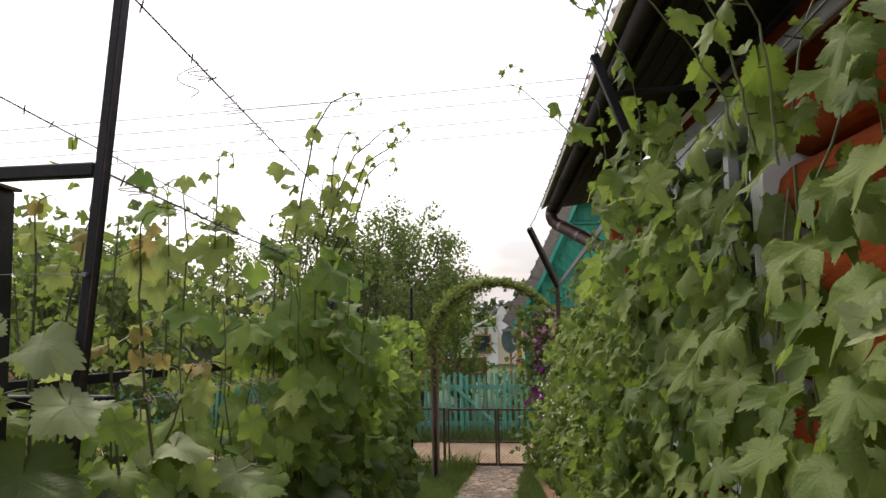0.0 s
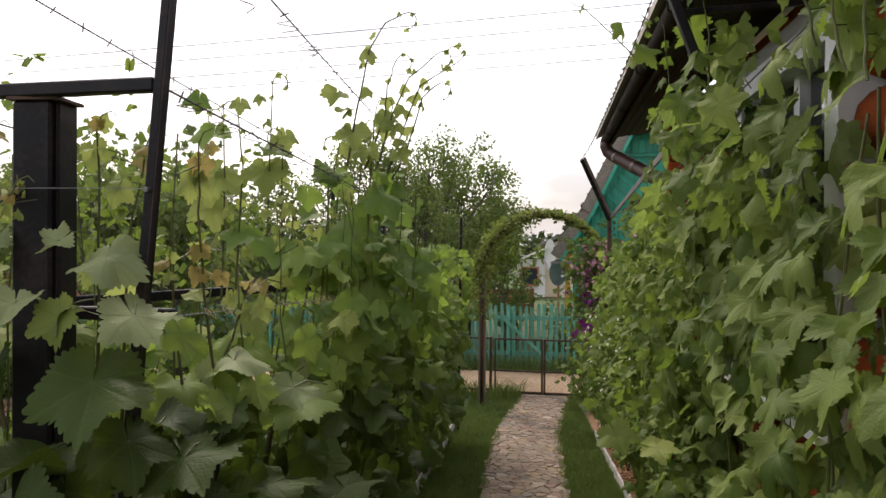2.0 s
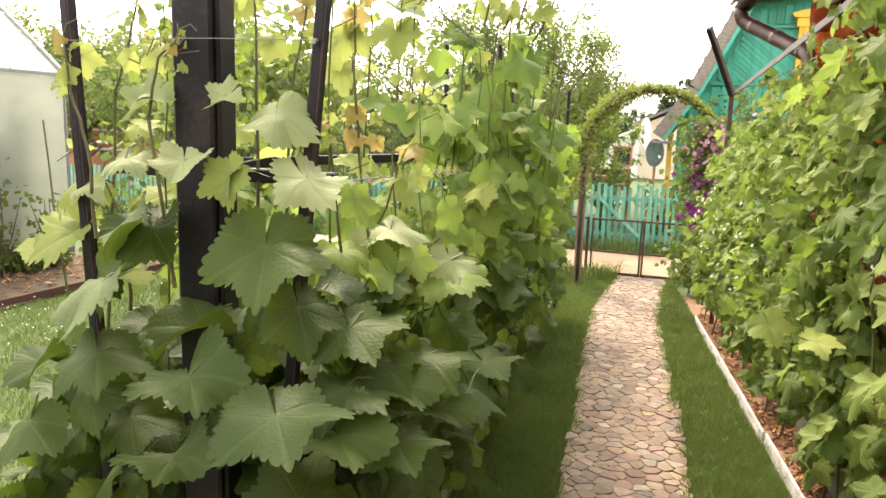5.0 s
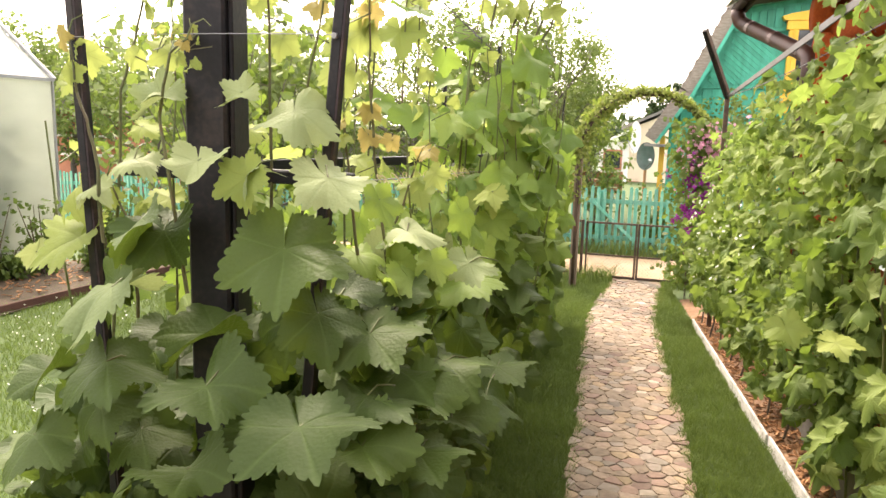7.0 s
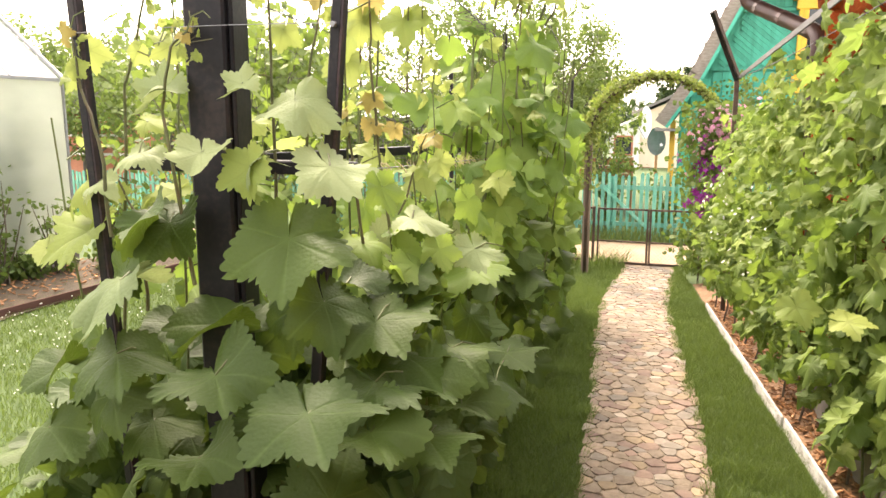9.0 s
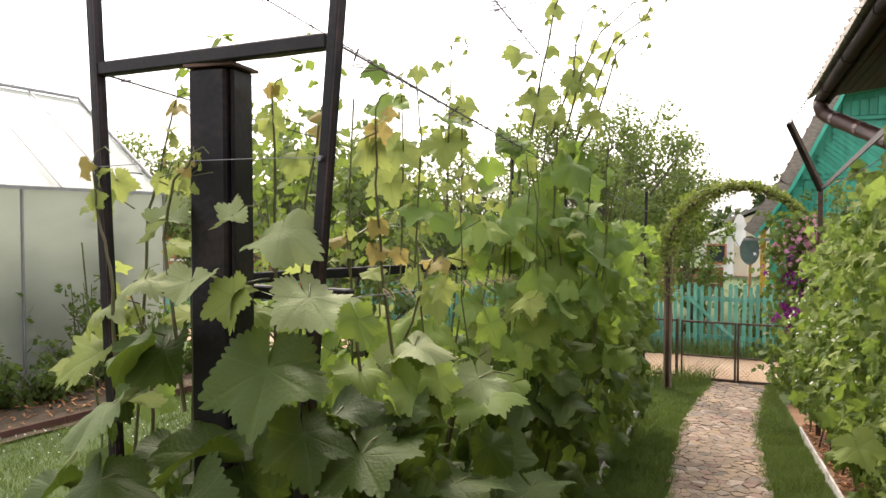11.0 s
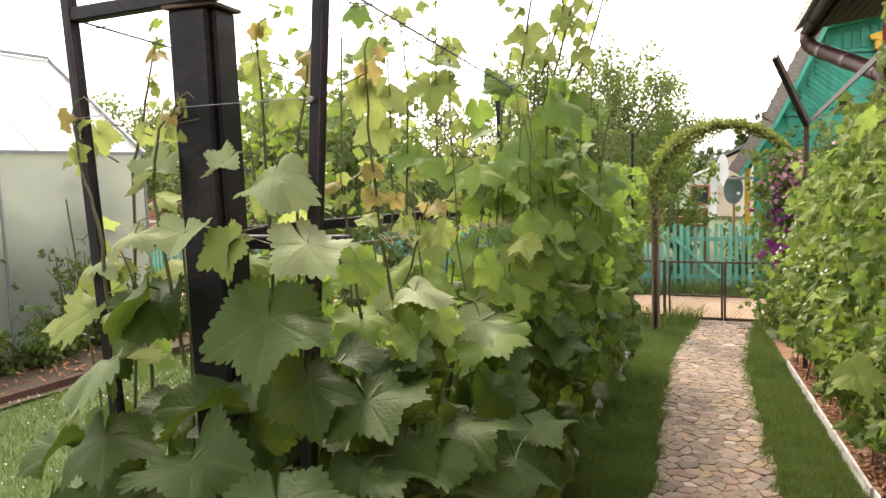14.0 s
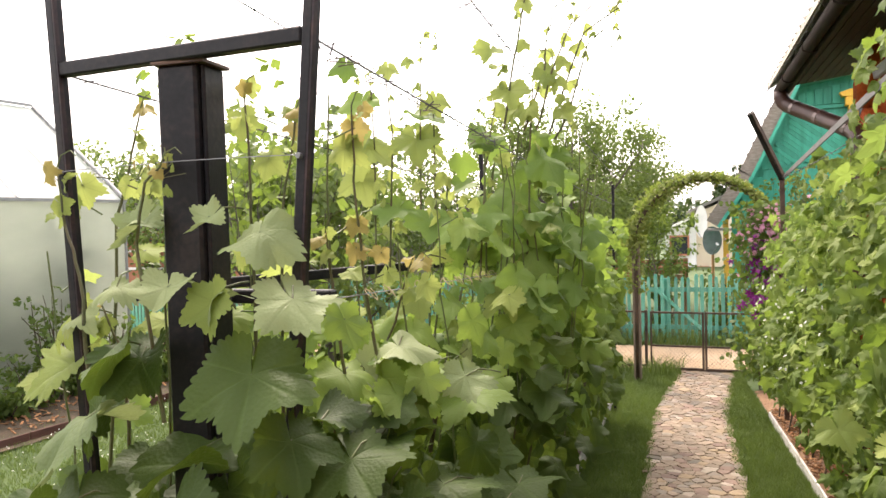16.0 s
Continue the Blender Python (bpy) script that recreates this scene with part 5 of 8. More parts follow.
shed = thing("garden_shed", (-6.2, 16.0, -0.2), "low grey shed with a flat weathered roof", "shed")
part("wall", Geo().box((-8.0, 15.2, -0.4), (-4.6, 17.2, 1.45), 0.01), M_greywood, shed)
part("roof", Geo().prism([(-3.7, 1.42), (0.0, 1.75), (0.0, 1.82), (-3.7, 1.49)], Matrix.Translation((-4.4, 15.0, 0)), 2.5), M_slate, shed)
brick = thing("brick_house", (-16.0, 17, 0), "far red brick house with white bands", "house")
part("wall", Geo().box((-19, 16.0, -0.5), (-13.6, 20, 1.9)), M_brick, brick)
for z in (0.7, 1.2, 1.6):
    part("band", Geo().box((-19, 15.98, z), (-13.6, 16.0, z + 0.07)), M_whitewall, brick)
part("roof", Geo().prism([(-5.7, 1.85), (0.3, 1.85), (-2.7, 3.0)], Matrix.Translation((-13.6, 15.7, 0)), 4.6), M_slate, brick)

# power lines
lines = thing("power_lines", (-10, 26, 8), "four thin overhead power cables", "cables")
for za, zb in ((8.45, 8.65), (8.95, 9.15), (9.55, 9.85), (10.05, 10.45)):
    a, b = Vector((-58, 27.4, za - 0.6)), Vector((20, 25, zb + 0.2))
    part("cable", Geo().tube([a.lerp(b, i / 16) + Vector((0, 0, -0.5 * 4 * (i / 16) * (1 - i / 16))) for i in range(17)], 0.016, 4, False), M_wire, lines)

for x, y, top in ((-58, 27.4, 10.2), (20, 25, 11.1)):
    part("pole", Geo().tube([(x, y + 0.1, -0.6), (x, y + 0.1, top)], [0.13, 0.09], 10), M_greywood, lines)
    part("crossarm", Geo().beam((x - 0.1, y, top - 0.3), (x + 0.1, y, top - 0.3), 0.08, 0.1), M_greywood, lines)

# trees
tree((-2.3, 12.6, -0.1), 4.05, 1.55, "apple_tree", "leafy apple tree with light upright shoots", 0.050, 21500, seed=3)
tree((-2.0, 15.0, -0.1), 3.2, 1.25, "apple_tree", "smaller leafy apple tree behind the fence", 0.050, 11500, seed=5)
tree((-4.6, 14.0, -0.2), 3.5, 1.7, "plum_tree", "dark crowned plum tree", 0.052, 13000, seed=8)
tree((-3.55, 6.6, 0.0), 3.0, 0.95, "young_apple_tree", "young apple tree with pale upright shoots", 0.08, 3600, seed=9, trunk=0.05)
tree((-1.45, 2.75, 0.0), 2.62, 0.36, "fruit_sapling", "slender fruit sapling with pale upright shoots behind the trellis", 0.048, 620, M_sapling, trunk=0.016, seed=41, low=0.5)
tree((-1.05, 14.0, 0.0), 2.1, 0.7, "willow_bush", "soft pale green willow bush seen past the gate", 0.065, 1500, M_sapling, seed=43, trunk=0.03, low=0.1)
tree((-5.4, 9.0, 0.0), 2.9, 1.1, "young_apple_tree", "young apple tree near the greenhouse", 0.085, 3000, seed=12, trunk=0.05)
tree((-7.6, 13.6, -0.2), 3.4, 1.7, "apple_tree", "round apple tree by the far fence", 0.09, 6000, seed=14)
tree((-11.0, 14.5, -0.3), 3.6, 1.9, "apple_tree", "round apple tree by the far fence", 0.09, 6000, seed=17)
tree((-14.5, 15.5, -0.3), 4.2, 2.0, "apple_tree", "tall leafy tree by the far fence", 0.10, 6000, seed=19)
tree((1.5, 11.9, 0.0), 2.5, 0.7, "young_apple_tree", "slender leafy tree before the turquoise house", 0.06, 1500, seed=21, trunk=0.03)
for i, (x, y, h, r) in enumerate(((-40.5, 40, 8.0, 1.9), (-38.6, 40.5, 7.1, 1.7), (-43.0, 42, 6.6, 1.9), (-36.6, 41, 6.2, 1.8), (-34.0, 42, 5.6, 1.8), (-46, 44, 7.2, 2.0))):
    spruce((x, y, -0.5), h, r, 40 + i)
tree((0.65, 60, -1.0), 6.5, 1.25, "pine_tree", "far dark pine over the roofs", 0.22, 4200, M_conifer, 0.2, seed=23)
tree((-1.0, 61, -1.0), 5.6, 1.0, "pine_tree", "far dark pine over the roofs", 0.22, 3000, M_conifer, 0.2, seed=24)
tree((-3.95, 6.0, 0.0), 2.95, 0.95, "pear_tree", "light green pear tree with broad leaves by the greenhouse", 0.075, 1500, M_apple, trunk=0.04, seed=61, low=0.12)


def treeline():
    t = thing("treeline", (0, 70, 0), "far belt of mixed dark trees on the horizon", "trees", kind="stuff")
    mass = LeafMass(TINY)
    for i in range(110):
        x = -95 + i * 1.35
        top = 4.0 + 1.5 * noise.noise((x * 0.13, 0, 0)) + rnd(-0.5, 0.7) + (1.0 if x < -30 else 0)
        for _ in range(46):
            mass.put(Vector((x + rnd(-1.2, 1.2), 68 + rnd(-2, 2), top * rnd(0.0, 1.0) ** 0.7 - 0.5)), wobble(1), Vector((0, -0.6, 0.6)) + wobble(0.5), rnd(0.5, 0.95))
    mass.part("crown", M_conifer, t)


treeline()

# shrubs and weeds
shrub((-1.12, 8.8, 0), 0.2, 1.75, "climbing_shrub", "pale leafy shrub beside the arch", 700, 0.045, M_archleaf, seed=31)
shrub((-1.7, 9.0, 0), 0.5, 1.1, "berry_shrub", "green berry bush by the mesh fence", 1300, 0.05, seed=32)
shrub((-2.7, 8.6, 0), 0.6, 1.2, "berry_shrub", "green berry bush by the mesh fence", 1400, 0.05, seed=33)
shrub((-0.75, 11.4, 0), 0.4, 1.35, "rose_shrub", "tall pale rose bush behind the pickets", 900, 0.05, seed=34)
for i, x in enumerate((-6.2, -4.9, -3.7, -2.6, -1.6, 0.1, 1.6)):
    shrub((x, 11.35 + 0.12 * (i % 3), 0), 0.55, 0.85 + 0.1 * (i % 2), "border_shrub", "low dark leafy bush behind the pickets", 800, 0.05, seed=90 + i)
shrub((0.62, 11.5, 0), 0.5, 1.75, "lilac_shrub", "leafy bush by the turquoise house", 1500, 0.055, seed=35)
shrub((1.15, 12.1, 0), 0.6, 2.0, "lilac_shrub", "leafy bush by the turquoise house", 1700, 0.055, seed=36)
shrub((1.25, 8.3, 0), 0.5, 2.05, "rose_shrub", "tall flowering bush at the end of the bed", 1700, 0.05, M_archleaf, seed=37)
wrg = random.Random(12)
for i in range(17):
    y = 2.6 + 0.34 * i
    x = -6.25 + wrg.uniform(-0.1, 0.62) * (0.4 if i % 3 else 1.0)
    shrub((x, y, 0), wrg.uniform(0.22, 0.42), wrg.uniform(0.3, 0.75) + (0.45 if 5.2 < y < 7.6 and i % 2 else 0.0), "tall_weed", "clump of leafy weeds beside the greenhouse", 380, 0.062, seed=50 + i, stems=12)
for i in range(9):
    shrub((-7.0 - 0.2 * (i % 2), 2.2 + 0.52 * i, 0), 0.34, 1.25 + 0.3 * (i % 3), "tomato_plant", "leafy plant growing inside the greenhouse", 420, 0.09, seed=140 + i, stems=7)
for i, (x, y, r, h) in enumerate(((-5.6, 8.3, 0.5, 0.9), (-4.4, 8.1, 0.5, 0.8))):
    shrub((x, y, 0), r, h, "tall_weed", "clump of tall leafy weeds at the lawn's end", 700, 0.07, seed=80 + i, stems=14)
for i in range(8):
    y = 6.4 - i * 0.62
    shrub((-7.0, y, 0), 0.36, 1.35 + 0.3 * (i % 3 == 0), "tomato_plant", "leafy tomato plant inside the greenhouse", 420, 0.09, seed=70 + i)

# ---------------------------------------------------------------- vines on the trellis
def fill(plant, meshes, mass, count, box, size, face, spread=0.5, objects=300, droop=0.9, keep_out=None, shift=None, up=(0.4, 1.2), lean=0.6, gap=-0.16):
    """Leaves in a box: the first ones single, the rest in one mass. face: the way their upper sides look."""
    (x0, y0, z0), (x1, y1, z1) = box
    shift = shift or trellis_shift
    done = 0
    for i in range(count):
        k = rnd(0, 1)
        y = rnd(y0, y1)
        z = rnd(z0, z1)
        x = rnd(x0, x1) + shift(y, z)
        p = Vector((x, y, z)) + wobble(0.02)
        if noise.noise(p * 4.5) < gap or (keep_out and keep_out(p)):
            continue
        nrm = Vector(face) * 0.5 + Vector((0, 0, rnd(*up))) + wobble(spread * 0.8)
        tip = Vector((face[0] * lean, face[1] * lean, -droop * 0.8)) + wobble(spread)
        s = rnd(size[0], size[1])
        if done < objects:
            one_leaf(plant, RNG.choice(meshes), p, tip, nrm, s)
        else:
            mass.put(p, tip, nrm, s)
        done += 1


SLANT = -0.074


def trellis_shift(y, z):
    """How far the trellis row lies to the side at y."""
    return SLANT * (y - 1.2) - 0.42 * max(0.0, 0.9 - z) * min(max(y - 1.3, 0.0) * 2.0, 1.0) * (1.0 - 0.75 * min(max((y - 4.2) / 1.8, 0.0), 1.0))


def house_shift(y, z):
    """The outer face of the leaf screen by the house."""
    return min(1.40 - 0.139 * y, 1.0) + 0.15 * max(0.0, z - 0.9) * min(max(y - 3.0, 0.0), 1.5)


front_vine = thing("grapevine", (-0.5, 1.5, 0), "grapevine with broad toothed green leaves on the trellis", "grapevine", "grapevines on the trellis")
hop_plant = thing("hop_plant", (-0.35, 2.8, 0), "tall bushy hop plant with shoots above the wires", "climbing plant")
row_vine = thing("grapevine", (-0.75, 5.2, 0), "dense leafy grapevine along the far trellis", "grapevine", "grapevines on the trellis")
near_house_vine = thing("grapevine", (1.15, 2.0, 0), "grapevine with drooping lobed leaves against the house", "grapevine", "grapevines by the house")
far_house_vine = thing("grapevine", (0.85, 5.4, 0), "small-leaved grapevine in a leafy screen by the bed", "grapevine", "grapevines by the house")


def shoot(plant, pts, meshes, size, thick=0.0023):
    """A long green shoot with leaves that grow smaller towards its curled tip."""
    pts = [Vector(p) for p in pts]
    part("shoot", cane(pts, thick, thick * 0.5, 0.006), M_stem if thick < 0.003 else M_cane, plant)
    legs = [(b - a).length for a, b in zip(pts, pts[1:])]
    total, d = sum(legs), 0.06
    while d < total:
        r, i = d, 0
        while r > legs[i] and i < len(legs) - 1:
            r -= legs[i]
            i += 1
        p = pts[i].lerp(pts[i + 1], r / legs[i])
        k = d / total
        a = rnd(0, 6.28)
        out = Vector((math.cos(a), math.sin(a), 0))
        s = size * (1.15 - 0.85 * k) * rnd(0.7, 1.2)
        q = p + out * 0.04 * (1.2 - k) + Vector((0, 0, 0.01))
        part("petiole", Geo().tube([p, q], 0.0015, 4, False), M_stem, plant)
        one_leaf(plant, RNG.choice(meshes), q, out * 0.7 + Vector((0, 0, -0.7)), Vector((0, -0.5, 0.7)) + out * 0.3, s)
        d += rnd(0.05, 0.11)
    # the soft tip hooks over and ends in a tendril
    ax = (pts[-1] - pts[-2]).normalized()
    side = Vector((ax.z, 0, -ax.x)) * RNG.choice((-1, 1, 1))
    hook = [pts[-1] + ax * 0.035 * math.sin(a) + side * 0.03 * (1 - math.cos(a)) for a in (0, 0.6, 1.2, 1.8, 2.4, 3.0, 3.6)]
    part("tendril", Geo().tube(hook, max(0.0016, thick * 0.5), 4, False), M_stem, plant)
    for q in hook[2::2]:
        one_leaf(plant, RNG.choice(meshes), q, wobble(0.5) + Vector((0, 0, -0.6)), wobble(0.6) + Vector((0, -0.6, 0.5)), size * rnd(0.22, 0.38))


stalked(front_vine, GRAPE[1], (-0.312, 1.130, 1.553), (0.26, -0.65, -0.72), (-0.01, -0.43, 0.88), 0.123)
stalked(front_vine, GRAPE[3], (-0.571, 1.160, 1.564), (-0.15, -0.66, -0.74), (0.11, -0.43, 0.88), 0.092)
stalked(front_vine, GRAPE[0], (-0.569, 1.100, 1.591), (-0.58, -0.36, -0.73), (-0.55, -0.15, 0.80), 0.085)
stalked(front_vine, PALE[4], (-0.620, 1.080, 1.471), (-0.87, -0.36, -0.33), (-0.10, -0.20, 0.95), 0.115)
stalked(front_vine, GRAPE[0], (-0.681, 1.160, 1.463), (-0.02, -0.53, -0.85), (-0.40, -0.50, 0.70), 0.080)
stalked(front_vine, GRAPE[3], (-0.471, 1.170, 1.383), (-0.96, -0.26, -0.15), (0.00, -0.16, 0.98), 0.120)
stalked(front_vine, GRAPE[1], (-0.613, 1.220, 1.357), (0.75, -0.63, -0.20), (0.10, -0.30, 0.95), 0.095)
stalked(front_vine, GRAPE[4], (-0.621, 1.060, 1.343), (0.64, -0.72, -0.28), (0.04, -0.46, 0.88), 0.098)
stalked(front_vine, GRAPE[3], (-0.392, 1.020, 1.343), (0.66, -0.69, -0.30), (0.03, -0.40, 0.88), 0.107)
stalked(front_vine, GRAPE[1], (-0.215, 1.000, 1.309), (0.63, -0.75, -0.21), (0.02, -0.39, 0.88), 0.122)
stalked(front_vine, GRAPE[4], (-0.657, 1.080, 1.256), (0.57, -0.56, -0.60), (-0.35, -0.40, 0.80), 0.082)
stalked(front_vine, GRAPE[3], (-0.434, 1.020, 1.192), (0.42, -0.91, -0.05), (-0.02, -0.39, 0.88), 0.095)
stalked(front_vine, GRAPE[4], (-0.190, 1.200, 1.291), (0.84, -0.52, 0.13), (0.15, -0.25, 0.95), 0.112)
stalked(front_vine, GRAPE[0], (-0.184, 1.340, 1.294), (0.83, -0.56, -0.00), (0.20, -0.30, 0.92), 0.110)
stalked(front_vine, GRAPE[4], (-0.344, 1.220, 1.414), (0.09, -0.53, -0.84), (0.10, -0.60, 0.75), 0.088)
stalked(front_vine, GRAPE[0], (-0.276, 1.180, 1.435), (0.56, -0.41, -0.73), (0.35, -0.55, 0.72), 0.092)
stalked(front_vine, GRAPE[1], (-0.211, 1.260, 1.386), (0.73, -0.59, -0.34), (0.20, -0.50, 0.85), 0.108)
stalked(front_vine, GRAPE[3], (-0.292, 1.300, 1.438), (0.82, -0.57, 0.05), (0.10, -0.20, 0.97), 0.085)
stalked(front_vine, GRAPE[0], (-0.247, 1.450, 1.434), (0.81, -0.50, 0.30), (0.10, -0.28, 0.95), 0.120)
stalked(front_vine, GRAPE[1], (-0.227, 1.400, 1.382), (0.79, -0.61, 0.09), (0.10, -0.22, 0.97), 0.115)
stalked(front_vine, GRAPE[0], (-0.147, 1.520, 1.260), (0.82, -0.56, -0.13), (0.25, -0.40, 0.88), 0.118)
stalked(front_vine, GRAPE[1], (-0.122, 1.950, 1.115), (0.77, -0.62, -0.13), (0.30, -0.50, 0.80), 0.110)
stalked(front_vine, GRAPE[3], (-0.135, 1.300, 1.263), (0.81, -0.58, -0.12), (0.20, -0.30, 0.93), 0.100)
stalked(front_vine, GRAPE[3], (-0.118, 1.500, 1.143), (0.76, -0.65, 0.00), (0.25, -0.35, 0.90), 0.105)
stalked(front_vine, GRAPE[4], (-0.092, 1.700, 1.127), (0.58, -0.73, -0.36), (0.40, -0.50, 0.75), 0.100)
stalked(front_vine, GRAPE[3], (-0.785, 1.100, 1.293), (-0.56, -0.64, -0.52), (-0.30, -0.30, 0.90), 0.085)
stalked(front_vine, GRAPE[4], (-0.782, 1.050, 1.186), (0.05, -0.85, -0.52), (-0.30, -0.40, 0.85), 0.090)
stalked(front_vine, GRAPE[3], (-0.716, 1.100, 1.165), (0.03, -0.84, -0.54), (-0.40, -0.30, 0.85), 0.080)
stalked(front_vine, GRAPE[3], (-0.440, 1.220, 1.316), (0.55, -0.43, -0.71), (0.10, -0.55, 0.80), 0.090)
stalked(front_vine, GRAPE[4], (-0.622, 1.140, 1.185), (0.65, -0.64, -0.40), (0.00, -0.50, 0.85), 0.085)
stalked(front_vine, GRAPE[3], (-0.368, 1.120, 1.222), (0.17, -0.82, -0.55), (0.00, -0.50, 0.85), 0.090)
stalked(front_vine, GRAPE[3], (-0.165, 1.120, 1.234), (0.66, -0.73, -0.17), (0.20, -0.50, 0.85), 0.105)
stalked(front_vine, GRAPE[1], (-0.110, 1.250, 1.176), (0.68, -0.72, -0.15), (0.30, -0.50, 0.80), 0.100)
stalked(front_vine, MID[2], (-0.260, 1.750, 1.443), (0.76, -0.58, 0.31), (0.10, -0.35, 0.92), 0.100)
stalked(front_vine, MID[0], (-0.158, 1.700, 1.398), (0.76, -0.64, -0.10), (0.20, -0.40, 0.88), 0.105)
stalked(front_vine, PALE[0], (-0.242, 1.150, 1.674), (0.78, -0.42, -0.46), (0.35, -0.35, 0.85), 0.090)
stalked(front_vine, MID[1], (-0.155, 1.160, 1.641), (0.38, -0.27, -0.89), (0.80, -0.40, 0.30), 0.050)
stalked(front_vine, PALE[3], (-0.467, 1.120, 1.693), (0.50, -0.79, -0.36), (0.05, -0.25, 0.97), 0.065)
stalked(front_vine, YOUNG[1], (-0.374, 1.120, 1.672), (-0.71, -0.26, -0.66), (0.50, -0.40, 0.75), 0.062)
stalked(front_vine, PALE[2], (-0.383, 1.140, 1.674), (0.75, -0.51, 0.42), (0.50, -0.50, 0.60), 0.050)
stalked(front_vine, PALE[5], (-0.662, 1.200, 1.686), (0.07, -0.97, -0.25), (0.00, -0.20, 0.98), 0.062)
stalked(front_vine, YOUNG[3], (-0.844, 1.250, 1.519), (-0.81, -0.36, -0.47), (-0.20, -0.50, 0.80), 0.118)
stalked(front_vine, YOUNG[5], (-0.865, 1.280, 1.620), (-0.62, -0.38, -0.68), (-0.30, -0.50, 0.80), 0.085)
stalked(front_vine, PALE[2], (-0.759, 1.200, 1.630), (-0.06, -0.90, -0.44), (-0.20, -0.30, 0.90), 0.050)
stalked(front_vine, PALE[3], (-0.600, 1.200, 1.802), (-0.63, -0.53, -0.57), (0.10, -0.40, 0.90), 0.075)
stalked(front_vine, PALE[4], (-0.626, 1.220, 1.813), (0.92, -0.39, 0.08), (0.10, -0.45, 0.85), 0.050)
stalked(front_vine, PALE[3], (-0.401, 1.150, 1.807), (-0.78, -0.44, -0.44), (0.30, -0.40, 0.85), 0.050)
stalked(front_vine, PALE[4], (-0.314, 1.170, 1.780), (0.42, -0.78, -0.46), (0.00, -0.25, 0.97), 0.078)
stalked(front_vine, YOUNG[2], (-0.683, 1.340, 1.893), (-0.65, -0.56, 0.51), (0.10, -0.70, 0.60), 0.050)
stalked(front_vine, YOUNG[4], (-0.890, 1.300, 1.847), (-0.62, -0.35, -0.70), (0.20, -0.60, 0.70), 0.050)
stalked(front_vine, YOUNG[4], (-0.873, 1.320, 1.888), (0.34, -0.20, -0.92), (0.30, -0.70, 0.50), 0.046)
stalked(front_vine, YOUNG[3], (-0.519, 1.400, 2.005), (0.17, -0.38, -0.91), (0.30, -0.70, 0.55), 0.046)
stalked(front_vine, YOUNG[4], (-0.492, 1.450, 1.929), (-0.20, -0.50, -0.84), (0.10, -0.70, 0.60), 0.045)
stalked(front_vine, COPPER[1], (-0.387, 1.400, 1.984), (0.06, -0.54, -0.84), (0.10, -0.60, 0.70), 0.032)
stalked(front_vine, COPPER[2], (-0.320, 1.500, 1.738), (0.67, -0.49, -0.55), (0.20, -0.70, 0.60), 0.033)
stalked(front_vine, COPPER[5], (-0.220, 1.600, 1.707), (-0.20, -0.89, -0.41), (0.00, -0.30, 0.95), 0.033)
stalked(front_vine, COPPER[0], (-0.317, 1.500, 1.791), (-0.11, -0.59, -0.80), (0.20, -0.60, 0.70), 0.032)
stalked(front_vine, YOUNG[2], (-0.668, 1.600, 1.741), (0.86, -0.32, -0.40), (0.20, -0.60, 0.70), 0.050)
stalked(front_vine, YOUNG[4], (-0.889, 1.500, 1.741), (0.92, -0.27, -0.28), (0.10, -0.60, 0.75), 0.046)
stalked(front_vine, YOUNG[5], (-0.337, 1.500, 1.945), (-0.06, -0.34, -0.94), (0.30, -0.60, 0.60), 0.050)
stalked(front_vine, YOUNG[5], (-0.790, 1.350, 1.552), (-0.27, -0.82, -0.51), (0.00, -0.40, 0.90), 0.060)
stalked(front_vine, YOUNG[1], (-0.742, 1.400, 1.593), (-0.65, -0.62, -0.45), (0.10, -0.50, 0.80), 0.060)
stalked(front_vine, YOUNG[5], (-0.605, 1.450, 1.596), (0.87, -0.38, -0.31), (0.10, -0.50, 0.80), 0.060)
stalked(front_vine, YOUNG[2], (-0.216, 2.200, 1.571), (-0.59, -0.73, -0.35), (0.00, -0.40, 0.90), 0.070)
stalked(front_vine, YOUNG[4], (-0.276, 1.700, 1.620), (-0.59, -0.75, -0.30), (0.10, -0.50, 0.80), 0.060)
stalked(front_vine, MID[4], (-0.346, 2.200, 1.776), (0.78, -0.42, -0.46), (0.20, -0.60, 0.70), 0.070)
stalked(front_vine, PALE[4], (-0.230, 1.500, 1.541), (0.78, -0.62, -0.04), (0.10, -0.30, 0.93), 0.075)
stalked(front_vine, PALE[0], (-0.106, 1.550, 1.476), (0.52, -0.66, -0.55), (0.30, -0.40, 0.85), 0.070)
stalked(front_vine, MID[5], (-0.302, 1.400, 1.503), (0.71, -0.63, -0.31), (0.30, -0.40, 0.85), 0.070)
stalked(front_vine, MID[5], (-0.349, 1.450, 1.431), (0.65, -0.54, 0.54), (0.20, -0.50, 0.80), 0.060)
one_leaf(near_house_vine, LOBED[5], (0.924, 1.270, 2.175), (-0.60, 0.54, -0.59), (-0.64, -0.22, 0.61), 0.072)
one_leaf(near_house_vine, LOBED[2], (0.980, 0.927, 2.156), (-0.49, 0.33, -0.81), (-0.59, -0.19, 0.63), 0.067)
one_leaf(near_house_vine, LOBED[3], (0.950, 0.888, 2.110), (-0.41, -0.62, -0.67), (-0.73, -0.15, 0.74), 0.072)
one_leaf(near_house_vine, LOBED[0], (0.965, 1.072, 2.103), (-0.66, 0.21, -0.72), (-0.57, -0.06, 0.69), 0.059)
one_leaf(near_house_vine, LOBED[3], (0.950, 1.203, 2.053), (-0.43, 0.78, -0.46), (-0.63, -0.27, 0.64), 0.072)
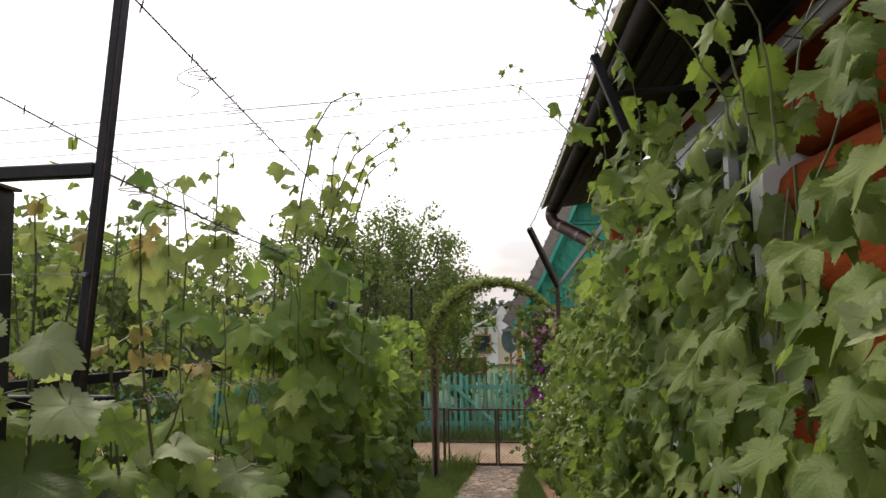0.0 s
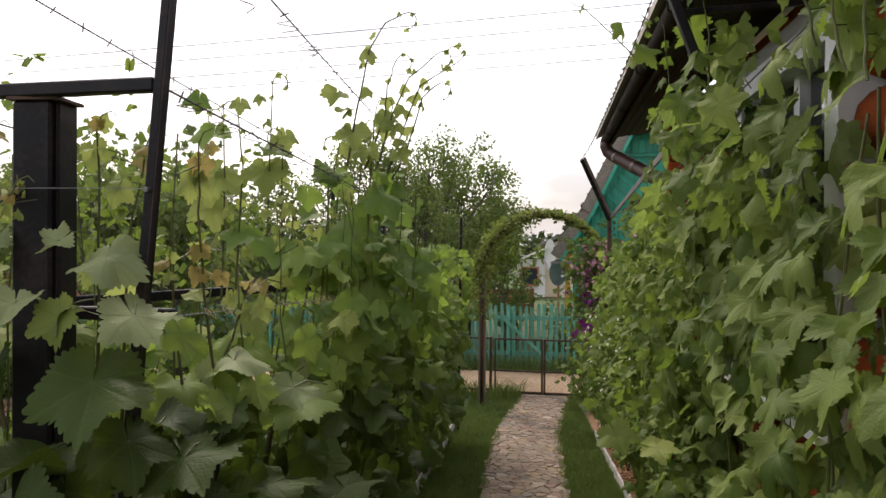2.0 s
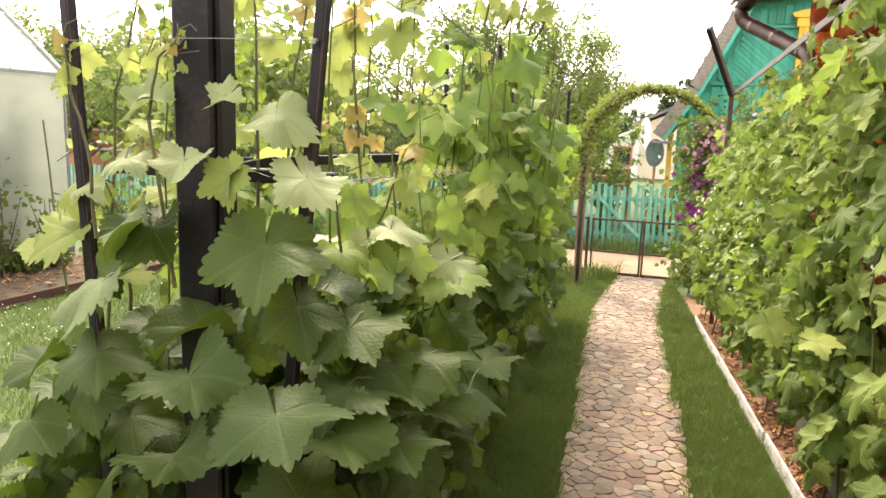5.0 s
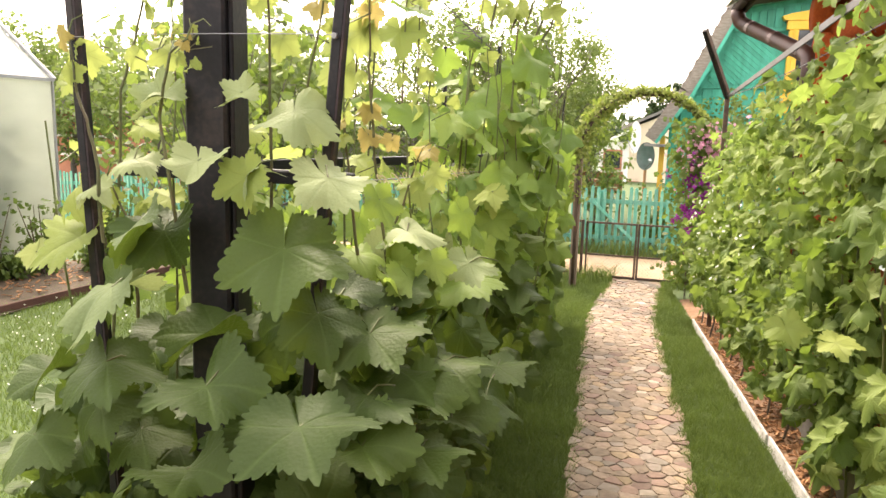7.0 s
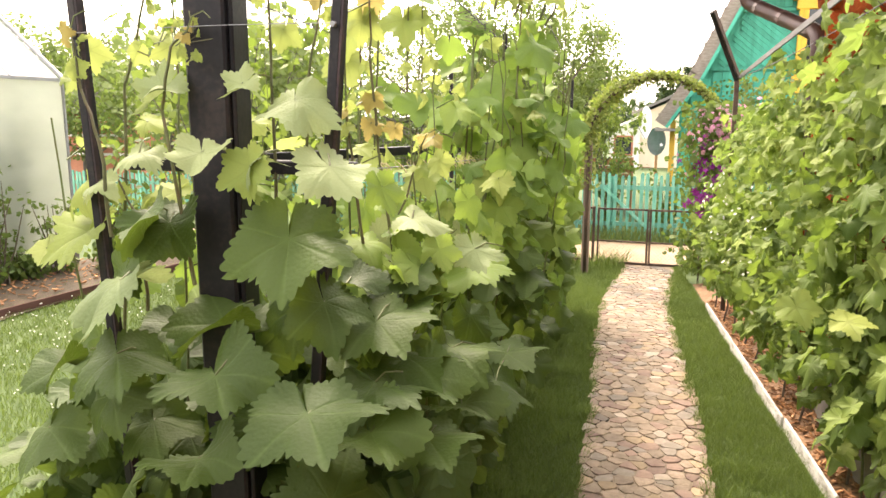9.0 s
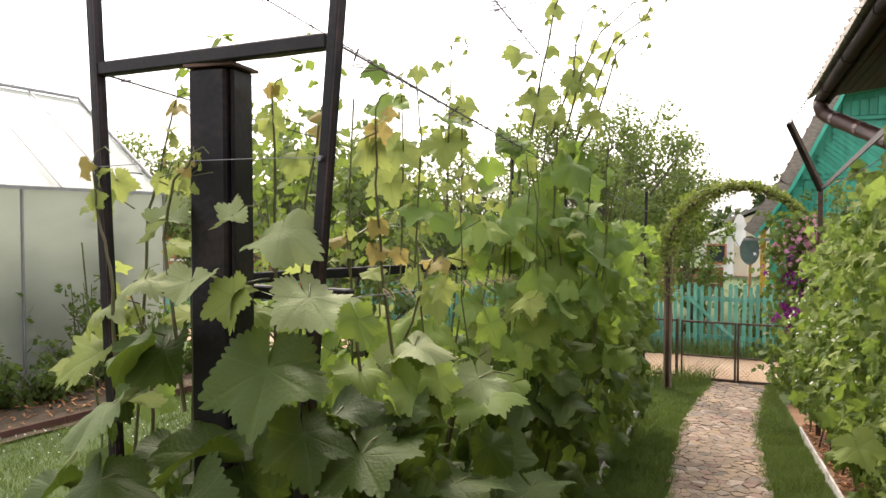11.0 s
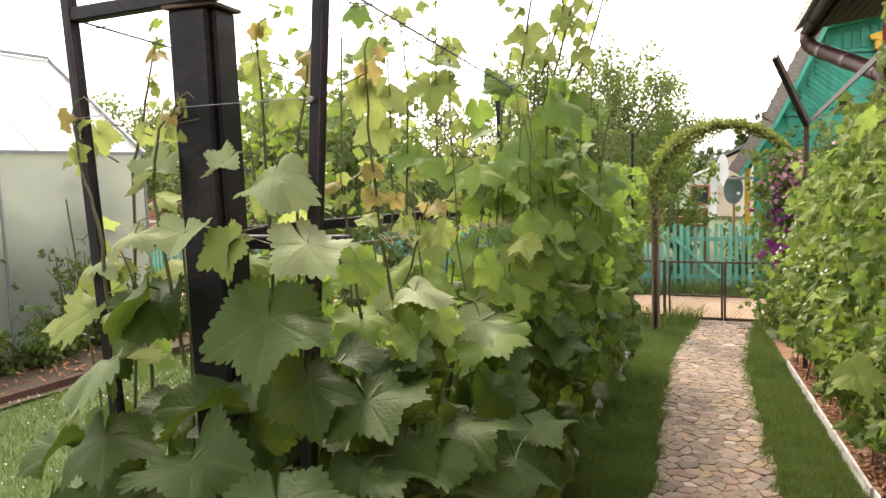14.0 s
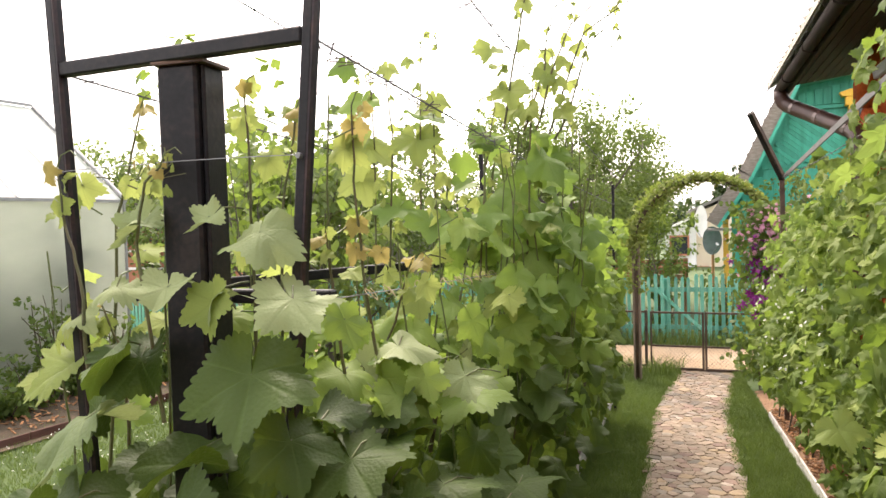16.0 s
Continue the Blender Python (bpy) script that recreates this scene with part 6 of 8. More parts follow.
one_leaf(near_house_vine, LOBED[2], (0.946, 1.249, 2.099), (-0.60, -0.41, -0.69), (-0.61, -0.06, 0.66), 0.063)
one_leaf(near_house_vine, LOBED[5], (0.967, 0.963, 1.975), (-0.40, -0.44, -0.80), (-0.67, -0.18, 0.69), 0.072)
one_leaf(near_house_vine, LOBED[2], (0.966, 1.035, 1.989), (-0.57, -0.75, -0.34), (-0.73, -0.07, 0.75), 0.072)
one_leaf(near_house_vine, LOBED[4], (0.946, 1.969, 2.265), (-0.59, 0.45, -0.67), (-0.70, -0.21, 0.78), 0.072)
one_leaf(near_house_vine, LOBED[3], (0.946, 1.588, 2.092), (-0.38, -0.67, -0.64), (-0.59, -0.06, 0.66), 0.072)
one_leaf(near_house_vine, LOBED[5], (0.947, 2.380, 2.175), (-0.55, 0.56, -0.62), (-0.74, -0.14, 0.68), 0.072)
one_leaf(near_house_vine, LOBED[5], (0.968, 1.533, 2.012), (-0.50, 0.64, -0.59), (-0.69, -0.17, 0.71), 0.072)
one_leaf(near_house_vine, LOBED[1], (0.929, 1.493, 1.927), (-0.37, 0.49, -0.79), (-0.62, -0.21, 0.71), 0.072)
one_leaf(near_house_vine, LOBED[3], (0.949, 1.369, 1.840), (-0.75, 0.24, -0.61), (-0.68, -0.15, 0.65), 0.051)
one_leaf(near_house_vine, LOBED[4], (0.908, 1.480, 1.765), (-0.69, 0.48, -0.55), (-0.56, -0.13, 0.62), 0.072)
one_leaf(near_house_vine, LOBED[5], (0.935, 1.388, 1.786), (-0.75, 0.09, -0.66), (-0.70, -0.24, 0.68), 0.068)
one_leaf(near_house_vine, LOBED[1], (0.930, 0.999, 1.801), (-0.47, 0.59, -0.66), (-0.56, -0.13, 0.64), 0.072)
one_leaf(near_house_vine, LOBED[0], (0.930, 0.815, 1.834), (-0.68, 0.06, -0.73), (-0.71, -0.15, 0.65), 0.072)
one_leaf(near_house_vine, LOBED[2], (0.930, 1.082, 1.882), (-0.50, -0.69, -0.53), (-0.69, -0.10, 0.70), 0.072)
one_leaf(near_house_vine, LOBED[3], (0.954, 1.023, 1.909), (-0.34, -0.75, -0.57), (-0.73, -0.14, 0.71), 0.072)
one_leaf(near_house_vine, LOBED[3], (0.939, 1.150, 1.688), (-0.51, -0.69, -0.52), (-0.70, -0.20, 0.68), 0.072)
one_leaf(near_house_vine, LOBED[4], (0.962, 0.992, 1.704), (-0.42, 0.26, -0.87), (-0.67, -0.24, 0.69), 0.072)
one_leaf(near_house_vine, LOBED[5], (0.975, 1.025, 1.674), (-0.49, -0.59, -0.64), (-0.56, -0.08, 0.64), 0.072)
one_leaf(near_house_vine, LOBED[1], (0.954, 0.874, 1.728), (-0.46, -0.78, -0.41), (-0.60, -0.07, 0.70), 0.072)
one_leaf(near_house_vine, LOBED[0], (0.966, 1.521, 1.672), (-0.52, -0.67, -0.53), (-0.56, -0.25, 0.64), 0.072)
one_leaf(near_house_vine, LOBED[4], (0.968, 1.929, 1.590), (-0.31, 0.48, -0.82), (-0.57, -0.08, 0.76), 0.072)
one_leaf(near_house_vine, LOBED[0], (0.942, 1.656, 1.578), (-0.31, -0.71, -0.63), (-0.73, -0.17, 0.64), 0.072)
one_leaf(near_house_vine, LOBED[2], (0.949, 2.476, 1.524), (-0.47, 0.58, -0.66), (-0.56, -0.15, 0.66), 0.072)
one_leaf(near_house_vine, LOBED[0], (0.957, 2.466, 1.419), (-0.62, 0.53, -0.58), (-0.59, -0.27, 0.64), 0.072)
one_leaf(near_house_vine, LOBED[1], (0.949, 1.272, 1.578), (-0.54, -0.55, -0.64), (-0.72, -0.11, 0.77), 0.072)
one_leaf(near_house_vine, LOBED[2], (0.974, 1.208, 1.577), (-0.49, -0.67, -0.55), (-0.62, -0.09, 0.61), 0.063)
one_leaf(near_house_vine, LOBED[0], (0.943, 0.962, 1.617), (-0.52, -0.80, -0.30), (-0.65, -0.27, 0.66), 0.072)
one_leaf(near_house_vine, LOBED[0], (0.967, 2.478, 1.806), (-0.48, -0.65, -0.59), (-0.74, -0.27, 0.69), 0.072)
one_leaf(near_house_vine, LOBED[2], (0.964, 2.109, 1.831), (-0.47, 0.57, -0.68), (-0.65, -0.21, 0.66), 0.072)
one_leaf(near_house_vine, LOBED[3], (0.945, 2.832, 1.697), (-0.45, 0.60, -0.66), (-0.69, -0.22, 0.78), 0.072)
one_leaf(near_house_vine, LOBED[1], (0.877, 2.606, 1.880), (-0.38, -0.59, -0.71), (-0.61, -0.20, 0.61), 0.072)
one_leaf(near_house_vine, LOBED[0], (0.875, 3.283, 1.968), (-0.45, 0.71, -0.54), (-0.62, -0.16, 0.71), 0.072)
one_leaf(near_house_vine, LOBED[3], (0.955, 2.664, 1.592), (-0.51, 0.65, -0.57), (-0.68, -0.17, 0.73), 0.072)
one_leaf(near_house_vine, LOBED[4], (0.877, 2.733, 1.516), (-0.42, -0.64, -0.64), (-0.75, -0.23, 0.65), 0.072)
one_leaf(near_house_vine, LOBED[2], (0.934, 1.803, 1.920), (-0.45, 0.65, -0.61), (-0.66, -0.09, 0.77), 0.072)
one_leaf(near_house_vine, LOBED[5], (0.972, 2.774, 2.028), (-0.43, 0.58, -0.69), (-0.58, -0.25, 0.72), 0.072)
one_leaf(near_house_vine, LOBED[4], (0.954, 1.665, 1.475), (-0.56, -0.67, -0.49), (-0.59, -0.13, 0.73), 0.072)
one_leaf(near_house_vine, LOBED[3], (0.949, 2.245, 1.361), (-0.56, 0.17, -0.81), (-0.61, -0.18, 0.64), 0.072)
one_leaf(near_house_vine, LOBED[5], (0.930, 1.598, 2.188), (-0.46, -0.65, -0.61), (-0.73, -0.09, 0.72), 0.072)
one_leaf(near_house_vine, LOBED[4], (0.970, 2.849, 2.262), (-0.49, 0.64, -0.59), (-0.59, -0.27, 0.74), 0.072)
one_leaf(near_house_vine, LOBED[4], (0.957, 1.475, 2.208), (-0.72, -0.09, -0.69), (-0.64, -0.26, 0.70), 0.051)
one_leaf(near_house_vine, LOBED[1], (0.943, 2.882, 2.360), (-0.53, -0.19, -0.83), (-0.58, -0.23, 0.63), 0.072)
one_leaf(near_house_vine, LOBED[1], (0.971, 0.834, 1.722), (-0.52, -0.70, -0.49), (-0.58, -0.25, 0.74), 0.072)
one_leaf(near_house_vine, LOBED[1], (0.946, 0.804, 1.980), (-0.63, -0.25, -0.74), (-0.75, -0.17, 0.67), 0.058)
one_leaf(near_house_vine, LOBED[5], (0.958, 0.942, 1.698), (-0.54, -0.69, -0.48), (-0.71, -0.15, 0.76), 0.072)
one_leaf(near_house_vine, LOBED[1], (0.948, 0.685, 1.941), (-0.55, -0.37, -0.75), (-0.42, -0.50, 0.72), 0.055)
one_leaf(near_house_vine, PALE[3], (0.934, 0.760, 1.803), (-0.92, -0.20, -0.35), (-0.42, -0.50, 0.72), 0.055)
one_leaf(near_house_vine, MID[0], (0.918, 0.558, 2.042), (-0.58, -0.21, -0.79), (-0.42, -0.50, 0.72), 0.053)
one_leaf(near_house_vine, PALE[3], (0.906, 0.602, 2.086), (-0.65, -0.42, -0.64), (-0.54, -0.43, 0.65), 0.045)
one_leaf(near_house_vine, LOBED[4], (0.911, 0.766, 2.107), (-0.48, -0.30, -0.83), (-0.51, -0.40, 0.59), 0.041)
one_leaf(near_house_vine, LOBED[0], (0.929, 0.667, 1.795), (-0.73, -0.45, -0.51), (-0.58, -0.45, 0.66), 0.043)
one_leaf(near_house_vine, LOBED[3], (0.924, 0.977, 1.809), (-0.69, -0.32, -0.65), (-0.55, -0.39, 0.67), 0.046)
one_leaf(near_house_vine, LOBED[3], (0.961, 0.993, 1.786), (-0.34, -0.27, -0.90), (-0.46, -0.37, 0.69), 0.050)
one_leaf(near_house_vine, LOBED[4], (0.909, 0.794, 1.729), (-0.68, -0.51, -0.53), (-0.53, -0.39, 0.64), 0.050)
one_leaf(near_house_vine, MID[1], (0.946, 0.631, 1.744), (-0.68, -0.39, -0.63), (-0.54, -0.35, 0.68), 0.037)
one_leaf(near_house_vine, LOBED[1], (0.933, 0.619, 1.840), (-0.26, -0.70, -0.66), (-0.47, -0.48, 0.71), 0.046)
one_leaf(near_house_vine, LOBED[1], (0.966, 0.645, 1.951), (-0.56, -0.49, -0.66), (-0.47, -0.42, 0.60), 0.037)
one_leaf(near_house_vine, LOBED[4], (0.936, 0.804, 2.063), (-0.65, -0.36, -0.67), (-0.56, -0.49, 0.67), 0.032)
one_leaf(near_house_vine, LOBED[3], (0.932, 0.873, 1.961), (-0.47, -0.26, -0.84), (-0.52, -0.33, 0.56), 0.038)
one_leaf(near_house_vine, LOBED[0], (0.925, 0.915, 1.973), (-0.67, -0.61, -0.43), (-0.53, -0.43, 0.62), 0.022)
one_leaf(near_house_vine, LOBED[0], (0.928, 1.079, 1.910), (-0.59, -0.48, -0.65), (-0.58, -0.45, 0.57), 0.032)
one_leaf(near_house_vine, LOBED[4], (0.936, 0.970, 2.084), (-0.62, -0.44, -0.65), (-0.58, -0.36, 0.65), 0.031)
one_leaf(near_house_vine, LOBED[1], (0.950, 1.239, 2.083), (-0.62, -0.38, -0.69), (-0.48, -0.47, 0.62), 0.034)
one_leaf(near_house_vine, LOBED[3], (0.918, 1.210, 2.177), (-0.70, -0.15, -0.70), (-0.56, -0.33, 0.61), 0.043)
one_leaf(near_house_vine, MID[3], (0.914, 1.155, 2.237), (-0.53, -0.57, -0.63), (-0.42, -0.31, 0.62), 0.024)
one_leaf(near_house_vine, LOBED[4], (0.974, 0.756, 2.034), (0.23, -0.84, -0.49), (-0.46, -0.44, 0.70), 0.028)
one_leaf(near_house_vine, LOBED[1], (0.915, 0.647, 1.752), (-0.76, -0.44, -0.48), (-0.47, -0.48, 0.68), 0.037)
one_leaf(near_house_vine, LOBED[0], (0.938, 1.122, 1.691), (-0.52, -0.36, -0.77), (-0.51, -0.46, 0.64), 0.037)
one_leaf(near_house_vine, LOBED[1], (0.882, 1.556, 1.761), (-0.62, -0.35, -0.70), (-0.41, -0.48, 0.60), 0.043)
one_leaf(near_house_vine, LOBED[1], (0.947, 1.479, 1.791), (0.20, -0.44, -0.87), (-0.48, -0.49, 0.61), 0.031)
one_leaf(near_house_vine, MID[3], (0.947, 0.750, 2.200), (-0.39, -0.43, -0.82), (-0.60, -0.43, 0.61), 0.028)
one_leaf(near_house_vine, MID[0], (0.958, 0.601, 2.103), (-0.56, -0.38, -0.74), (-0.43, -0.38, 0.71), 0.031)
one_leaf(near_house_vine, PALE[4], (0.964, 0.663, 2.152), (-0.46, -0.54, -0.70), (-0.44, -0.31, 0.70), 0.019)
one_leaf(near_house_vine, LOBED[1], (0.947, 0.737, 1.926), (-0.85, -0.36, -0.39), (-0.54, -0.34, 0.62), 0.022)
one_leaf(near_house_vine, LOBED[1], (0.952, 0.644, 1.867), (-0.80, -0.51, -0.33), (-0.51, -0.49, 0.69), 0.034)
one_leaf(near_house_vine, LOBED[1], (0.955, 0.800, 1.722), (-0.56, -0.46, -0.69), (-0.51, -0.35, 0.62), 0.037)
one_leaf(near_house_vine, LOBED[3], (0.957, 0.647, 1.818), (-0.01, -0.47, -0.88), (-0.55, -0.33, 0.63), 0.034)
one_leaf(near_house_vine, LOBED[1], (0.946, 1.433, 1.965), (-0.49, -0.26, -0.83), (-0.60, -0.46, 0.68), 0.034)
one_leaf(near_house_vine, LOBED[1], (0.965, 0.958, 1.906), (-0.51, -0.47, -0.72), (-0.57, -0.50, 0.65), 0.031)
one_leaf(near_house_vine, LOBED[0], (0.949, 0.841, 1.854), (-0.73, -0.36, -0.58), (-0.48, -0.41, 0.58), 0.031)
one_leaf(hop_plant, HOPMID[1], (-0.837, 2.500, 2.226), (0.10, -0.66, -0.74), (-0.06, -0.67, 0.74), 0.101)
one_leaf(hop_plant, HOPYOUNG[4], (-0.815, 2.500, 2.060), (0.01, -0.65, -0.76), (0.23, -0.56, 0.80), 0.134)
one_leaf(hop_plant, HOPYOUNG[0], (-0.847, 2.500, 1.949), (0.47, -0.46, -0.76), (0.21, -0.52, 0.83), 0.109)
one_leaf(hop_plant, HOPMID[2], (-0.896, 2.500, 2.357), (0.34, -0.51, -0.79), (0.38, -0.41, 0.83), 0.068)
one_leaf(hop_plant, HOPYOUNG[0], (-0.729, 2.500, 2.331), (0.21, -0.57, -0.80), (0.23, -0.56, 0.80), 0.051)
one_leaf(hop_plant, HOPYOUNG[4], (-0.650, 2.500, 2.349), (0.21, -0.57, -0.80), (0.23, -0.56, 0.80), 0.035)
one_leaf(hop_plant, HOPMID[3], (-0.607, 2.500, 2.157), (0.93, -0.25, -0.28), (0.09, -0.36, 0.93), 0.102)
one_leaf(hop_plant, HOPYOUNG[2], (-0.548, 2.500, 2.204), (0.34, -0.51, -0.79), (0.21, -0.52, 0.83), 0.069)
one_leaf(hop_plant, HOPYOUNG[3], (-0.631, 2.500, 2.081), (0.21, -0.57, -0.80), (0.23, -0.56, 0.80), 0.116)
one_leaf(hop_plant, HOPYOUNG[1], (-0.353, 2.500, 2.354), (-0.05, -0.67, -0.74), (0.23, -0.56, 0.80), 0.062)
one_leaf(hop_plant, HOPYOUNG[3], (-0.317, 2.500, 2.294), (-0.44, -0.87, -0.22), (0.18, -0.45, 0.88), 0.052)
one_leaf(hop_plant, HOPYOUNG[3], (-0.290, 2.500, 2.214), (0.21, -0.57, -0.80), (0.23, -0.56, 0.80), 0.086)
one_leaf(hop_plant, HOPYOUNG[0], (-0.229, 2.500, 2.490), (0.47, -0.46, -0.76), (0.23, -0.56, 0.80), 0.047)
one_leaf(hop_plant, HOPYOUNG[0], (-0.165, 2.500, 2.265), (0.47, -0.46, -0.76), (0.23, -0.56, 0.80), 0.061)
one_leaf(hop_plant, HOPMID[0], (-0.382, 2.500, 2.082), (0.79, -0.31, -0.52), (0.37, -0.34, 0.86), 0.090)
one_leaf(hop_plant, HOPMID[2], (-0.261, 2.500, 1.870), (0.23, -0.61, -0.76), (0.36, -0.41, 0.84), 0.124)
one_leaf(hop_plant, HOPMID[5], (-0.172, 2.500, 1.985), (0.69, -0.41, -0.59), (0.53, -0.29, 0.79), 0.104)
one_leaf(hop_plant, HOPMID[1], (-0.705, 2.500, 1.839), (-0.13, -0.76, -0.64), (0.22, -0.36, 0.91), 0.104)
one_leaf(hop_plant, HOPMID[3], (-0.544, 2.400, 1.796), (0.23, -0.61, -0.76), (0.14, -0.44, 0.89), 0.094)
one_leaf(hop_plant, HOPYOUNG[1], (-0.333, 2.600, 2.166), (0.21, -0.57, -0.80), (0.23, -0.56, 0.80), 0.055)
one_leaf(hop_plant, HOPMID[2], (-0.193, 2.500, 1.526), (0.59, -0.46, -0.66), (0.58, -0.28, 0.76), 0.123)
one_leaf(hop_plant, HOPMID[1], (-0.159, 2.700, 1.762), (0.48, -0.51, -0.72), (0.42, -0.31, 0.86), 0.131)
one_leaf(hop_plant, HOPMID[2], (-0.228, 2.500, 1.675), (0.10, -0.66, -0.74), (0.18, -0.38, 0.91), 0.119)
one_leaf(hop_plant, HOPYOUNG[5], (-0.264, 2.300, 1.565), (0.59, -0.46, -0.66), (0.18, -0.45, 0.88), 0.088)
shoot(hop_plant, [(-0.80, 2.50, 1.58), (-0.79, 2.50, 1.98), (-0.80, 2.50, 2.28)], HOPYOUNG, 0.052, 0.0042)
shoot(hop_plant, [(-0.75, 2.50, 1.54), (-0.72, 2.50, 2.10), (-0.74, 2.50, 2.31)], HOPYOUNG, 0.052, 0.0042)
shoot(hop_plant, [(-0.62, 2.50, 1.74), (-0.60, 2.50, 2.40)], HOPYOUNG, 0.052, 0.0042)
shoot(hop_plant, [(-0.56, 2.50, 1.74), (-0.56, 2.50, 2.20)], HOPYOUNG, 0.052, 0.0042)
shoot(hop_plant, [(-0.25, 2.50, 1.54), (-0.22, 2.50, 2.06), (-0.20, 2.50, 2.30)], HOPYOUNG, 0.052, 0.0042)
shoot(hop_plant, [(-0.41, 2.50, 1.54), (-0.38, 2.50, 1.96), (-0.34, 2.50, 2.16)], HOPYOUNG, 0.052, 0.0042)
shoot(hop_plant, [(-0.31, 2.50, 2.09), (-0.27, 2.50, 2.31), (-0.23, 2.50, 2.50), (-0.17, 2.50, 2.60), (-0.10, 2.50, 2.63)], HOPYOUNG, 0.050, 0.0042)
shoot(hop_plant, [(-0.24, 2.50, 2.08), (-0.17, 2.50, 2.26), (-0.16, 2.50, 2.37), (-0.13, 2.50, 2.46)], HOPYOUNG, 0.050, 0.0042)
shoot(hop_plant, [(-0.20, 2.50, 2.08), (-0.14, 2.50, 2.27), (-0.08, 2.50, 2.40), (0.02, 2.50, 2.48)], HOPYOUNG, 0.050, 0.0042)
shoot(hop_plant, [(-0.16, 2.50, 2.06), (-0.10, 2.50, 2.22), (-0.04, 2.50, 2.37), (0.10, 2.50, 2.45)], HOPYOUNG, 0.050, 0.0042)
shoot(hop_plant, [(-0.14, 2.50, 2.04), (-0.09, 2.50, 2.13), (-0.03, 2.50, 2.33), (0.02, 2.50, 2.37)], HOPYOUNG, 0.050, 0.0042)
one_leaf(near_house_vine, YOUNG[3], (0.635, 2.280, 1.224), (0.30, -0.71, -0.64), (-0.03, -0.44, 0.90), 0.074)
one_leaf(near_house_vine, YOUNG[0], (0.752, 2.200, 1.215), (0.91, -0.42, -0.01), (-0.06, -0.38, 0.92), 0.076)
one_leaf(near_house_vine, YOUNG[1], (0.685, 2.300, 2.377), (0.03, -0.34, -0.94), (-0.50, -0.52, 0.69), 0.029)
one_leaf(near_house_vine, YOUNG[0], (0.936, 1.750, 2.528), (0.46, -0.47, -0.76), (-0.26, -0.60, 0.75), 0.039)
shoot(near_house_vine, [(0.72, 2.30, 2.35), (0.61, 2.30, 2.47), (0.54, 2.30, 2.54), (0.49, 2.30, 2.57)], LOBED, 0.055)
shoot(near_house_vine, [(0.86, 2.00, 2.22), (0.86, 2.00, 2.36), (0.84, 2.00, 2.50), (0.78, 2.00, 2.62), (0.73, 2.00, 2.73), (0.70, 2.00, 2.88)], LOBED, 0.055)
shoot(near_house_vine, [(0.90, 0.98, 2.01), (0.90, 0.98, 2.11), (0.89, 0.98, 2.21), (0.85, 0.98, 2.28), (0.81, 0.98, 2.37), (0.79, 0.98, 2.43)], LOBED, 0.055)
shoot(near_house_vine, [(0.88, 1.00, 2.03), (0.87, 1.00, 2.10), (0.85, 1.00, 2.20), (0.81, 1.00, 2.29), (0.75, 1.00, 2.38), (0.72, 1.00, 2.44)], LOBED, 0.055)
shoot(near_house_vine, [(0.96, 1.09, 2.08), (0.97, 1.09, 2.18), (0.99, 1.09, 2.26), (1.04, 1.09, 2.39)], LOBED, 0.055)
shoot(near_house_vine, [(0.95, 1.00, 1.95), (0.96, 1.00, 2.00), (1.03, 1.00, 2.18), (1.05, 1.00, 2.26), (1.09, 1.00, 2.38), (1.11, 1.00, 2.44)], LOBED, 0.055)
shoot(near_house_vine, [(1.04, 0.98, 1.99), (1.03, 0.98, 2.13), (1.04, 0.98, 2.26), (1.06, 0.98, 2.37), (1.07, 0.98, 2.42)], LOBED, 0.055)
shoot(near_house_vine, [(0.90, 1.19, 2.11), (0.89, 1.19, 2.17), (0.83, 1.19, 2.27), (0.77, 1.19, 2.35), (0.69, 1.19, 2.39)], LOBED, 0.055)
shoot(near_house_vine, [(0.85, 2.60, 2.12), (0.82, 2.60, 2.33), (0.80, 2.60, 2.56)], LOBED, 0.055)
shoot(near_house_vine, [(1.18, 1.15, 2.10), (1.17, 1.15, 2.17), (1.16, 1.15, 2.25), (1.20, 1.15, 2.40)], LOBED, 0.055)


# the front vine: woody stems, upright green canes with young tips, broad leaves
for x, y in ((-0.62, 1.62), (-0.35, 1.75), (-0.72, 2.1), (-0.45, 2.3)):
    part("stem", cane([(x, y, 0.0), (x + 0.03, y - 0.1, 0.45), (x - 0.05, y - 0.15, 0.9), (x + 0.05, y - 0.2, 1.3)], 0.016, 0.008, 0.04), M_bark, front_vine)
CANES = ((-0.94, 1.35, 1.75), (-0.70, 1.36, 2.0), (-0.36, 1.45, 2.05), (-0.22, 1.6, 1.75), (-0.5, 1.8, 1.8), (-0.34, 2.1, 1.85), (-0.6, 2.0, 1.7), (-0.85, 1.8, 1.7))
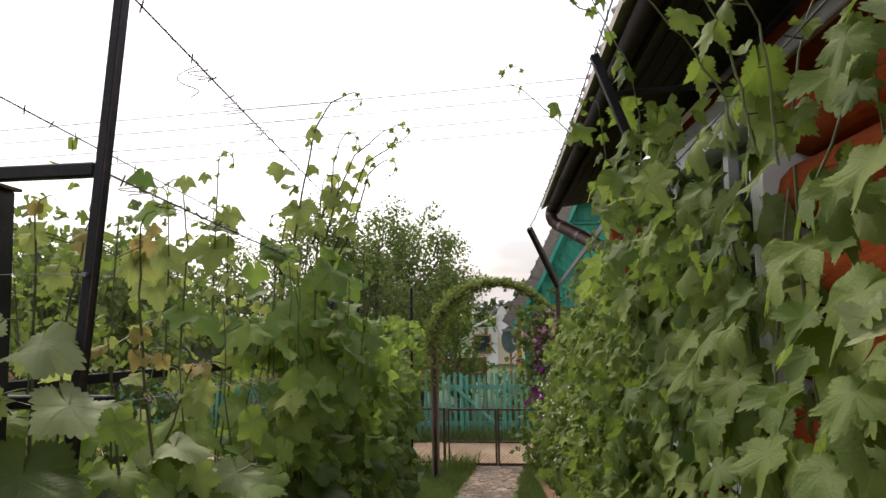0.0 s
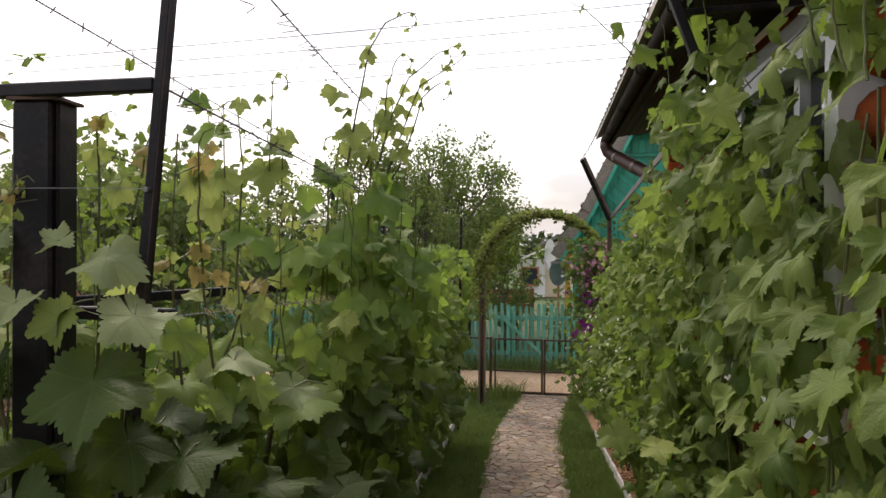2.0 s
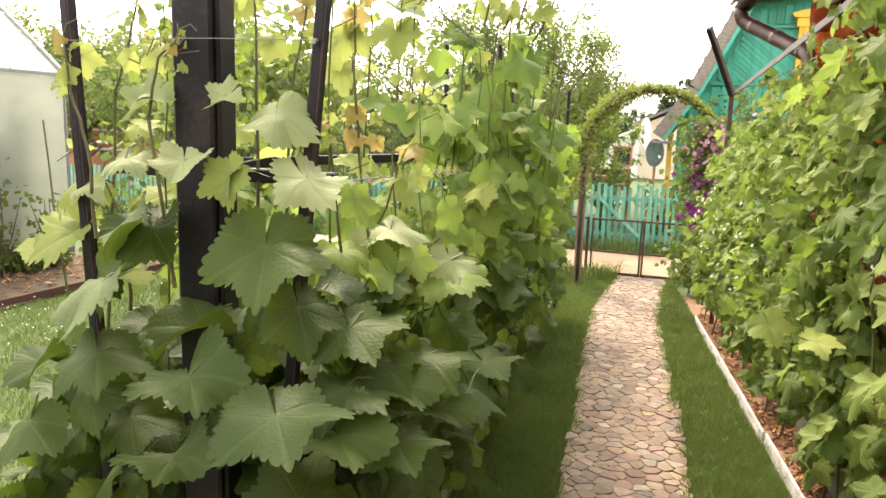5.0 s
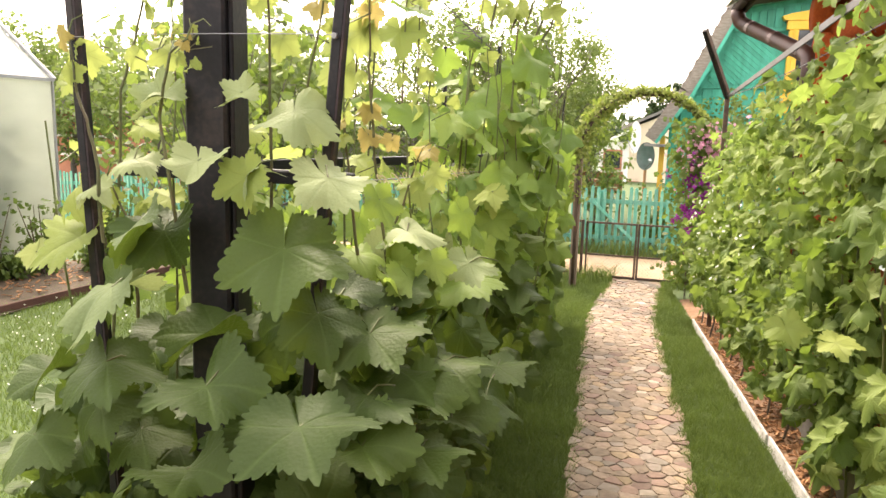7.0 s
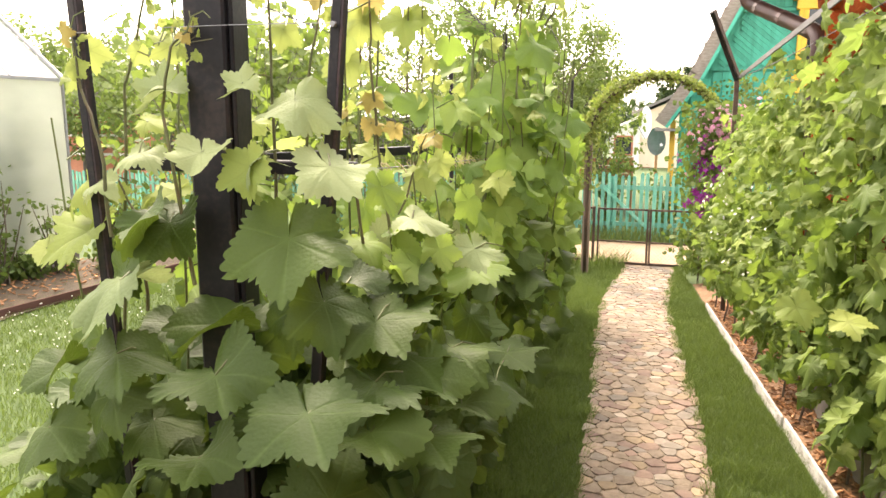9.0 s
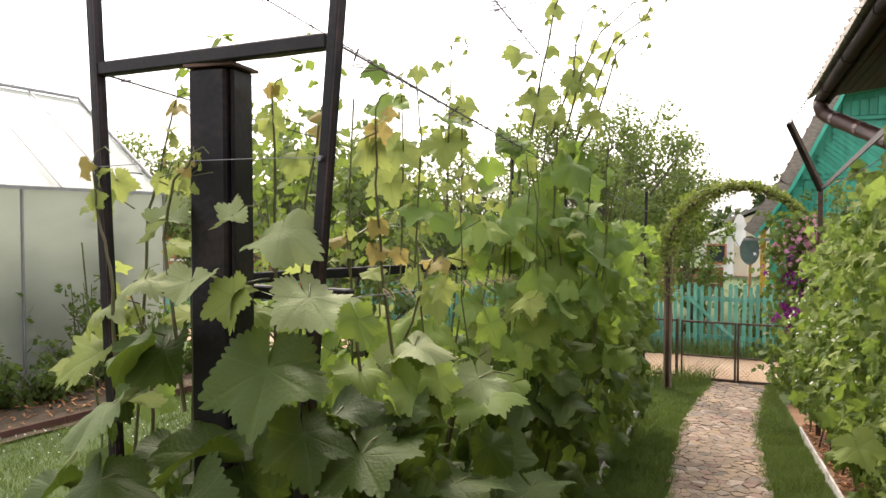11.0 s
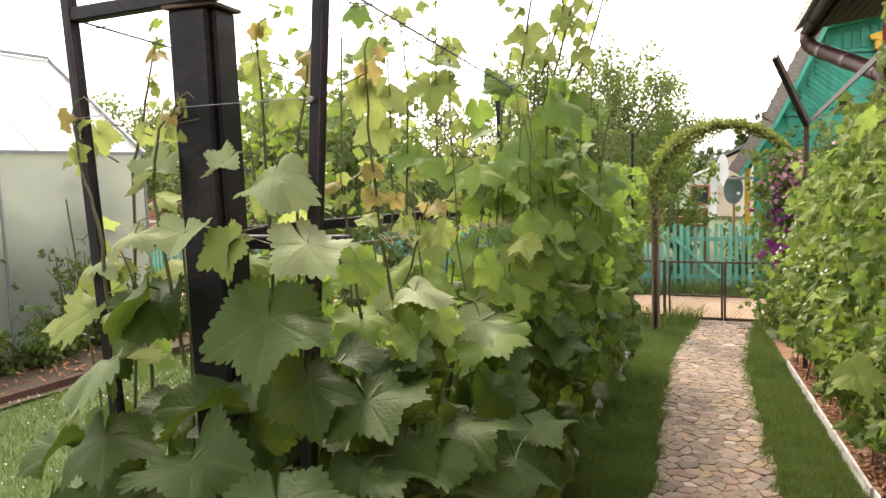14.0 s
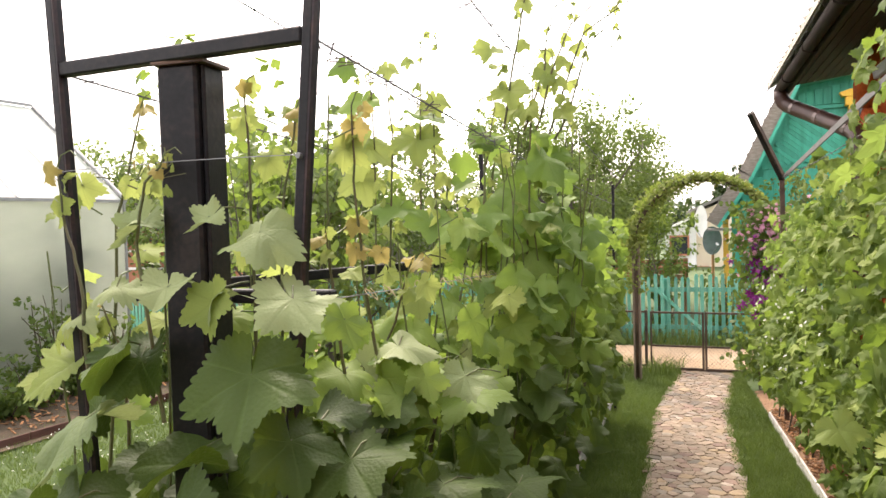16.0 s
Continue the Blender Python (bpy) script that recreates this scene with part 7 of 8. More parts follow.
for x, y, top in CANES:
    lean = rnd(-0.06, 0.08)
    part("cane", cane([(x, y, 0.7), (x + lean * 0.5, y, 1.3), (x + lean, y + rnd(-0.03, 0.03), top)], 0.0038, 0.0018, 0.022), M_stem, front_vine)
    z = 1.36 + rnd(0, 0.1)
    while z < top:
        a = rnd(0, 6.28)
        k = (z - 0.7) / (top - 0.7)
        p = Vector((x + lean * k, y, z))
        q = p + Vector((math.cos(a) * 0.07, math.sin(a) * 0.07, 0.03))
        part("petiole", Geo().tube([p, q], 0.002, 4, False), M_stem, front_vine)
        kind = YOUNG if z > 1.62 else RNG.choice((MID, PALE))
        if z > top - 0.16 and RNG.random() < 0.2:
            kind = COPPER
        one_leaf(front_vine, RNG.choice(kind), q, (math.cos(a) * 0.6, math.sin(a) * 0.6, -0.8), Vector((math.cos(a) * 0.3, -0.4, 0.8)) + wobble(0.4), rnd(0.022, 0.045) if z > 1.62 else rnd(0.045, 0.08))
        z += rnd(0.13, 0.22) if not 1.36 < z < 1.6 else rnd(0.22, 0.34)
# the withered tuft wound on the wire beside the post
for k in range(9):
    p = Vector((-0.60 + 0.011 * k, 1.195, 1.908 + 0.012 * math.sin(k * 2.1)))
    one_leaf(front_vine, RNG.choice(YOUNG if k % 3 else COPPER), p, wobble(0.6) + Vector((0.2, -0.3, -0.4)), wobble(0.5) + Vector((0, -0.7, 0.5)), rnd(0.008, 0.015))
    part("tendril", Geo().tube([p, p + wobble(0.012), p + wobble(0.02) + Vector((0, 0, -0.015))], 0.0011, 4, False), M_stem, front_vine)
# canes that rise through the front trellis
for pts in (
        [(-0.730, 1.190, 1.525), (-0.745, 1.190, 1.706), (-0.777, 1.190, 1.804), (-0.789, 1.190, 1.911)],
        [(-0.875, 1.360, 1.245), (-0.821, 1.360, 1.818), (-0.771, 1.360, 1.954), (-0.744, 1.360, 2.041)],
        [(-0.535, 1.170, 1.448), (-0.552, 1.170, 1.572), (-0.582, 1.170, 1.766), (-0.554, 1.170, 1.873), (-0.519, 1.170, 1.897)],
        [(-0.457, 1.340, 1.466), (-0.457, 1.340, 1.713), (-0.459, 1.340, 1.905), (-0.464, 1.340, 2.049)],
        [(-0.376, 1.300, 1.391), (-0.367, 1.300, 1.579), (-0.356, 1.300, 1.820), (-0.322, 1.300, 1.998)],
        [(-0.289, 1.400, 1.423), (-0.315, 1.400, 1.639), (-0.331, 1.400, 1.782)],
        [(-0.266, 1.500, 1.403), (-0.298, 1.500, 1.633), (-0.321, 1.500, 1.877), (-0.320, 1.500, 2.033)],
        [(-0.325, 1.550, 1.335), (-0.275, 1.550, 1.544), (-0.226, 1.550, 1.693)],
        [(-0.752, 1.300, 1.351), (-0.753, 1.300, 1.519), (-0.814, 1.300, 1.644)],
        [(-0.585, 1.350, 1.453), (-0.604, 1.350, 1.628), (-0.617, 1.350, 1.719)],
):
    part("cane", cane(pts, 0.0040, 0.0018, 0.006), M_cane, front_vine)
    top = Vector(pts[-1])
    for k in range(4):
        q = top + wobble(0.012) + Vector((0, 0, -0.02 * k))
        one_leaf(front_vine, RNG.choice(YOUNG if k else COPPER), q, wobble(0.6) + Vector((0, -0.3, -0.3)), wobble(0.5) + Vector((0, -0.6, 0.6)), rnd(0.014, 0.030))
    part("tendril", Geo().tube([top, top + Vector((0.012, 0, 0.025)), top + Vector((0.032, 0.004, 0.034)), top + Vector((0.046, 0.004, 0.022))], [0.0017, 0.0014, 0.0012, 0.0009], 4, False), M_stem, front_vine)
mass = LeafMass(LOW_GRAPE)


def clear_front(p):
    """Leaves the post, the rails and the upper canes free."""
    return (p.z > 1.50 and p.y < 1.45) or p.y < 1.06 + 0.25 * max(0, p.z - 1.0)


# shade is put into the colour: dark greens low and inside, brighter above
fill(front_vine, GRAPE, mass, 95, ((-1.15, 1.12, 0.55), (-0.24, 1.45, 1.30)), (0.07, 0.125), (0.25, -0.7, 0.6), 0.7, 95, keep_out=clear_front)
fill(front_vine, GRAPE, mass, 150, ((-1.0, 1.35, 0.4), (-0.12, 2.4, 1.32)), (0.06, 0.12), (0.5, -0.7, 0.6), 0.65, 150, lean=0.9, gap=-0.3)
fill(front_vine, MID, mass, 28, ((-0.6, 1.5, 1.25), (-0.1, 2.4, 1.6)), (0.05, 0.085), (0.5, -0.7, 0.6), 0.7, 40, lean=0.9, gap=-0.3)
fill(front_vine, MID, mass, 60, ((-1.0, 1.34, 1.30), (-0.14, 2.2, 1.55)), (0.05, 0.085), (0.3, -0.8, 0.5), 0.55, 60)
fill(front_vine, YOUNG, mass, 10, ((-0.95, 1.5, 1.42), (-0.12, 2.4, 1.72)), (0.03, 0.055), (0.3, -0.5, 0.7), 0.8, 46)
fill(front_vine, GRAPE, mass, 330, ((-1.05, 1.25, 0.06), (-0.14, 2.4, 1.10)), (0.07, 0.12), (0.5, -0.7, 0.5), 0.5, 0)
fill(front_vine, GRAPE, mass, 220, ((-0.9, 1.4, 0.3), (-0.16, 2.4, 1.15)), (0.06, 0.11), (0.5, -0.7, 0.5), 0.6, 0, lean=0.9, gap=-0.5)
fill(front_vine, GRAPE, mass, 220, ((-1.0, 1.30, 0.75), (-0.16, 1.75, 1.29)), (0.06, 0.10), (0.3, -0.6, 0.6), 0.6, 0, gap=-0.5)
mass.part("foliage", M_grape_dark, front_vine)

# the hop: a dense mass coloured dark below for shade, with a young top paled for backlight, and many bines
for i in range(9):
    x, y = rnd(-0.46, -0.06), rnd(2.3, 2.9)
    part("bine", cane([(x - 0.05, y, 1.1), (x + rnd(-0.05, 0.05), y, 1.6), (x + rnd(-0.06, 0.10), y - 0.05, rnd(1.9, 2.25))], 0.0034, 0.0018, 0.03), M_stem, hop_plant)
for i in range(16):
    x, y = rnd(-0.62, -0.18), rnd(2.4, 3.6)
    part("stem", cane([(min(x - 0.36, -0.68), y, 0.0), (x - 0.12 + rnd(-0.05, 0.05), y, 0.8), (x + rnd(-0.1, 0.12), y + rnd(-0.1, 0.1), rnd(1.7, 2.15))], 0.007, 0.003, 0.03), M_stem, hop_plant)
mass = LeafMass(LOW_HOP)
light = LeafMass(LOW_HOP)
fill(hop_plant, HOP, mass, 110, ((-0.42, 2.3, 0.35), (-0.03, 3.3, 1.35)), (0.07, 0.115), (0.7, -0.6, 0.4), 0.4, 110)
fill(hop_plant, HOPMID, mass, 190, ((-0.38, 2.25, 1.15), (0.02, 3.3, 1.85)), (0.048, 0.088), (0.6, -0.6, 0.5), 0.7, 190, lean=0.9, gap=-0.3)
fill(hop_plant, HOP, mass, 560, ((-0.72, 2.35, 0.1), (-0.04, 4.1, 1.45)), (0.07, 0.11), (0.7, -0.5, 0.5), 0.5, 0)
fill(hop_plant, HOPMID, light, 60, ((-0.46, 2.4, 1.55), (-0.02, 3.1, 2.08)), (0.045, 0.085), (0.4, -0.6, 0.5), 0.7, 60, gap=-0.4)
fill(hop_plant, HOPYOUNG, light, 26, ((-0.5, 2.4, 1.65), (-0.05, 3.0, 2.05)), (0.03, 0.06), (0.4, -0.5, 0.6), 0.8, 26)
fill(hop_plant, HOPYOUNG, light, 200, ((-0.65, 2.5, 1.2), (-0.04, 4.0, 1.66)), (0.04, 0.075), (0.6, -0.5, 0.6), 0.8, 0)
light.part("young_foliage", M_young_backlit, hop_plant)
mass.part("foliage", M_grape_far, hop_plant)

# the row beyond
for i in range(9):
    y = 3.9 + i * 0.35
    x = -0.5 + SLANT * (y - 1.2)
    part("stem", cane([(x, y, 0.0), (x + 0.05, y, 0.7), (x + rnd(-0.1, 0.1), y, 1.5)], 0.014, 0.006, 0.04), M_bark, row_vine)
mass = LeafMass(LOW_GRAPE)
fill(row_vine, GRAPE, mass, 1500, ((-0.72, 3.8, 0.1), (-0.17, 6.9, 1.35)), (0.06, 0.10), (0.7, -0.5, 0.5), 0.5, 0)
mass.part("foliage", M_grape_far, row_vine)
# the row's top: young leaves in the green that also stands for backlight
tops = LeafMass(LOW_GRAPE)
fill(row_vine, GRAPE, tops, 620, ((-0.65, 3.9, 1.2), (-0.15, 6.8, 1.80)), (0.04, 0.07), (0.5, -0.5, 0.6), 0.8, 0)
tops.part("young_foliage", M_young_backlit, row_vine)

# ---------------------------------------------------------------- vines by the house
for i in range(11):
    y = 1.35 + i * 0.22
    x = house_shift(y, 0) + 0.25
    part("stem", cane([(x, y, 0.0), (x - 0.05, y, 0.5), (x - 0.1 + rnd(-0.08, 0.08), y + rnd(-0.1, 0.1), 1.2), (x - 0.12 + rnd(-0.1, 0.1), y + rnd(-0.15, 0.15), 2.1)], 0.006, 0.0035, 0.04), M_stem, near_house_vine)
mass = LeafMass(LOW_LOBED)


def clear_house(p):
    """Thins the screen towards the top, where the wall and the eaves show."""
    edge = 1.62 + 0.55 * min(max(p.y - 1.5, 0.0), 1.2)
    return RNG.random() < min(0.92, (p.z - edge) * 4.5) or (p.y < 1.45 and p.z < 1.3 and RNG.random() < 0.35)


fill(near_house_vine, LOBED, mass, 430, ((-0.02, 1.05, 0.45), (0.20, 3.6, 2.45)), (0.062, 0.108), (-0.95, -0.25, 0.3), 0.2, 290, keep_out=clear_house, shift=house_shift, up=(0.12, 0.45), lean=0.62)
fill(near_house_vine, LOBED, mass, 430, ((0.10, 0.8, 0.2), (0.24, 3.8, 2.2)), (0.07, 0.12), (-0.95, -0.25, 0.3), 0.24, 0, keep_out=clear_house, shift=house_shift, up=(0.12, 0.5), lean=0.6)
fill(near_house_vine, LOBED, mass, 190, ((-0.2, 1.7, 1.8), (0.04, 3.6, 2.42)), (0.04, 0.075), (-0.8, -0.4, 0.3), 0.45, 46, shift=house_shift, up=(0.1, 0.6))
mass.part("foliage", M_vine_light, near_house_vine)
for i in range(10):
    y = 3.7 + i * 0.36
    x = house_shift(y, 0) + 0.24
    part("stem", cane([(x, y, 0.0), (x + 0.02, y, 0.6), (x + 0.06, y + rnd(-0.1, 0.1), 1.2), (x + 0.12, y, 1.6)], 0.007, 0.003, 0.05), M_bark, far_house_vine)
mass = LeafMass(LOW_LOBED)
low_shaded = LeafMass(LOW_LOBED)
# lower leaves get the darker green in place of shade from those above
fill(far_house_vine, LOBED, low_shaded, 1500, ((0.10, 3.2, 0.30), (0.36, 7.0, 1.15)), (0.05, 0.08), (-0.8, -0.5, 0.35), 0.55, 0, shift=house_shift)
low_shaded.part("old_foliage", M_vine_shaded, far_house_vine)
fill(far_house_vine, LOBED, mass, 400, ((-0.06, 3.3, 0.5), (0.16, 6.2, 1.75)), (0.042, 0.072), (-0.8, -0.5, 0.35), 0.7, 300, shift=house_shift)
fill(far_house_vine, LOBED, mass, 2000, ((0.0, 3.4, 0.7), (0.30, 7.0, 1.85)), (0.036, 0.062), (-0.8, -0.5, 0.4), 0.7, 0, shift=house_shift)
fill(far_house_vine, LOBED, mass, 420, ((-0.1, 3.2, 1.6), (0.20, 5.6, 2.15)), (0.04, 0.065), (-0.8, -0.5, 0.4), 0.5, 0, shift=house_shift)
mass.part("foliage", M_vine_light, far_house_vine)

# ---------------------------------------------------------------- the arch's climbers and flowers
climber = thing("arch_climber", (-0.68, AY, 0), "thin yellow-green climber wound over the arch", "climbing plant")
mass = LeafMass(IVY)
for k in range(10):
    pts = []
    for j in range(26):
        a = math.pi * j / 25
        r = AR + rnd(-0.03, 0.07)
        pts.append((AXC - r * math.cos(a), AY + rnd(-0.10, 0.10), 1.46 + r * math.sin(a)))
    part("stem", Geo().tube(pts, 0.004, 3, False), M_bark, climber)
for i in range(4600):
    if RNG.random() < 0.88:
        a = rnd(0, math.pi)
        r = AR + RNG.gauss(0.02, 0.024 + 0.035 * max(0.0, math.cos(a)))
        p = Vector((AXC - r * math.cos(a), AY + rnd(-0.13, 0.13), 1.46 + r * math.sin(a)))
    else:
        p = Vector((AXC - AR + RNG.gauss(-0.04, 0.065), AY + rnd(-0.12, 0.12), rnd(0.95, 1.65)))
    mass.put(p, wobble(1) + Vector((0, 0, -0.4)), Vector((0, -0.5, 0.7)) + wobble(0.5), rnd(0.016, 0.03))
mass.part("foliage", M_archleaf, climber)

clematis = thing("clematis", (0.75, AY - 0.2, 0), "clematis in flower, pink above and purple below", "climbing plant")
mass = LeafMass(IVY)
for k in range(14):
    x = rnd(0.5, 0.85)
    part("stem", Geo().tube([(x + rnd(-0.1, 0.1), AY - 0.2, 0), (x, AY - 0.25, 0.6), (x + rnd(-0.1, 0.1), AY - 0.2, 1.2), (x - 0.1 + rnd(-0.1, 0.1), AY - 0.1, 1.75)], 0.004, 3, False), M_bark, clematis)
for i in range(2000):
    z = rnd(0.15, 1.9)
    p = Vector((0.60 + RNG.gauss(0, 0.15) - 0.04 * (z > 1.4), AY - 0.12 + RNG.gauss(0, 0.14), z))
    mass.put(p, wobble(1) + Vector((0, 0, -0.5)), Vector((-0.4, -0.7, 0.5)) + wobble(0.5), rnd(0.025, 0.05))
mass.part("foliage", M_shrub, clematis)


def flower_mesh(name, material, petals, cup):
    vs, fs, n = [], [], 0
    sv, sf, _ = leaf_shape("oval", 0.0, 12, 2, 201, droop=cup, fold=0.12, wave=0.03)
    for k in range(petals):
        m = np.array(Matrix.Rotation(2 * math.pi * k / petals, 3, "Z"))
        sp = sv * np.array((0.75, 1.0, 1.0)) + np.array((0, 0.06, 0.004 * (k % 2)))
        vs += (sp @ m.T).tolist()
        fs += [tuple(i + n for i in f) for f in sf]
        n += len(sp)
    me = bpy.data.meshes.new(name)
    me.from_pydata(vs, [], fs)
    me.materials.append(material)
    me.update()
    return me


PINK, PURPLE = flower_mesh("flower", M_pink, 6, 0.25), flower_mesh("flower", M_purple, 5, 0.3)
for i in range(250):
    p = Vector((0.70 + RNG.gauss(0, 0.17), AY - 0.32 + RNG.gauss(0, 0.07), 1.62 + RNG.gauss(0, 0.13)))
    p.x += (p.z - 1.5) * 0.25
    one_leaf(clematis, PINK, p, wobble(1), Vector((-0.3, -0.9, 0.3)) + wobble(0.5), rnd(0.018, 0.032))
for i in range(130):
    z = 1.06 + RNG.gauss(0, 0.19)
    p = Vector((0.60 + RNG.gauss(0, 0.085) - 0.06 * (z < 0.9), AY - 0.34 + RNG.gauss(0, 0.06), z))
    one_leaf(clematis, PURPLE, p, wobble(1), Vector((-0.3, -0.9, 0.3)) + wobble(0.5), rnd(0.03, 0.048))

# white blossoms in the screen
bl = LeafMass(TINY)
for i in range(60):
    y = rnd(4.3, 6.9)
    bl.put(Vector((house_shift(y, 1.0) + rnd(-0.02, 0.03), y, rnd(0.5, 1.4))), wobble(1), Vector((-0.8, -0.5, 0.4)) + wobble(0.3), rnd(0.018, 0.03))
bl.part("blossom", M_white, far_house_vine)

# ---------------------------------------------------------------- grass
def blades(name, label, count, where, h, w):
    """Grass blades scattered by where(), each a bent two-part blade."""
    rg = np.random.RandomState(len(name) + count)
    pts = []
    while len(pts) < count:
        p = where(rg)
        if p is not None:
            pts.append(p)
    pts = np.array(pts)
    n = len(pts)
    a = rg.uniform(0, 2 * np.pi, n)
    hh = h * rg.uniform(0.5, 1.3, n) * np.array([1.0 + 0.7 * noise.noise((x * 6.0, y * 6.0, 2.0)) for x, y in pts.tolist()])
    ww = w * rg.uniform(0.7, 1.3, n)
    lean = rg.uniform(0.1, 1.1, n) * hh
    dx, dy = np.cos(a), np.sin(a)
    b = rg.uniform(0, 2 * np.pi, n)
    lx, ly = np.cos(b) * lean, np.sin(b) * lean
    z0 = np.full(n, -0.012)
    v = np.zeros((n, 5, 3))
    for k, (f, q, l) in enumerate(((-0.5, 0, 0), (0.5, 0, 0), (0.4, 0.55, 0.35), (-0.4, 0.55, 0.35), (0, 1.0, 1.0))):
        v[:, k, 0] = pts[:, 0] + dx * ww * f + lx * l
        v[:, k, 1] = pts[:, 1] + dy * ww * f + ly * l
        v[:, k, 2] = z0 + hh * q
    idx = np.arange(n) * 5
    faces = []
    for i in idx.tolist():
        faces.append((i, i + 1, i + 2, i + 3))
        faces.append((i + 3, i + 2, i + 4))
    me = bpy.data.meshes.new(name)
    me.from_pydata(v.reshape(-1, 3).tolist(), [], faces)
    me.materials.append(M_blade)
    me.update()
    return tagged(new(name, me), label, "grass", kind="stuff")


def strip_place(rg):
    y = 2.4 + 6.6 * rg.rand() ** 1.4
    c, w = path_at(y)
    if rg.rand() < 0.5:
        a, b = left_edge(y) + 0.04, c - w / 2 + 0.045 * noise.noise((y * 3, 0, 1)) + 0.03 * noise.noise((y * 11, 4, 1)) + 0.02
    else:
        a, b = c + w / 2 - 0.025 + 0.045 * noise.noise((y * 3, 7, 1)) + 0.03 * noise.noise((y * 11, 9, 1)), right_edge(y) - 0.02
    return (a + (b - a) * rg.rand(), y) if b > a else None


def lawn_place(rg):
    x, y = -6.0 + 4.6 * rg.rand(), 1.6 + 6.8 * rg.rand()
    return (x, y)


def verge_place(rg):
    return (-6 + 9 * rg.rand(), 10.4 + 0.6 * rg.rand())


def gate_place(rg):
    x = -3.2 + 4.6 * rg.rand()
    return None if abs(x - 0.04) < 0.3 else (x, 8.6 + 0.5 * rg.rand())


blades("lawn_grass", "dense short green grass on both sides of the path", 130000, strip_place, 0.050, 0.0030)
blades("lawn_grass", "mown green lawn behind the trellis", 90000, lawn_place, 0.045, 0.005)
blades("verge_grass", "tall pale grass at the foot of the pickets", 5200, verge_place, 0.22, 0.010)
blades("verge_grass", "uncut grass along the mesh fence", 3000, gate_place, 0.16, 0.008)

clover = LeafMass(TINY)
for i in range(520):
    p = Vector((rnd(-5.3, -1.5), rnd(1.8, 6.5), rnd(0.03, 0.06)))
    for k in range(3):
        clover.put(p, wobble(1), Vector((0, 0, 1)) + wobble(0.3), 0.014)
tagged(clover.part("clover_blossom", M_white, None, "small white clover blossoms dotted over the lawn"), category="flowers", kind="stuff")

# ---------------------------------------------------------------- bark chips in the house bed
chips = Geo()
for i in range(2200):
    y = rnd(2.4, 7.2)
    x = rnd(right_edge(y) + 0.02, right_edge(y) + 0.42)
    m = Matrix.Translation((x, y, 0.05 + rnd(0, 0.012))) @ Euler((rnd(-0.5, 0.5), rnd(-0.5, 0.5), rnd(0, 6.28))).to_matrix().to_4x4()
    chips.box((-rnd(0.01, 0.03), -0.006, -0.003), (rnd(0.01, 0.03), 0.006, 0.003), 0, m)
for i in range(500):
    x, y = rnd(-6.5, -5.5), rnd(2.0, 7.0)
    m = Matrix.Translation((x, y, 0.045 + rnd(0, 0.012))) @ Euler((rnd(-0.5, 0.5), rnd(-0.5, 0.5), rnd(0, 6.28))).to_matrix().to_4x4()
    chips.box((-rnd(0.015, 0.04), -0.009, -0.003), (rnd(0.015, 0.04), 0.009, 0.003), 0, m)
M_chip = mat("bark_chip", [(0.13, 0.058, 0.026), (0.30, 0.145, 0.062), (0.42, 0.25, 0.13)], 0.9, 0, 20, 90, 0.3, 0.45, per="island")
tagged(part("bark_chips", chips, M_chip, None, "loose orange-brown bark chips on the beds"), category="mulch", kind="stuff")

# ---------------------------------------------------------------- stones of the path
def voronoi_cells(sites, near=0.34):
    """Each site's cell, clipped against its neighbours."""
    cells = []
    arr = np.array(sites)
    for i, (sx, sy) in enumerate(sites):
        poly = [(sx - 0.13, sy - 0.1), (sx + 0.13, sy - 0.1), (sx + 0.13, sy + 0.1), (sx - 0.13, sy + 0.1)]
        d = np.abs(arr - (sx, sy)).sum(1)
        for j in np.where((d < near) & (d > 1e-9))[0]:
            qx, qy = sites[j]
            mx, my, nx, ny = (sx + qx) / 2, (sy + qy) / 2, qx - sx, qy - sy
            out = []
            for k in range(len(poly)):
                ax, ay = poly[k]
                bx, by = poly[(k + 1) % len(poly)]
                da, db = (ax - mx) * nx + (ay - my) * ny, (bx - mx) * nx + (by - my) * ny
                if da <= 0:
                    out.append((ax, ay))
                if (da < 0 < db) or (db < 0 < da):
                    t = da / (da - db)
                    out.append((ax + (bx - ax) * t, ay + (by - ay) * t))
            poly = out
            if len(poly) < 3:
                break
        cells.append(poly)
    return cells


srg = random.Random(77)
sites, gaps, grid = [], [], {}
for _ in range(26000):
    y = srg.uniform(1.6, 8.84)
    c, w = path_at(y)
    x = c + srg.uniform(-0.5, 0.5) * (w + 0.01)
    r = srg.choice((0.045, 0.050, 0.056, 0.062, 0.070, 0.080, 0.098, 0.130))
    near = [k for a in (-1, 0, 1) for b in (-1, 0, 1) for k in grid.get((int(x * 8) + a, int(y * 8) + b), ())]
    if all(math.hypot((x - sites[k][0]) * 0.78, y - sites[k][1]) > (r + gaps[k]) * 0.46 for k in near):
        grid.setdefault((int(x * 8), int(y * 8)), []).append(len(sites))
        sites.append((x, y))
        gaps.append(r)
count = 0
STONES = (M_stone, M_stone_grey, M_stone_rose, M_stone_ochre, M_stone_cream)
rest = {k: Geo() for k in range(5)}
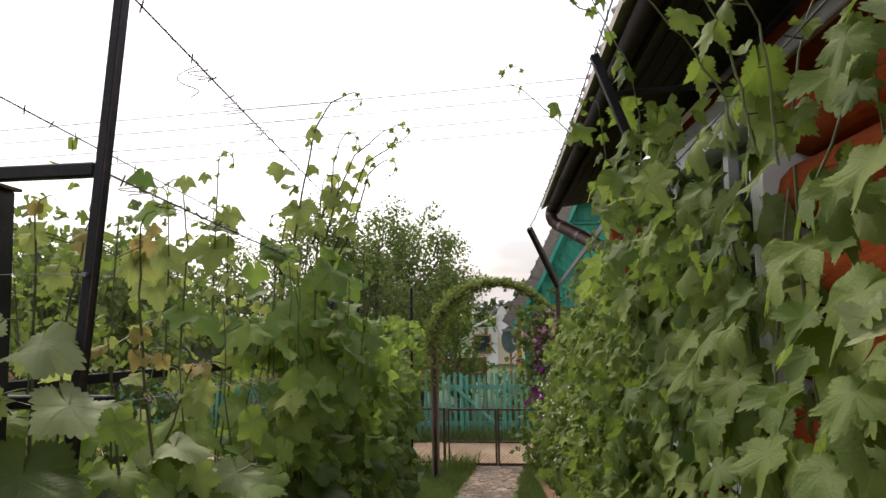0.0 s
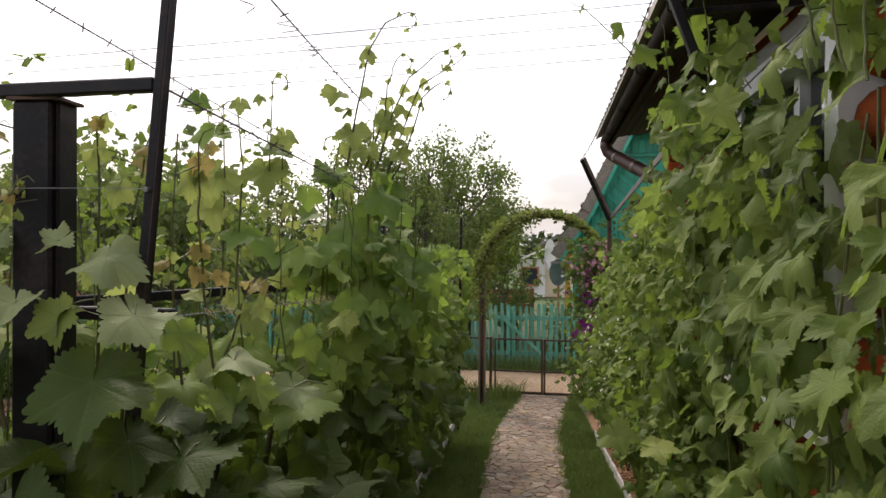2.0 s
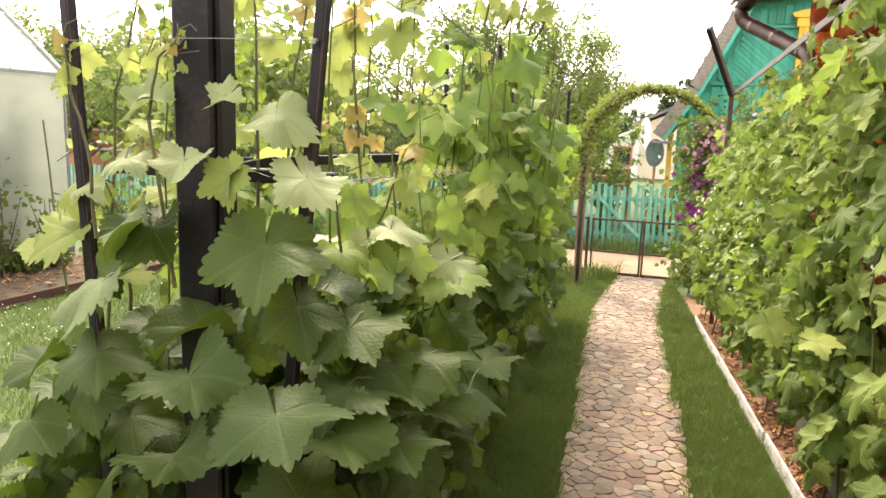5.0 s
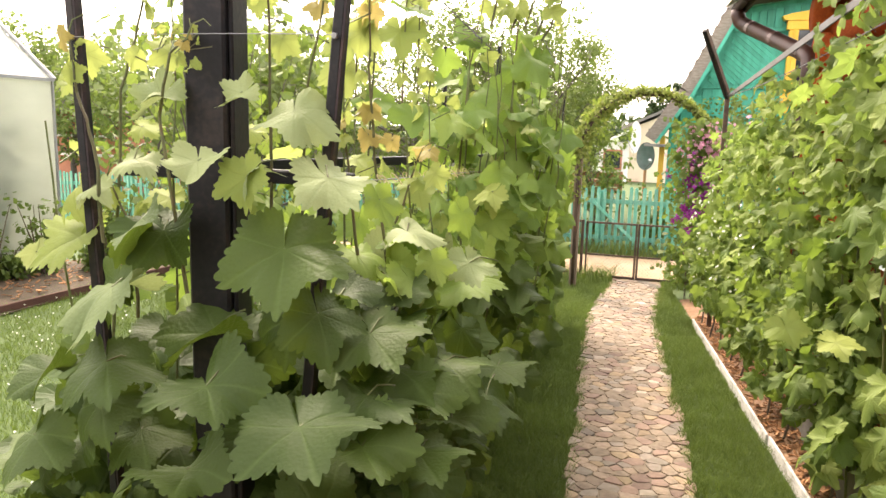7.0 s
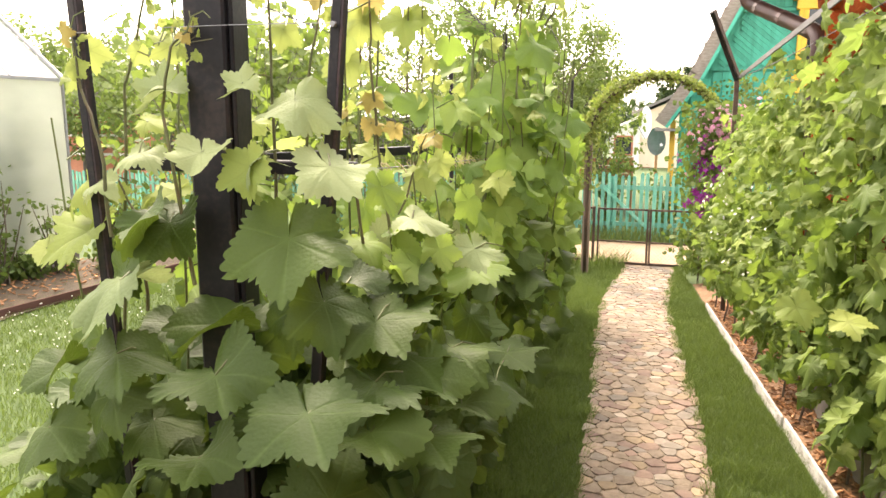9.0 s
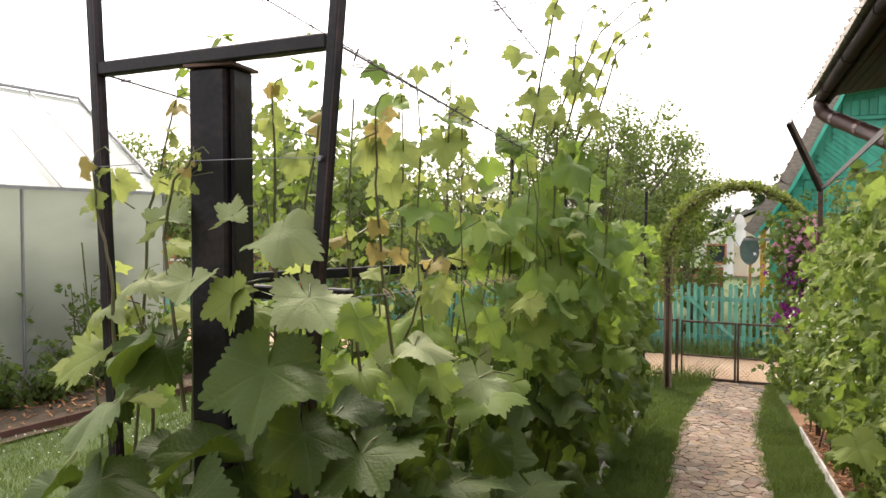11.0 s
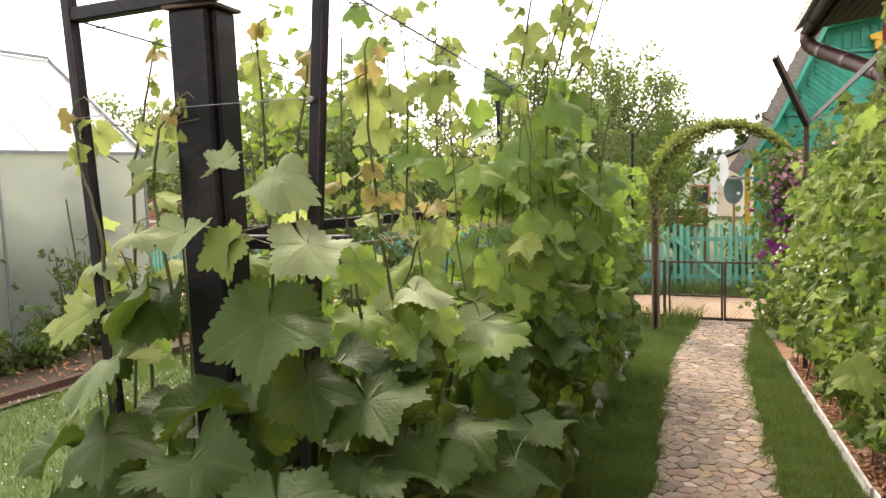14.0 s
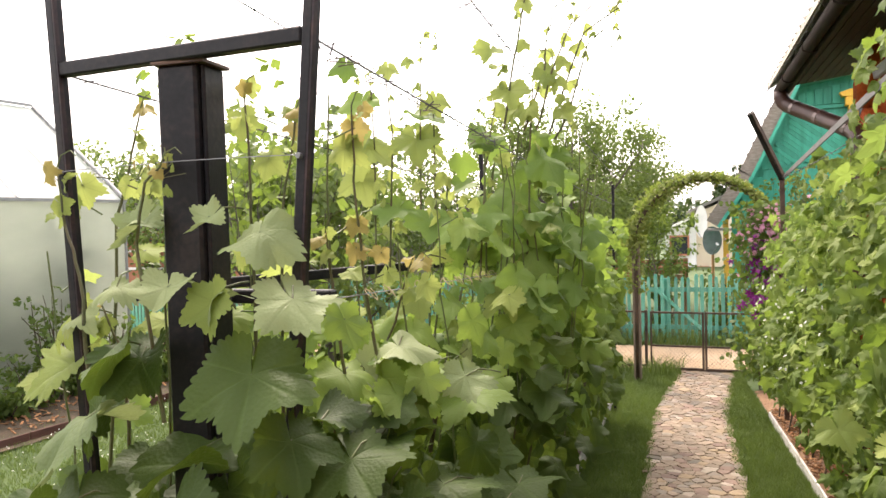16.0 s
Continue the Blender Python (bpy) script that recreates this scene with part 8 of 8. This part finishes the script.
for (sx, sy), poly in zip(sites, voronoi_cells(sites)):
    if len(poly) < 3:
        continue
    c, w = path_at(sy)
    lo, hi = c - w / 2 - 0.03 * srg.random(), c + w / 2 + 0.03 * srg.random()
    poly = [(min(max(px, lo), hi), py) for px, py in poly]
    # cut corners give the worn outline
    for _ in range(2 if len(poly) < 5 else 1):
        poly = [(a[0] + (b[0] - a[0]) * f, a[1] + (b[1] - a[1]) * f) for a, b in zip(poly, poly[1:] + poly[:1]) for f in (0.18, 0.82)]
    cx, cy = sum(p[0] for p in poly) / len(poly), sum(p[1] for p in poly) / len(poly)
    shrink = srg.uniform(0.93, 1.03)
    top = 0.0125 + srg.uniform(0, 0.005)
    tx, ty = srg.uniform(-0.05, 0.05), srg.uniform(-0.05, 0.05)
    vs, n = [], len(poly)
    wob = [srg.uniform(0.88, 1.07) for _ in poly]
    for q, z in ((1.0, 0.002), (0.985, top * 0.86), (0.93, top)):
        for (px, py), j in zip(poly, wob):
            x, yy = (px - cx) * q * j * shrink, (py - cy) * q * j * shrink
            vs.append((cx + x, cy + yy, z + (tx * x + ty * yy if z > 0.003 else 0) + srg.uniform(-0.0012, 0.0012)))
    vs.append((cx, cy, top + 0.001))
    fs = [(r * n + k, r * n + (k + 1) % n, (r + 1) * n + (k + 1) % n, (r + 1) * n + k) for r in range(2) for k in range(n)]
    fs += [(2 * n + k, 2 * n + (k + 1) % n, 3 * n) for k in range(n)]
    pick = srg.random()
    kind = 0 if pick < 0.52 else (1 if pick < 0.66 else (2 if pick < 0.82 else (3 if pick < 0.92 else 4)))
    if count < 300 and 3.0 < sy < 5.6:
        part("stone", Geo().add(vs, fs), STONES[kind], path_bed)
        count += 1
    else:
        rest[kind].add(vs, fs)
for kind, material in enumerate(STONES):
    m2 = material.copy()
    for nd in [nd for nd in m2.node_tree.nodes if nd.type == "OBJECT_INFO"]:
        links = m2.node_tree.links
        isl = m2.node_tree.nodes.new("ShaderNodeNewGeometry")
        for lk in [lk for lk in links if lk.from_node == nd]:
            links.new(isl.outputs["Random Per Island"], lk.to_socket)
    part("stones", rest[kind], m2, path_bed, kind="stuff")
